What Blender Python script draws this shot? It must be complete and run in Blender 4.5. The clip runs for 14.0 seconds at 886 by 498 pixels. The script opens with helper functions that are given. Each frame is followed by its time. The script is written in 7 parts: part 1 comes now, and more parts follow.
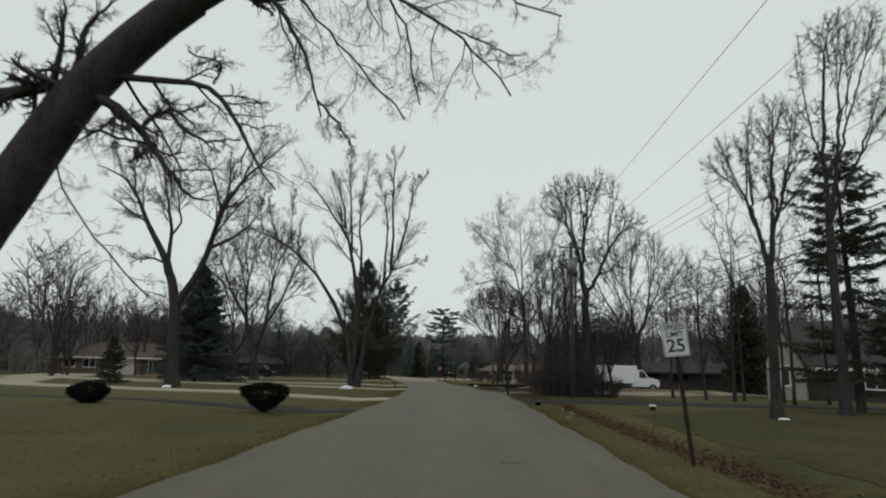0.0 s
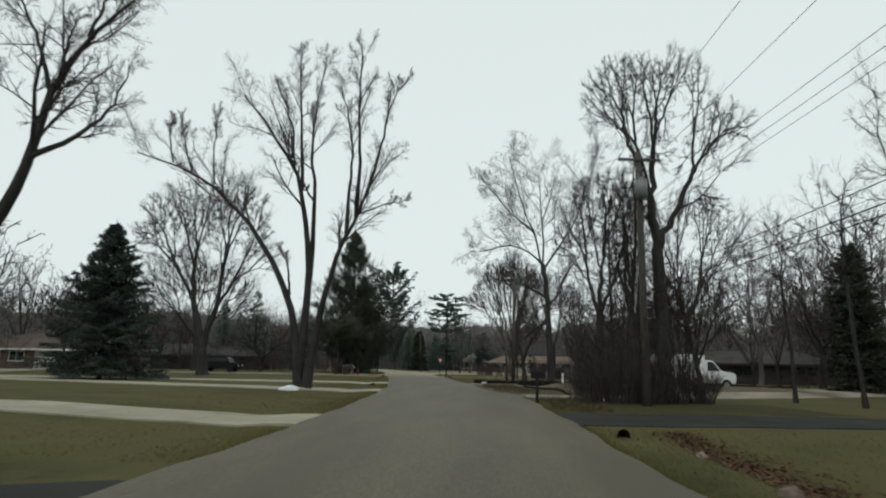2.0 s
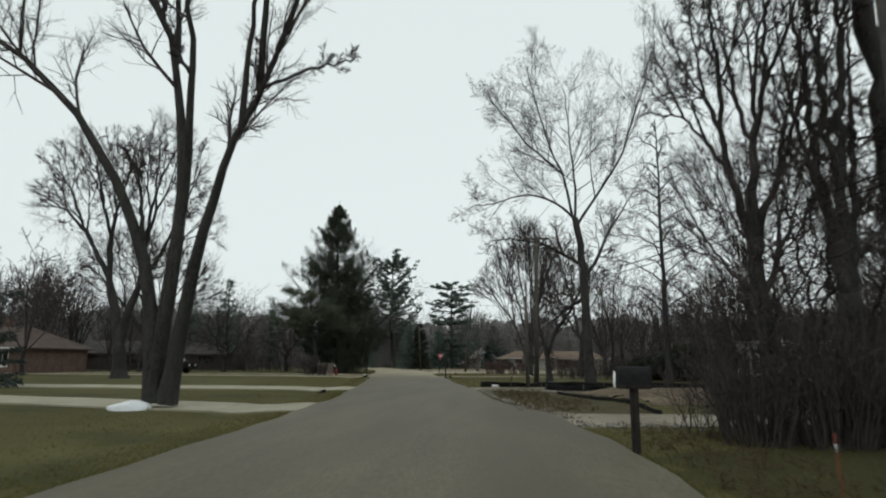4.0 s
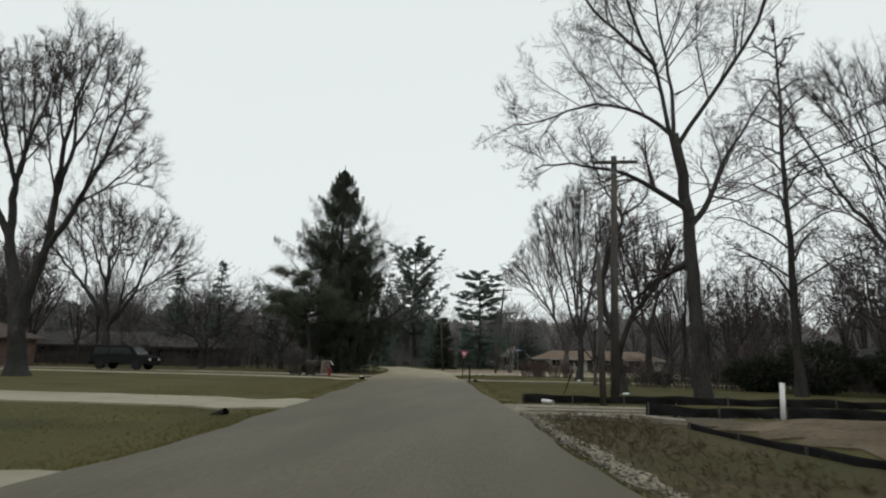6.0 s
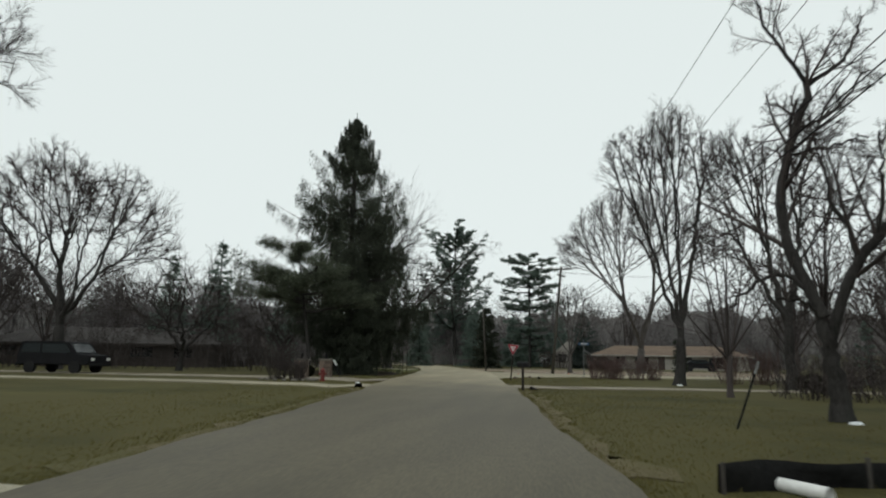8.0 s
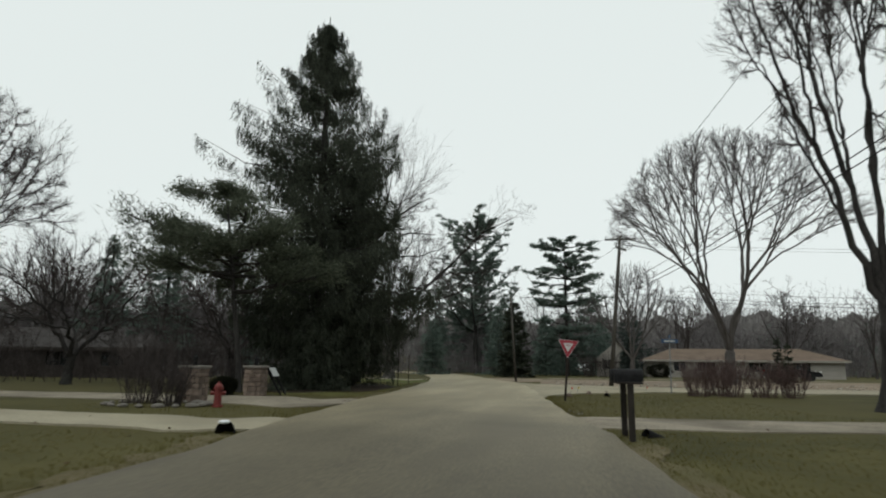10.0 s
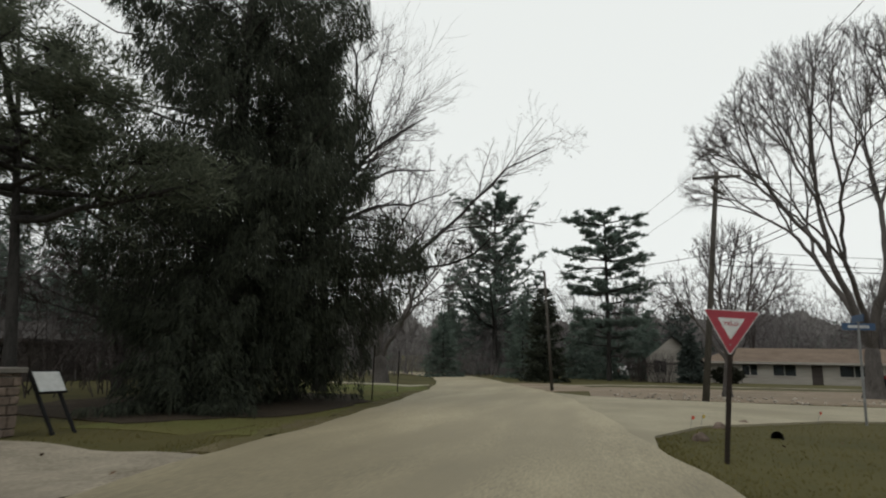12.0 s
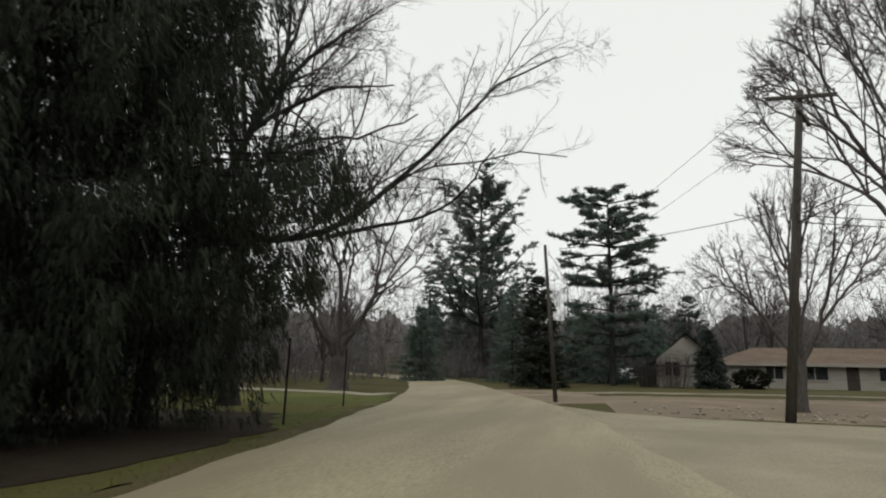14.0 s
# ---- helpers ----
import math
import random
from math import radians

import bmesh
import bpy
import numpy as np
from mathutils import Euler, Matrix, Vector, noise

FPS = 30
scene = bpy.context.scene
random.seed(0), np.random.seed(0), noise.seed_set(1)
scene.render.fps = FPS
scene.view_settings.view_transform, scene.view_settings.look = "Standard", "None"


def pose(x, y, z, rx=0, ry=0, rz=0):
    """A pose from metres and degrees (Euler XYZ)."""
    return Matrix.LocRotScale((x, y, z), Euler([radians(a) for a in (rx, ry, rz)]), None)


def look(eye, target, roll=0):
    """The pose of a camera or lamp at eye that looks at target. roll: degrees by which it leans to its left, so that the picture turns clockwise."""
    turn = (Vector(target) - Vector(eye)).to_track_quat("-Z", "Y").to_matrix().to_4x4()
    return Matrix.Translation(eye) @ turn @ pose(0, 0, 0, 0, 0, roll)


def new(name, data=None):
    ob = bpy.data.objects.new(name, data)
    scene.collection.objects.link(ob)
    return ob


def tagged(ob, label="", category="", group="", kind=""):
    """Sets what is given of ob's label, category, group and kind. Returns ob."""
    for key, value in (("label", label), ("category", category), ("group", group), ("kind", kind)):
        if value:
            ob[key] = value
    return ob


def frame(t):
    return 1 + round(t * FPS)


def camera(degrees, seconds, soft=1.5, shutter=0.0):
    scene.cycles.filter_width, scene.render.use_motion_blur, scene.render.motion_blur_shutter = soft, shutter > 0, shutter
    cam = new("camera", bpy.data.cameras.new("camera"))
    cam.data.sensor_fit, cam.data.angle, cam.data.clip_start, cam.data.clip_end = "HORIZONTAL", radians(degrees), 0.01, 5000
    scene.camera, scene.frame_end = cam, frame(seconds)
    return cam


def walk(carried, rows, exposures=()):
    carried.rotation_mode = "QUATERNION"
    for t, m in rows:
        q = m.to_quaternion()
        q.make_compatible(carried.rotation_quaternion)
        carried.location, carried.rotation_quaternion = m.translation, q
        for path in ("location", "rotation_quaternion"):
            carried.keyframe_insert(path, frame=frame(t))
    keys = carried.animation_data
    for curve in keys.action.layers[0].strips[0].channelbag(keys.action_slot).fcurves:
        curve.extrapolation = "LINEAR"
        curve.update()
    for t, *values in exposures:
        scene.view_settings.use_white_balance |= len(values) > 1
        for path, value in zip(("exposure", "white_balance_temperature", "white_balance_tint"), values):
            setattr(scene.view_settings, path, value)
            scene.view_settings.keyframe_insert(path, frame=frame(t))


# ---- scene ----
cam = camera(71.7, 14.0, soft=2.0, shutter=0.3)
PATH = [
    (0, (2.408, -0.394, 1.472), (2.323, 1.566, 1.863), 1.3),
    (0.5, (2.36, 3.541, 1.461), (2.27, 5.501, 1.851), 1.5),
    (1, (2.531, 7.809, 1.501), (2.43, 9.77, 1.879), 1.5),
    (1.5, (2.562, 11.514, 1.457), (2.458, 13.476, 1.829), 1.3),
    (2, (2.618, 16.053, 1.447), (2.511, 18.016, 1.815), 1.0),
    (2.5, (2.688, 19.865, 1.403), (2.579, 21.828, 1.767), 0.6),
    (3, (2.83, 24.205, 1.382), (2.716, 26.169, 1.742), 0.4),
    (5.5, (2.459, 41.077, 1.283), (2.26, 43.034, 1.644), 1.0),
    (6, (2.275, 45.006, 1.275), (2.044, 46.961, 1.633), 1.3),
    (6.5, (2.068, 48.237, 1.242), (1.804, 50.188, 1.592), 1.5),
    (7, (1.721, 52.127, 1.228), (1.42, 54.073, 1.578), 1.3),
    (7.5, (1.464, 55.447, 1.234), (1.127, 57.387, 1.589), 1.2),
    (8, (1.03, 58.941, 1.262), (0.656, 60.875, 1.611), 0.9),
    (10.5, (-1.919, 78.242, 1.166), (-2.379, 80.152, 1.541), 0.7),
    (11, (-2.56, 81.923, 1.206), (-3.04, 83.828, 1.579), 0.9),
    (11.5, (-3.091, 84.724, 1.229), (-3.583, 86.626, 1.601), 1.4),
    (12, (-3.646, 87.581, 1.262), (-4.15, 89.48, 1.632), 1.1),
    (12.5, (-4.088, 89.675, 1.293), (-4.597, 91.575, 1.66), 1.1),
    (13, (-4.551, 91.979, 1.213), (-5.053, 93.877, 1.592), 1.0),
    (13.5, (-4.745, 93.784, 1.399), (-5.243, 95.684, 1.78), 0.8),
    (14, (-5.045, 95.895, 1.341), (-5.507, 97.804, 1.716), 1.1),
]
walk(cam, [(t, look(eye, target, roll)) for t, eye, target, roll in PATH],
     exposures=[(0, -0.17, 6440, 8), (2, 0.04, 6350, 5), (3, 0.06, 6300, 4), (5.5, 0.09, 6500, 9), (8, 0.09, 6440, 6), (11, 0.09, 6570, 8), (12.5, 0.16, 6740, 11), (14, 0.17, 6820, 11)])

# ---------------------------------------------------------------- world, light
world = bpy.data.worlds.new("overcast_sky")
scene.world = world
world.use_nodes = True
wn, wl = world.node_tree.nodes, world.node_tree.links
wn.clear()
sky = wn.new("ShaderNodeTexSky")
sky.sky_type, sky.sun_disc = "NISHITA", False
sky.sun_elevation, sky.sun_rotation = radians(38), radians(200)
sky.air_density, sky.dust_density = 1.0, 4.0
grey = wn.new("ShaderNodeHueSaturation")
grey.inputs["Saturation"].default_value = 0.15
cloud = wn.new("ShaderNodeMix")
cloud.data_type = "RGBA"
cloud.inputs["Factor"].default_value = 0.9
cloud.inputs["B"].default_value = (6.4, 6.8, 6.78, 1)
wbg, wout = wn.new("ShaderNodeBackground"), wn.new("ShaderNodeOutputWorld")
wbg.inputs["Strength"].default_value = 0.122
wl.new(sky.outputs["Color"], grey.inputs["Color"])
wl.new(grey.outputs["Color"], cloud.inputs["A"])
wl.new(cloud.outputs["Result"], wbg.inputs["Color"])
wl.new(wbg.outputs["Background"], wout.inputs["Surface"])

sun_data = bpy.data.lights.new("sun", "SUN")
sun_data.energy, sun_data.angle, sun_data.color = 0.5, radians(25), (1.0, 0.97, 0.92)
sun = new("sun", sun_data)
sun.matrix_world = look((0, 0, 60), (14, 38, 0))


# ---------------------------------------------------------------- materials
def rgba(c):
    return (c[0], c[1], c[2], 1.0)


def surface(name, low, high, fine=40.0, coarse=1.5, rough=0.85, bump=0.3, depth=0.01, extra=None, extra_at=0.6,
            metal=0.0, vary=0.0, stretch=(1, 1, 1), grain=0.55):
    """Procedural surface: two noises (grain and stain) between two colours, an optional third, and fine relief."""
    m = bpy.data.materials.new(name)
    m.use_nodes = True
    n, l = m.node_tree.nodes, m.node_tree.links
    b = n["Principled BSDF"]
    b.inputs["Roughness"].default_value, b.inputs["Metallic"].default_value = rough, metal
    b.inputs["Specular IOR Level"].default_value = 0.12 if rough > 0.7 else 0.45
    co, mp = n.new("ShaderNodeTexCoord"), n.new("ShaderNodeMapping")
    mp.inputs["Scale"].default_value = stretch
    l.new(co.outputs["Object"], mp.inputs["Vector"])
    g, s = n.new("ShaderNodeTexNoise"), n.new("ShaderNodeTexNoise")
    for node, sc, det in ((g, fine, 6.0), (s, coarse, 4.0)):
        node.inputs["Scale"].default_value, node.inputs["Detail"].default_value = sc, det
        node.inputs["Roughness"].default_value = 0.62
        l.new(mp.outputs["Vector"], node.inputs["Vector"])
    add = n.new("ShaderNodeMath")
    add.operation = "MULTIPLY_ADD"
    add.inputs[1].default_value = grain
    l.new(g.outputs["Fac"], add.inputs[0])
    half = n.new("ShaderNodeMath")
    half.operation = "MULTIPLY"
    half.inputs[1].default_value = 1 - grain
    l.new(s.outputs["Fac"], half.inputs[0])
    l.new(half.outputs[0], add.inputs[2])
    ramp = n.new("ShaderNodeValToRGB")
    ramp.color_ramp.elements[0].position, ramp.color_ramp.elements[0].color = 0.36, rgba(low)
    ramp.color_ramp.elements[1].position, ramp.color_ramp.elements[1].color = 0.64, rgba(high)
    l.new(add.outputs[0], ramp.inputs["Fac"])
    colour = ramp.outputs["Color"]
    if extra:
        e = n.new("ShaderNodeTexNoise")
        e.inputs["Scale"].default_value, e.inputs["Detail"].default_value = coarse * 0.45, 7.0
        l.new(mp.outputs["Vector"], e.inputs["Vector"])
        er = n.new("ShaderNodeValToRGB")
        er.color_ramp.elements[0].position, er.color_ramp.elements[1].position = extra_at - 0.07, extra_at + 0.07
        l.new(e.outputs["Fac"], er.inputs["Fac"])
        mx = n.new("ShaderNodeMix")
        mx.data_type = "RGBA"
        mx.inputs["B"].default_value = rgba(extra)
        l.new(er.outputs["Color"], mx.inputs["Factor"])
        l.new(colour, mx.inputs["A"])
        colour = mx.outputs["Result"]
    if vary:
        info, hs, mr = n.new("ShaderNodeObjectInfo"), n.new("ShaderNodeHueSaturation"), n.new("ShaderNodeMapRange")
        mr.inputs["To Min"].default_value, mr.inputs["To Max"].default_value = 1 - vary, 1 + vary
        l.new(info.outputs["Random"], mr.inputs["Value"])
        l.new(mr.outputs["Result"], hs.inputs["Value"])
        l.new(colour, hs.inputs["Color"])
        colour = hs.outputs["Color"]
    l.new(colour, b.inputs["Base Color"])
    if bump:
        bp = n.new("ShaderNodeBump")
        bp.inputs["Strength"].default_value, bp.inputs["Distance"].default_value = bump, depth
        l.new(add.outputs[0], bp.inputs["Height"])
        l.new(bp.outputs["Normal"], b.inputs["Normal"])
    return m


def leafy(name, low, high, rough=0.8, thin=0.0):
    """Foliage: the colour changes from piece to piece."""
    m = bpy.data.materials.new(name)
    m.use_nodes = True
    n, l = m.node_tree.nodes, m.node_tree.links
    b = n["Principled BSDF"]
    b.inputs["Roughness"].default_value = rough
    b.inputs["Specular IOR Level"].default_value = 0.08
    geo, ramp = n.new("ShaderNodeNewGeometry"), n.new("ShaderNodeValToRGB")
    ramp.color_ramp.elements[0].color, ramp.color_ramp.elements[1].color = rgba(low), rgba(high)
    l.new(geo.outputs["Random Per Island"], ramp.inputs["Fac"])
    l.new(ramp.outputs["Color"], b.inputs["Base Color"])
    if thin:
        back, mix, out = n.new("ShaderNodeBsdfTranslucent"), n.new("ShaderNodeMixShader"), n["Material Output"]
        l.new(ramp.outputs["Color"], back.inputs["Color"])
        mix.inputs["Fac"].default_value = thin
        l.new(b.outputs["BSDF"], mix.inputs[1])
        l.new(back.outputs["BSDF"], mix.inputs[2])
        l.new(mix.outputs["Shader"], out.inputs["Surface"])
    return m


def glass(name, tint):
    m = bpy.data.materials.new(name)
    m.use_nodes = True
    b = m.node_tree.nodes["Principled BSDF"]
    b.inputs["Base Color"].default_value = rgba(tint)
    b.inputs["Roughness"].default_value = 0.08
    b.inputs["Transmission Weight"].default_value = 0.5
    return m


ASPHALT = surface("worn_asphalt", (0.062, 0.054, 0.036), (0.122, 0.106, 0.070), 34, 0.9, 0.8, 0.5, 0.006, (0.076, 0.066, 0.044), 0.55, stretch=(1, 0.16, 1), grain=0.62)


def brightens_along(m, start, end, gain):
    """Paler colour along the road's length, with a ragged change; the growing brightness is painted in."""
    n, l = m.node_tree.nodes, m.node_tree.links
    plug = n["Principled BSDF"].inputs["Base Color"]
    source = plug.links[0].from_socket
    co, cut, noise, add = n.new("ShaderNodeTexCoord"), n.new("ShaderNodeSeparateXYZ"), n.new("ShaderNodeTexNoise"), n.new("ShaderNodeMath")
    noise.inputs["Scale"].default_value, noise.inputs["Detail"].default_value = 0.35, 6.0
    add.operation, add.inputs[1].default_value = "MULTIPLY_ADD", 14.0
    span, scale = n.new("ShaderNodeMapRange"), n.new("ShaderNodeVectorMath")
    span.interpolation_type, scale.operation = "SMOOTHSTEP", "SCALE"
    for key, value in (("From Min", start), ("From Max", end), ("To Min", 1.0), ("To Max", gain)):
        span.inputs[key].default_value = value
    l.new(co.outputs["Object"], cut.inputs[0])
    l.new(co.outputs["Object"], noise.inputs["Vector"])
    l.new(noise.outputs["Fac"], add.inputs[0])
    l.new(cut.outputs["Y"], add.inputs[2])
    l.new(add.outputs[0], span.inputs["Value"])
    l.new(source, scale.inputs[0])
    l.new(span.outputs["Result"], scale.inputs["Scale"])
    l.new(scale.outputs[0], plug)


# Brightness gained past y 84 is put into the asphalt's colour.
brightens_along(ASPHALT, 84.0, 112.0, 3.2)
damp = ASPHALT.node_tree.nodes["Principled BSDF"].inputs
damp["Specular IOR Level"].default_value, damp["Roughness"].default_value = 0.26, 0.66
ASPHALT_PALE = surface("pale_asphalt", (0.205, 0.184, 0.132), (0.37, 0.335, 0.245), 30, 0.5, 0.85, 0.5, 0.006, (0.235, 0.212, 0.155), 0.58, grain=0.68)
ASPHALT_DARK = surface("dark_driveway_asphalt", (0.013, 0.0128, 0.0118), (0.038, 0.037, 0.033), 30, 0.9, 0.9, 0.6, 0.008, (0.030, 0.029, 0.025), 0.57)
CRACK = surface("crack_filler", (0.02, 0.019, 0.018), (0.045, 0.042, 0.04), 30, 2, 0.6, 0.2, 0.003)
CONCRETE = surface("driveway_concrete", (0.235, 0.217, 0.162), (0.335, 0.312, 0.238), 30, 0.8, 0.9, 0.3, 0.004, (0.215, 0.194, 0.142), 0.62, vary=0.06)
GRAVEL = surface("gravel", (0.135, 0.118, 0.090), (0.330, 0.292, 0.230), 18, 0.6, 0.95, 0.8, 0.02, (0.115, 0.099, 0.076), 0.58)
LAWN = surface("dormant_lawn", (0.028, 0.029, 0.011), (0.096, 0.086, 0.033), 16, 0.30, 0.95, 0.3, 0.012, (0.074, 0.066, 0.026), 0.5, grain=0.40)
LAWN_GREEN = surface("greening_lawn", (0.050, 0.060, 0.016), (0.130, 0.140, 0.044), 16, 0.3, 0.95, 0.6, 0.04, (0.105, 0.098, 0.036), 0.56)
LAWN_DULL = surface("dull_lawn", (0.026, 0.025, 0.010), (0.082, 0.068, 0.027), 14, 0.3, 0.95, 0.9, 0.05, (0.042, 0.040, 0.016), 0.5)
DIRT = surface("turned_soil", (0.052, 0.039, 0.026), (0.138, 0.106, 0.072), 9, 0.7, 0.95, 0.9, 0.05, (0.175, 0.142, 0.10), 0.6)
MUD = surface("wet_mud", (0.044, 0.037, 0.027), (0.110, 0.094, 0.070), 12, 0.8, 0.85, 0.9, 0.04, (0.15, 0.132, 0.10), 0.6)
VERGE = surface("trodden_verge", (0.070, 0.059, 0.030), (0.150, 0.126, 0.074), 14, 0.9, 0.95, 0.8, 0.03, (0.090, 0.082, 0.038), 0.52)
DARK_GROUND = surface("dark_brown_ground", (0.022, 0.017, 0.012), (0.060, 0.046, 0.033), 16, 0.8, 0.95, 0.8, 0.03, (0.036, 0.028, 0.020), 0.55)
WEEDS = surface("rank_brown_grass", (0.034, 0.029, 0.015), (0.095, 0.077, 0.044), 13, 0.8, 0.95, 0.9, 0.05, (0.055, 0.052, 0.024), 0.56)
DEAD_GRASS = surface("bleached_field_grass", (0.125, 0.096, 0.068), (0.31, 0.25, 0.185), 14, 0.4, 0.95, 0.8, 0.04, (0.20, 0.162, 0.122), 0.55)
BARK = surface("grey_bark", (0.017, 0.016, 0.015), (0.060, 0.056, 0.053), 22, 2.5, 0.9, 0.9, 0.02, (0.03, 0.032, 0.027), 0.62, stretch=(1, 1, 0.25))
# Bark of distant trees, with haze put into its paler colour.
BARK_HAZED = surface("hazed_bark", (0.05, 0.045, 0.042), (0.125, 0.115, 0.108), 22, 2.5, 0.9, 0.8, 0.02, stretch=(1, 1, 0.25))
TWIG = leafy("twigs", (0.034, 0.029, 0.027), (0.085, 0.072, 0.069))
# Far twigs: haze is painted in as a paler grey.
TWIG_HAZED = leafy("hazed_twigs", (0.085, 0.078, 0.078), (0.17, 0.157, 0.157))
TWIG_RED = leafy("reddish_twigs", (0.07, 0.045, 0.042), (0.14, 0.10, 0.092))
SPRUCE = leafy("spruce_needles", (0.028, 0.034, 0.026), (0.074, 0.083, 0.060), thin=0.35)
PINE = leafy("pine_needles", (0.055, 0.066, 0.046), (0.125, 0.140, 0.100), thin=0.45)
# Needles of far conifers; their haze is painted into the base colour.
PINE_FAR = leafy("hazed_far_needles", (0.10, 0.135, 0.115), (0.17, 0.21, 0.18), thin=0.65)
# Haze over the horizon woods is put into this grey.
WOODLAND = surface("hazed_far_woodland", (0.13, 0.125, 0.122), (0.25, 0.238, 0.234), 0.8, 0.06, 1.0, 0.0, stretch=(1, 1, 0.2))
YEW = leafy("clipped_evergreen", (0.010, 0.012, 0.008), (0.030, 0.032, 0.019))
GRASS = leafy("grass_blades", (0.110, 0.102, 0.036), (0.160, 0.138, 0.055), thin=0.5)
LOOSE = leafy("loose_gravel", (0.06, 0.055, 0.048), (0.22, 0.205, 0.18))
DRY_STEMS = leafy("dry_stems", (0.045, 0.036, 0.019), (0.125, 0.098, 0.055), thin=0.2)
CHIPS = leafy("wood_chips", (0.18, 0.16, 0.13), (0.48, 0.44, 0.38))
LEAVES = leafy("fallen_leaves", (0.050, 0.029, 0.018), (0.120, 0.070, 0.043))
SPRUCE_BLUE = leafy("blue_spruce_needles", (0.030, 0.040, 0.036), (0.085, 0.102, 0.092), thin=0.3)
WOOD_POLE = surface("weathered_pole", (0.042, 0.038, 0.034), (0.108, 0.100, 0.089), 30, 2, 0.9, 0.6, 0.01, stretch=(1, 1, 0.1))
WOOD_DARK = surface("dark_stained_wood", (0.012, 0.010, 0.009), (0.035, 0.03, 0.026), 30, 3, 0.8, 0.4, 0.006, stretch=(1, 1, 0.15))
WOOD_PALE = surface("pale_weathered_board", (0.26, 0.235, 0.20), (0.42, 0.39, 0.34), 26, 2, 0.85, 0.3, 0.004, stretch=(0.2, 1, 1))
STEEL = surface("galvanised_steel", (0.15, 0.155, 0.155), (0.24, 0.245, 0.245), 25, 3, 0.6, 0.1, 0.002, metal=0.25)
RUST = surface("rusty_steel_post", (0.012, 0.010, 0.009), (0.036, 0.027, 0.022), 40, 4, 0.8, 0.3, 0.003)
WHITE = surface("weathered_white_paint", (0.58, 0.58, 0.56), (0.76, 0.76, 0.74), 25, 2, 0.6, 0.1, 0.002)
SIGN_WHITE = surface("sign_white_sheeting", (0.40, 0.41, 0.40), (0.52, 0.53, 0.52), 12, 4, 0.45, 0.0)
SIGN_RED = surface("sign_red_sheeting", (0.22, 0.016, 0.030), (0.29, 0.024, 0.040), 12, 4, 0.45, 0.0)
SIGN_BLACK = surface("sign_black", (0.012, 0.012, 0.012), (0.025, 0.025, 0.025), 20, 4, 0.5, 0.0)
SIGN_BLUE = surface("sign_blue", (0.03, 0.07, 0.14), (0.045, 0.09, 0.17), 20, 4, 0.5, 0.0)
BLACK = surface("black_plastic", (0.008, 0.008, 0.008), (0.020, 0.020, 0.021), 20, 3, 0.8, 0.3, 0.005)
FABRIC = surface("black_silt_fabric", (0.004, 0.004, 0.004), (0.013, 0.013, 0.0125), 14, 1.5, 0.75, 0.8, 0.03)
BRICK = surface("brown_brick", (0.095, 0.062, 0.05), (0.19, 0.13, 0.105), 12, 1.5, 0.9, 0.5, 0.01)
SIDING = surface("beige_siding", (0.24, 0.225, 0.20), (0.34, 0.32, 0.29), 4, 0.6, 0.8, 0.2, 0.01, stretch=(0.2, 0.2, 3))
SIDING_DARK = surface("dark_siding", (0.035, 0.03, 0.027), (0.075, 0.065, 0.06), 4, 0.6, 0.85, 0.2, 0.01, stretch=(0.2, 0.2, 3))
ROOF_TAN = surface("tan_shingles", (0.098, 0.072, 0.054), (0.172, 0.130, 0.100), 6, 0.7, 0.95, 0.6, 0.02, stretch=(1, 1, 2.5))
ROOF_BROWN = surface("brown_shingles", (0.075, 0.058, 0.050), (0.135, 0.105, 0.092), 6, 0.7, 0.95, 0.6, 0.02, stretch=(1, 1, 2.5))
ROOF_GREY = surface("grey_shingles", (0.034, 0.031, 0.030), (0.078, 0.072, 0.069), 6, 0.7, 0.95, 0.6, 0.02, stretch=(1, 1, 2.5))
GARAGE = surface("garage_door_paint", (0.40, 0.38, 0.345), (0.50, 0.48, 0.44), 10, 1, 0.7, 0.1, 0.003)
STONE = surface("fieldstone", (0.095, 0.072, 0.058), (0.22, 0.172, 0.142), 9, 2.5, 0.9, 0.7, 0.02, vary=0.35)
MORTAR = surface("mortar", (0.13, 0.12, 0.105), (0.20, 0.185, 0.165), 30, 3, 0.95, 0.4, 0.006)
HYDRANT = surface("faded_red_hydrant", (0.11, 0.014, 0.012), (0.18, 0.026, 0.022), 25, 5, 0.55, 0.2, 0.003)
SNOW = surface("old_snow", (0.58, 0.60, 0.62), (0.78, 0.80, 0.81), 14, 3, 0.7, 0.6, 0.02)
RUBBER = surface("tyre_rubber", (0.012, 0.012, 0.012), (0.028, 0.028, 0.028), 30, 3, 0.85, 0.3, 0.004)
VAN_WHITE = surface("white_vehicle_paint", (0.62, 0.63, 0.63), (0.74, 0.75, 0.75), 8, 1, 0.3, 0.0)
CAR_DARK = surface("dark_vehicle_paint", (0.008, 0.008, 0.009), (0.016, 0.016, 0.018), 8, 1, 0.8, 0.0)
ORANGE = surface("orange_marker", (0.55, 0.06, 0.03), (0.70, 0.10, 0.05), 20, 4, 0.6, 0.0)
STAKE_RED = surface("faded_red_plastic", (0.16, 0.035, 0.022), (0.24, 0.060, 0.038), 20, 4, 0.8, 0.0)
YELLOW = surface("yellow_marker", (0.50, 0.36, 0.05), (0.62, 0.46, 0.08), 20, 4, 0.6, 0.0)
GLASS = glass("window_glass", (0.05, 0.06, 0.065))
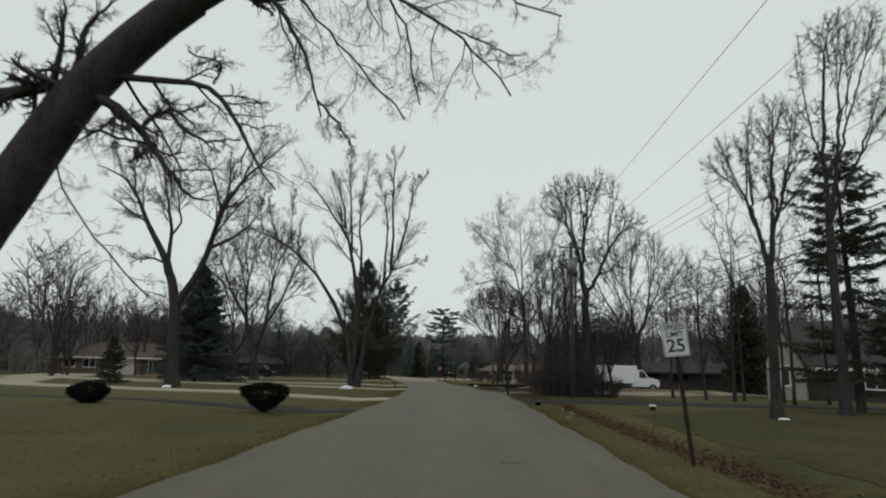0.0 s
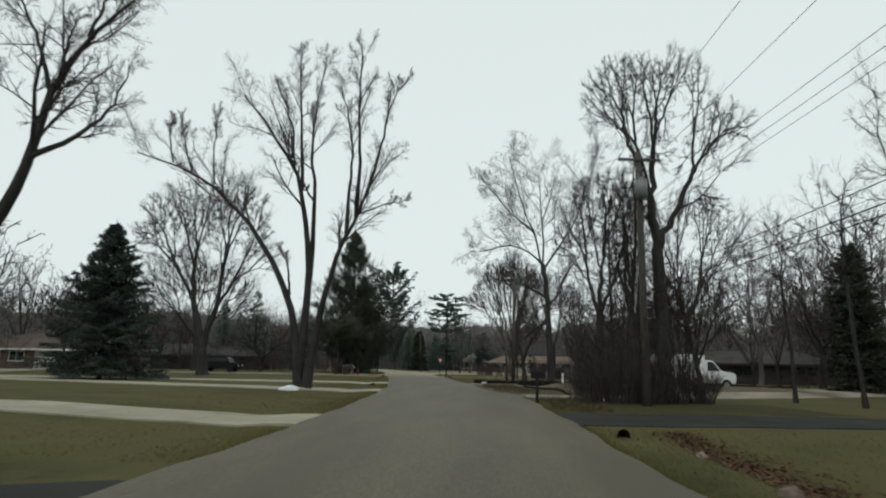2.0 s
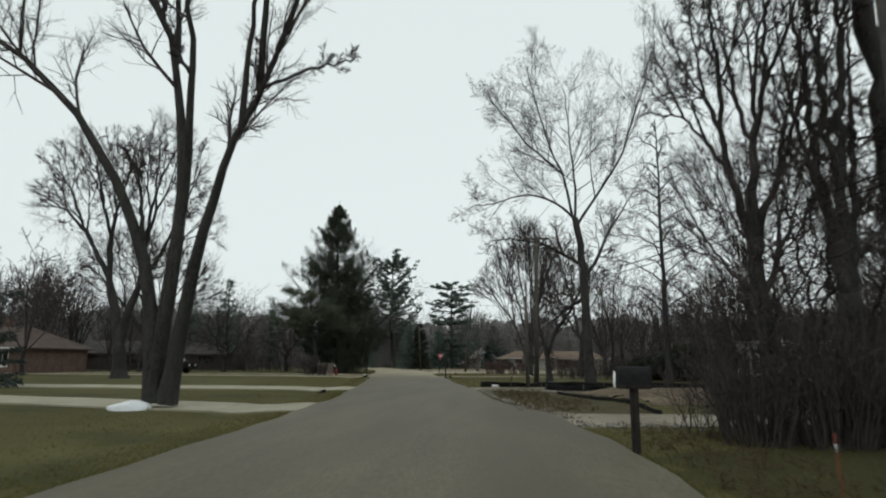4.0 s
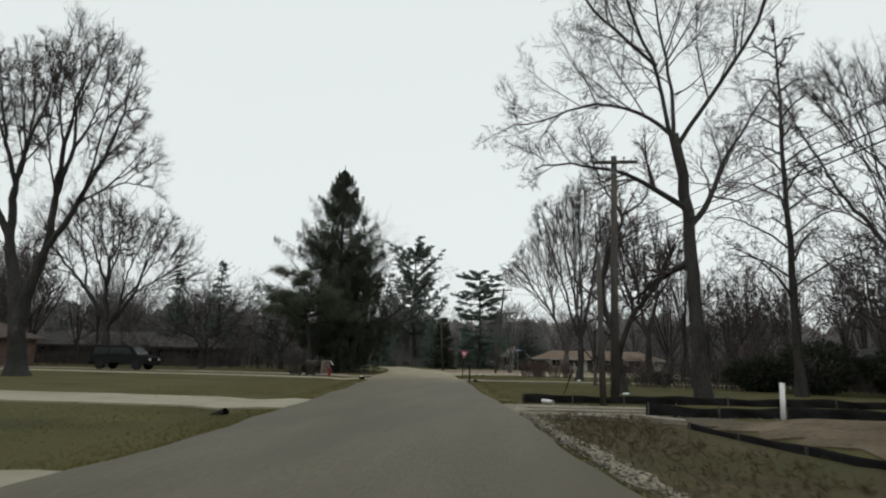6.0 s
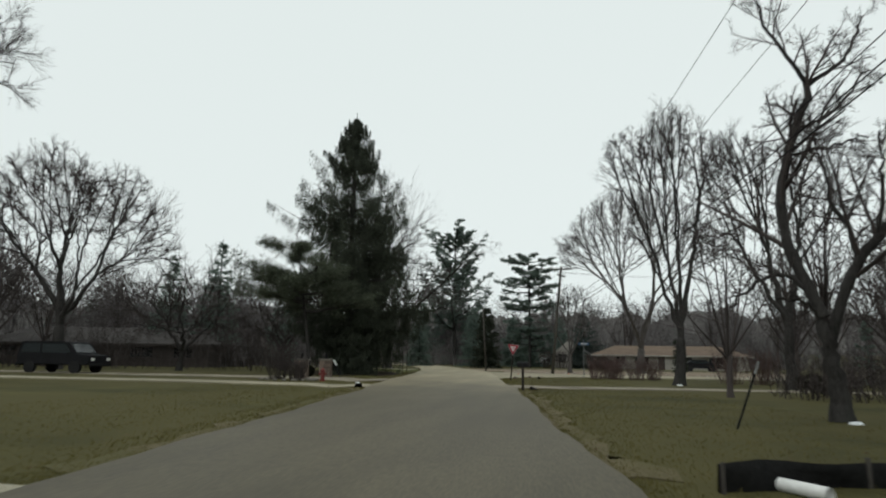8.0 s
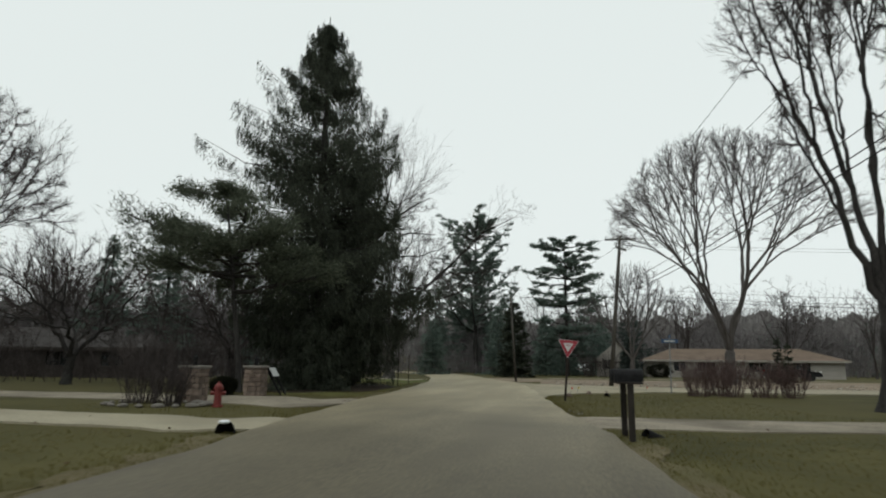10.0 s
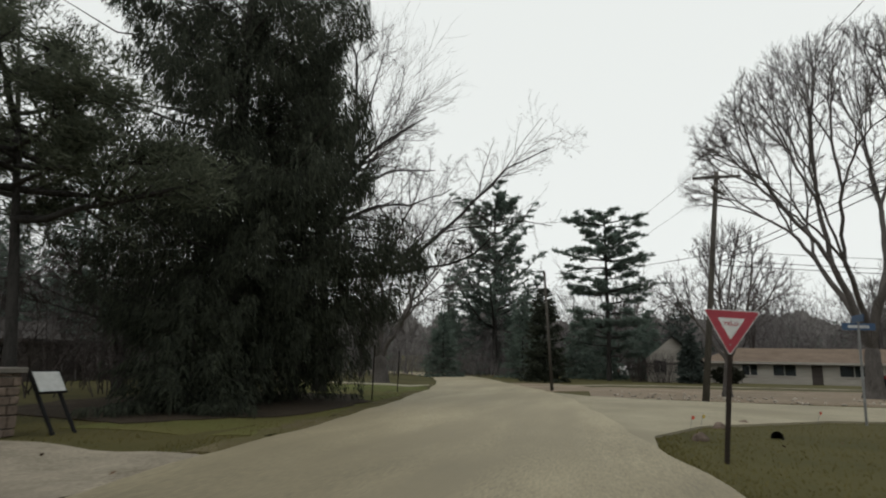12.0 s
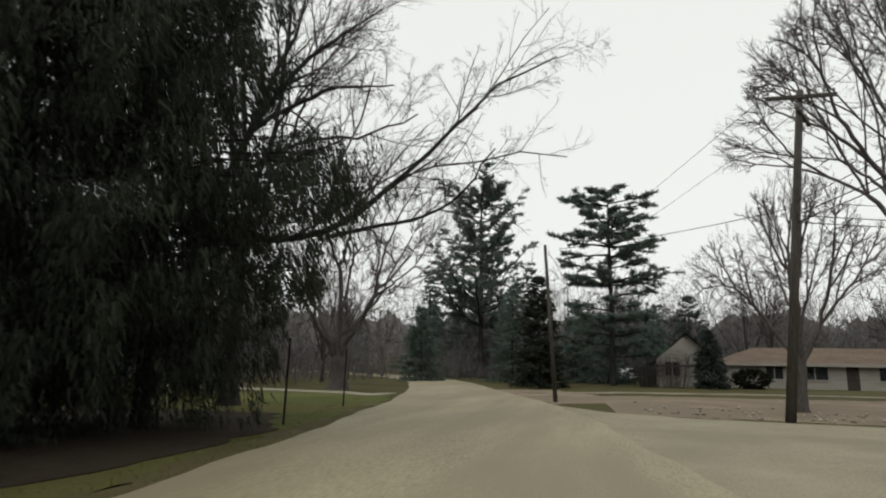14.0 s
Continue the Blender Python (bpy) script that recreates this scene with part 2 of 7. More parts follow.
LAMP_RED = surface("red_lens", (0.25, 0.01, 0.01), (0.32, 0.02, 0.02), 20, 4, 0.25, 0.0)
INSULATOR = surface("porcelain", (0.10, 0.09, 0.085), (0.18, 0.17, 0.16), 20, 4, 0.3, 0.0)


# ---------------------------------------------------------------- mesh helpers
def mesh_of(name, verts, faces, material, smooth=False):
    me = bpy.data.meshes.new(name)
    verts = np.asarray(verts, dtype=np.float32).reshape(-1, 3)
    faces = np.asarray(faces, dtype=np.int32)
    count = (faces >= 0).sum(1).astype(np.int32)
    faces = faces[faces >= 0]
    me.vertices.add(len(verts))
    me.vertices.foreach_set("co", verts.ravel())
    me.loops.add(faces.size)
    me.loops.foreach_set("vertex_index", faces)
    me.polygons.add(len(count))
    me.polygons.foreach_set("loop_start", np.concatenate([[0], np.cumsum(count)[:-1]]).astype(np.int32))
    me.update(calc_edges=True)
    if smooth:
        me.shade_smooth()
    if material:
        me.materials.append(material)
    return me


def piece(name, me, parent=None, label="", at=None):
    ob = new(name, me)
    if parent:
        ob.parent = parent
    if at:
        ob.matrix_basis = at
    if label:
        ob["label"] = label
    return ob


def part(name, bm, material, parent=None, label="", smooth=False, at=None):
    me = bpy.data.meshes.new(name)
    bm.to_mesh(me)
    bm.free()
    me.materials.append(material)
    if smooth:
        me.shade_smooth()
    return piece(name, me, parent, label, at)


def root(name, at, label, category, group="", kind=""):
    ob = new(name)
    ob.empty_display_size = 0.2
    ob.matrix_basis = at
    return tagged(ob, label, category, group, kind)


def box(bm, lo, hi, bevel=0.0, m=None):
    r = bmesh.ops.create_cube(bm, size=1.0)
    vs = r["verts"]
    for v in vs:
        v.co = Vector([lo[i] + (v.co[i] + 0.5) * (hi[i] - lo[i]) for i in range(3)])
    if bevel:
        es = list({e for v in vs for e in v.link_edges})
        out = bmesh.ops.bevel(bm, geom=es, offset=bevel, segments=2, affect="EDGES", profile=0.5)
        vs = list({v for v in out["verts"]} | {v for v in vs if v.is_valid})
    if m is not None:
        bmesh.ops.transform(bm, matrix=m, verts=[v for v in vs if v.is_valid])
    return bm


def rod(bm, p0, p1, r0, r1=None, sides=12, cap=True):
    p0, p1 = Vector(p0), Vector(p1)
    d = p1 - p0
    m = Matrix.Translation((p0 + p1) / 2) @ d.to_track_quat("Z", "Y").to_matrix().to_4x4()
    bmesh.ops.create_cone(bm, cap_ends=cap, segments=sides, radius1=r0, radius2=r0 if r1 is None else r1, depth=d.length, matrix=m)
    return bm


def plate(bm, outline, y0, y1):
    """A plate of the given outline (x, z), between two depths."""
    a = [bm.verts.new((x, y0, z)) for x, z in outline]
    b = [bm.verts.new((x, y1, z)) for x, z in outline]
    bm.faces.new(a)
    bm.faces.new(b[::-1])
    for i in range(len(a)):
        j = (i + 1) % len(a)
        bm.faces.new((a[j], a[i], b[i], b[j]))
    bmesh.ops.recalc_face_normals(bm, faces=bm.faces[:])
    return bm


def rounded(points, r, n=5):
    """An outline with its corners rounded."""
    out, k = [], len(points)
    for i in range(k):
        p, a, b = Vector(points[i]), Vector(points[i - 1]), Vector(points[(i + 1) % k])
        u, v = (a - p).normalized(), (b - p).normalized()
        for j in range(n + 1):
            s = j / n
            q = (p + u * r) * (1 - s) ** 2 + p * 2 * s * (1 - s) + (p + v * r) * s ** 2
            out.append((q.x, q.y))
    return out


def lettering(text, size, material, parent, x, y, z):
    """Raised letters that face -y, centred on x."""
    cu = bpy.data.curves.new("letters", "FONT")
    cu.body, cu.size, cu.align_x, cu.align_y, cu.extrude = text, size, "CENTER", "CENTER", 0.001
    cu.offset = 0.006 * size / 0.1 * 0.4
    tmp = bpy.data.objects.new("letters", cu)
    scene.collection.objects.link(tmp)
    bpy.context.view_layer.update()
    me = bpy.data.meshes.new_from_object(tmp.evaluated_get(bpy.context.evaluated_depsgraph_get()))
    bpy.data.objects.remove(tmp)
    me.materials.clear()
    me.materials.append(material)
    return piece("lettering", me, parent, at=pose(x, y, z, 90, 0, 0))


# ---------------------------------------------------------------- the lie of the land
LEFT = np.array([(-1.5, -60), (-1.5, 30), (-1.9, 42), (-2.7, 54), (-3.5, 60.4), (-4.8, 70), (-6.6, 82), (-7.8, 88), (-8.9, 95),
                 (-9.5, 100), (-10.4, 106.5), (-12.8, 120), (-15.4, 131), (-20.2, 147), (-29, 166), (-46, 188), (-75, 210)])
RIGHT = np.array([(5.2, -60), (5.2, 30), (5.0, 42), (4.6, 48), (3.4, 52), (2.7, 58), (2.05, 64), (1.15, 69.3), (0.4, 75.5), (-0.9, 86),
                  (-1.6, 90), (-2.4, 95), (-3.6, 104), (-4.8, 112), (-6.2, 119), (-10.8, 134), (-14.6, 147), (-22.5, 168), (-39, 191), (-70, 217)])
NEAR_KERB = np.array([(-2.9, 97.5), (-2.8, 100.3), (-1.6, 103), (2.0, 106.2), (12, 108.4), (60, 112), (140, 114)])
FAR_KERB = np.array([(-6.4, 119.5), (-4.6, 116.6), (-2.4, 115.2), (4.8, 113.9), (14, 114.6), (60, 118.5), (140, 121)])


def left_of(y):
    return np.interp(y, LEFT[:, 1], LEFT[:, 0])


def right_of(y):
    return np.interp(y, RIGHT[:, 1], RIGHT[:, 0])


def step(a, lo, hi):
    t = np.clip((a - lo) / (hi - lo), 0, 1)
    return t * t * (3 - 2 * t)


def on_road(x, y, grow=0.0):
    main = (x > left_of(y) - grow) & (x < right_of(y) + grow) & (y < 215)
    near = np.interp(x, NEAR_KERB[:, 0], NEAR_KERB[:, 1])
    far = np.interp(x, FAR_KERB[:, 0], FAR_KERB[:, 1])
    return main | ((y > near - grow) & (y < far + grow) & (x > -4))


def ground_z(x, y):
    x, y = np.asarray(x, float), np.asarray(y, float)
    dl, dr = left_of(y) - x, x - right_of(y)
    left = 0.16 * step(dl, 2.5, 9) * step(49 - y, 0, 13) + 0.03 * step(dl, 3, 9) - 0.07 * np.exp(-((dl - 1.7) / 0.7) ** 2)
    ditch = -0.20 * np.exp(-((dr - 2.0) / 0.55) ** 2) * step(31.5 - y, 0, 3)
    mound = 0.32 * step(x, 6.6, 8.2) * step(y, 49, 52) * step(61 - y, 0, 3) * step(30 - x, 0, 8)
    field = 0.10 * step(y - 116, 0, 6) * step(x + 8, 0, 5)
    wave = 0.006 * np.sin(x * 0.55 + 1.3) * np.sin(y * 0.41) + 0.003 * np.sin(x * 1.7 + y * 1.1)
    out = np.maximum(dl, dr)
    z = -0.035 + np.where(dl > 0, left, 0) + np.where(dr > 0, ditch + mound + field, 0) + wave * step(out, 0.6, 3.5)
    z = np.where(on_road(x, y, 0.1), -0.06, z)
    far = np.maximum(np.maximum(np.abs(x) - 95, y - 215), -40 - y)
    return z + 6.0 * step(far, 0, 170)


def gz(x, y):
    return float(ground_z(x, y))


xs = np.concatenate([[-900, -600, -400, -280, -200, -150, -120, -100, -85, -72], np.arange(-60, 5, 0.75), np.arange(5, 9.1, 0.25), np.arange(9.75, 60.1, 0.75), [72, 85, 100, 120, 150, 200, 280, 400, 600, 900]])
ys = np.concatenate([[-500, -300, -180, -100, -60, -40, -30], np.arange(-22, 150.1, 0.75), [156, 162, 170, 180, 195, 215, 240, 280, 330, 400, 550, 800]])
gx, gy = np.meshgrid(xs, ys)
gverts = np.stack([gx, gy, ground_z(gx, gy)], -1).reshape(-1, 3)
nx, ny = len(xs), len(ys)
ii = (np.arange(ny - 1)[:, None] * nx + np.arange(nx - 1)[None, :]).ravel()
ground = new("ground", mesh_of("ground", gverts, np.stack([ii, ii + 1, ii + nx + 1, ii + nx], 1), LAWN, True))
tagged(ground, "dormant olive-green lawn with brown patches", "ground", kind="structure")


def ribbon(a, b, across, top, thick, ragged=0.0, rng=None):
    """A slab between two edge lines (n, 2) with a skirt down to its base."""
    n = len(a)
    s = np.linspace(0, 1, across)[None, :, None]
    xy = a[:, None, :] * (1 - s) + b[:, None, :] * s
    if ragged:
        xy[:, 0, :] += rng.normal(0, ragged, (n, 2))
        xy[:, -1, :] += rng.normal(0, ragged, (n, 2))
    z = top(xy[..., 0], xy[..., 1], s[..., 0] + 0 * xy[..., 0])
    up = np.concatenate([xy, z[..., None]], -1)
    low = up.copy()
    low[..., 2] -= thick
    v = np.concatenate([up.reshape(-1, 3), low.reshape(-1, 3)])
    i = (np.arange(n - 1)[:, None] * across + np.arange(across - 1)[None, :]).ravel()
    f = [np.stack([i, i + 1, i + across + 1, i + across], 1)]
    off = n * across
    v = np.concatenate([v, v[:off]])
    for c in (0, across - 1):
        j = np.arange(n - 1) * across + c
        q = np.stack([j + 2 * off, j + across + 2 * off, j + across + off, j + off], 1)
        f.append(q if c == 0 else q[:, ::-1])
    for r in (0, n - 1):
        j = r * across + np.arange(across - 1)
        q = np.stack([j + 2 * off, j + off, j + off + 1, j + 1 + 2 * off], 1)
        f.append(q if r == 0 else q[:, ::-1])
    return v, np.concatenate(f)


rng = np.random.default_rng(5)
ry = np.concatenate([np.arange(-60, 0, 3.0), np.arange(0, 150, 0.4), np.arange(150, 212, 3.0)])
edge_noise = lambda seed: 0.05 * np.sin(ry * 0.7 + seed) + 0.03 * np.sin(ry * 1.9 + seed * 2)
la = np.stack([left_of(ry) + edge_noise(1.0), ry], 1)
rb = np.stack([right_of(ry) + edge_noise(4.0), ry], 1)
crown = lambda x, y, s: 0.035 * (1 - (2 * s - 1) ** 2) + 0.004
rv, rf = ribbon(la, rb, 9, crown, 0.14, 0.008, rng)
tagged(new("road", mesh_of("road", rv, rf, ASPHALT, True)), "worn grey-brown asphalt road, painted brighter farther on", "road", kind="structure")
tt = np.linspace(0, 1, 220) ** 1.6
arc = lambda line: np.stack([np.interp(tt * (len(line) - 1), np.arange(len(line)), line[:, c]) for c in (0, 1)], 1)


def side_top(x, y, s):
    q = x - right_of(y)
    return 0.003 + 0.03 * np.clip(q, -1, 0) + 0.024 * (1 - (2 * s - 1) ** 2) * step(q, 0.2, 4)


cv, cf = ribbon(arc(NEAR_KERB), arc(FAR_KERB), 9, side_top, 0.14, 0.0, rng)
# The late gain in brightness is put into this paler asphalt.
side_street = new("side_street", mesh_of("side_street", cv, cf, ASPHALT_PALE, True))
tagged(side_street, "pale asphalt side street", "road", kind="structure")


def tar_line(points, w):
    """A sealed crack lying on the road."""
    p = np.array(points, float)
    k = np.linspace(0, len(p) - 1, 60)
    c = np.stack([np.interp(k, np.arange(len(p)), p[:, i]) for i in (0, 1)], 1)
    c[:, 0] += 0.04 * np.sin(k * 7) + rng.normal(0, 0.012, 60)
    h = np.array([[w, 0]])
    def top(x, y, s):
        q = (x - left_of(y)) / (right_of(y) - left_of(y))
        return 0.035 * (1 - (2 * q - 1) ** 2) + 0.008
    v, f = ribbon(c - h, c + h, 2, top, 0.004)
    ob = new("sealed_crack", mesh_of("sealed_crack", v, f, CRACK))
    return tagged(ob, "thin dark tar seam along the road", "road crack", kind="structure")


tar_line([(3.0, 10), (3.4, 10.3)], 0.03)


def strip(name, line, width, material, label, category, slabs=0.0, lift=0.045, ragged=0.04, thick=0.16):
    """A driveway laid along a line; with slabs it is cut into jointed slabs."""
    p = np.array(line, float)
    seg = np.r_[0, np.cumsum(np.hypot(*np.diff(p, axis=0).T))]
    top = lambda x, y, s: ground_z(x, y) + lift
    def bit(s0, s1, rag):
        n = max(int((s1 - s0) / 0.5), 2) + 1
        s = np.linspace(s0, s1, n)
        c = np.stack([np.interp(s, seg, p[:, i]) for i in (0, 1)], 1)
        e = 0.05
        ahead = np.stack([np.interp(np.minimum(s + e, seg[-1]), seg, p[:, i]) - np.interp(np.maximum(s - e, 0), seg, p[:, i]) for i in (0, 1)], 1)
        ahead /= np.linalg.norm(ahead, axis=1)[:, None]
        side = np.stack([-ahead[:, 1], ahead[:, 0]], 1)
        w = np.interp(s, np.linspace(0, seg[-1], len(width)), width)[:, None] / 2
        return ribbon(c + side * w, c - side * w, int(max(width) / 0.8) + 3, top, thick, rag, rng)
    if not slabs:
        v, f = bit(0, seg[-1], ragged)
        return tagged(new(name, mesh_of(name, v, f, material, True)), label, category, kind="structure")
    ob = root(name, pose(0, 0, 0), label, category, kind="structure")
    s = 0.0
    while s < seg[-1] - 0.3:
        v, f = bit(s, min(s + slabs, seg[-1]) - 0.025, 0.004)
        piece("slab", mesh_of("slab", v, f, material), ob)
        s += slabs
    return ob


# ---------------------------------------------------------------- growing things
def tubes(P, R, k):
    """Tapered tubes along polylines P (n, m, 3) of radii R (n, m)."""
    n, m, _ = P.shape
    t = np.gradient(P, axis=1)
    t /= np.linalg.norm(t, axis=2, keepdims=True) + 1e-9
    u = np.cross(t, np.where(np.abs(t[:, :1, 2:3]) > 0.8, np.array([1.0, 0, 0]), np.array([0, 0, 1.0])))
    for j in range(m):
        if j:
            u[:, j] = u[:, j - 1] - (u[:, j - 1] * t[:, j]).sum(1, keepdims=True) * t[:, j]
        u[:, j] /= np.linalg.norm(u[:, j], axis=1, keepdims=True) + 1e-9
    w = np.cross(t, u)
    a = np.arange(k) * 2 * np.pi / k
    ring = u[:, :, None, :] * np.cos(a)[None, None, :, None] + w[:, :, None, :] * np.sin(a)[None, None, :, None]
    V = (P[:, :, None, :] + ring * R[:, :, None, None]).reshape(-1, 3)
    i, j, c = np.meshgrid(np.arange(n), np.arange(m - 1), np.arange(k), indexing="ij")
    b = (i * m + j) * k
    F = np.stack([b + c, b + (c + 1) % k, b + k + (c + 1) % k, b + k + c], -1).reshape(-1, 4)
    return V, F


def ribbons(P, R):
    """Flat slips along polylines, for what is too fine to show its roundness."""
    n, m, _ = P.shape
    t = P[:, -1] - P[:, 0]
    u = np.cross(t, np.sin(np.arange(n)[:, None] * np.array([1.7, 2.3, 3.1]) + 1.0))
    u /= np.linalg.norm(u, axis=1, keepdims=True) + 1e-9
    if m == 2:
        V = np.stack([P[:, 0] + u * R[:, :1], P[:, 0] - u * R[:, :1], P[:, 1]], 1).reshape(-1, 3)
        return V, np.arange(n)[:, None] * 3 + np.array([[0, 1, 2, -9999999]])
    V = np.stack([P + u[:, None] * R[..., None], P - u[:, None] * R[..., None]], 2).reshape(-1, 3)
    i, j = np.meshgrid(np.arange(n), np.arange(m - 1), indexing="ij")
    b = ((i * m + j) * 2).ravel()
    return V, np.stack([b, b + 1, b + 3, b + 2], 1)


def fuse(sets):
    V, F, o = [], [], 0
    for v, f in sets:
        V.append(v)
        F.append(np.where(f < 0, -9999999, f + o))
        o += len(v)
    return np.concatenate(V), np.concatenate(F)


def sprout(P, R, kids, g, frac, spread, lift, wander, m, first=0.25, thin=0.55, least=0.006, cap=9.0):
    """Side shoots of a set of branches."""
    n, k, _ = P.shape
    L = np.linalg.norm(np.diff(P, axis=1), axis=2).sum(1)
    t = first + (1 - first) * (np.arange(kids)[None, :] + g.random((n, kids))) / kids
    s = np.clip(t * (k - 1), 0, k - 1.001)
    i = s.astype(int)
    f = (s - i)[..., None]
    rows = np.arange(n)[:, None]
    p = P[rows, i] * (1 - f) + P[rows, i + 1] * f
    tan = P[rows, i + 1] - P[rows, i]
    tan /= np.linalg.norm(tan, axis=2, keepdims=True) + 1e-9
    r = R[rows, i] * (1 - f[..., 0]) + R[rows, i + 1] * f[..., 0]
    q = g.normal(size=tan.shape)
    q -= (q * tan).sum(2, keepdims=True) * tan
    q /= np.linalg.norm(q, axis=2, keepdims=True) + 1e-9
    a = np.radians(g.normal(spread, 11, t.shape))[..., None]
    d = tan * np.cos(a) + q * np.sin(a)
    d[..., 2] += lift
    length = np.minimum(L[:, None] * frac, cap) * (1.15 - 0.65 * t) * g.uniform(0.6, 1.3, t.shape)
    d, p, length, r = d.reshape(-1, 3), p.reshape(-1, 3), length.ravel(), r.ravel()
    out = [p]
    for j in range(m - 1):
        d = d + g.normal(0, wander, d.shape)
        d[:, 2] += lift * 0.5
        d /= np.linalg.norm(d, axis=1, keepdims=True) + 1e-9
        p = p + d * (length / (m - 1))[:, None]
        out.append(p)
    Q = np.stack(out, 1)
    r0 = np.maximum(r * thin, least)
    S = r0[:, None] * np.linspace(1, 0.35, m)[None, :]
    return Q, np.maximum(S, least * 0.7)


def resample(pts, m):
    pts = np.asarray(pts, float)
    s = np.r_[0, np.cumsum(np.linalg.norm(np.diff(pts, axis=0), axis=1))]
    q = np.linspace(0, s[-1], m)
    out = np.stack([np.interp(q, s, pts[:, c]) for c in range(3)], 1)
    for _ in range(2):
        out[1:-1] = 0.25 * out[:-2] + 0.5 * out[1:-1] + 0.25 * out[2:]
    return out


def wood(limbs, radii, g, kids=(9, 7, 6), frac=(0.42, 0.45, 0.5), spread=(48, 45, 42), lift=(0.10, 0.06, 0.02),
         wander=(0.14, 0.18, 0.22), least=0.0055, first=0.22, sides=8, fuzz=3, slip=False, lean=False, skip=1):
    """Trunk and limbs, and all that grows from them, as two sets of tubes."""
    m = 7 if slip else 14
    P = np.stack([resample(l, m) for l in limbs])
    jitter = g.normal(0, 0.05, P.shape)
    jitter[:, 0] = 0
    P = P + jitter * np.linspace(0.2, 1, m)[None, :, None]
    R = np.stack([r0 + (r1 - r0) * np.linspace(0, 1, m) ** 0.85 for r0, r1 in radii])
    flare = 1 + 0.45 * np.exp(-np.clip(P[..., 2], 0, 9) / 0.35)
    main = tubes(P, R * flare, sides)
    fine = []
    A, B = (P[skip:], R[skip:]) if len(P) > 2 else (P, R)
    for lev in range(len(kids)):
        A, B = sprout(A, B, kids[lev], g, frac[lev], spread[lev], lift[lev], wander[lev], ((4, 3, 2) if slip else (5, 4, 3))[min(lev, 2)],
                      first if lev == 0 else 0.15, 0.5 if lev == 0 else 0.62, least * (1.7, 1.25, 1.0)[min(lev, 2)])
        fine.append(ribbons(A, B) if lev > 1 or ((slip or lean) and lev > 0) else tubes(A, B, 3 if slip or lean or lev else 4))
    if fuzz:
        A, B = sprout(A, B, fuzz, g, 0.62, 38, lift[-1], 0.2, 2, 0.25, 0.9, least * 0.75)
        fine.append(ribbons(A, B))
    return main, fuse(fine)


def plant_tree(at, main, fine, label, bark, twig, turn=0.0, group=""):
    x, y = at
    ob = root("tree", pose(x, y, gz(x, y) - 0.05, 0, 0, turn), label, "tree", group)
    piece("trunk", mesh_of("trunk", *main, bark, True), ob)
    piece("crown", mesh_of("crown", *fine, twig), ob, "bare twigs")["kind"] = "stuff"
    return ob


def from_limbs(rows, g, r_trunk, depth=0.22, given=None):
    """Limb lines from (sideways, height) pairs; limbs leave the plane of the first one by turns."""
    limbs, radii, ends = [], [], {}
    for n, row in enumerate(rows):
        q = np.array(row, float).reshape(-1, 2)
        start = ends.get((q[0, 0], q[0, 1]), None)
        if start is None and limbs and q[0, 1] > 0.3:
            near = np.concatenate([resample(l, 60) for l in limbs])
            best = near[np.argmin(np.hypot(near[:, 0] - q[0, 0], near[:, 2] - q[0, 1]))]
            q[0], start = (best[0], best[2]), best[1]
        start = start or 0.0
        away = 0.0 if n == 0 else depth * (1 if n % 2 else -1) * g.uniform(0.5, 1.3)
        s = np.r_[0, np.cumsum(np.hypot(*np.diff(q, axis=0).T))]
        y = start + away * s
        limbs.append(np.stack([q[:, 0], y, q[:, 1]], 1))
        for a, b in zip(q, y):
            ends[(a[0], a[1])] = b
        base = r_trunk if q[0, 1] < 1.2 else r_trunk * max(0.26, 0.75 - 0.045 * q[0, 1])
        if given:
            base = given[n]
        long = s[-1]
        radii.append((base, max(0.022, base * (0.66 if n == 0 and q[-1, 1] < 12 else 0.10) if long > 2 else base * 0.6)))
    return limbs, radii


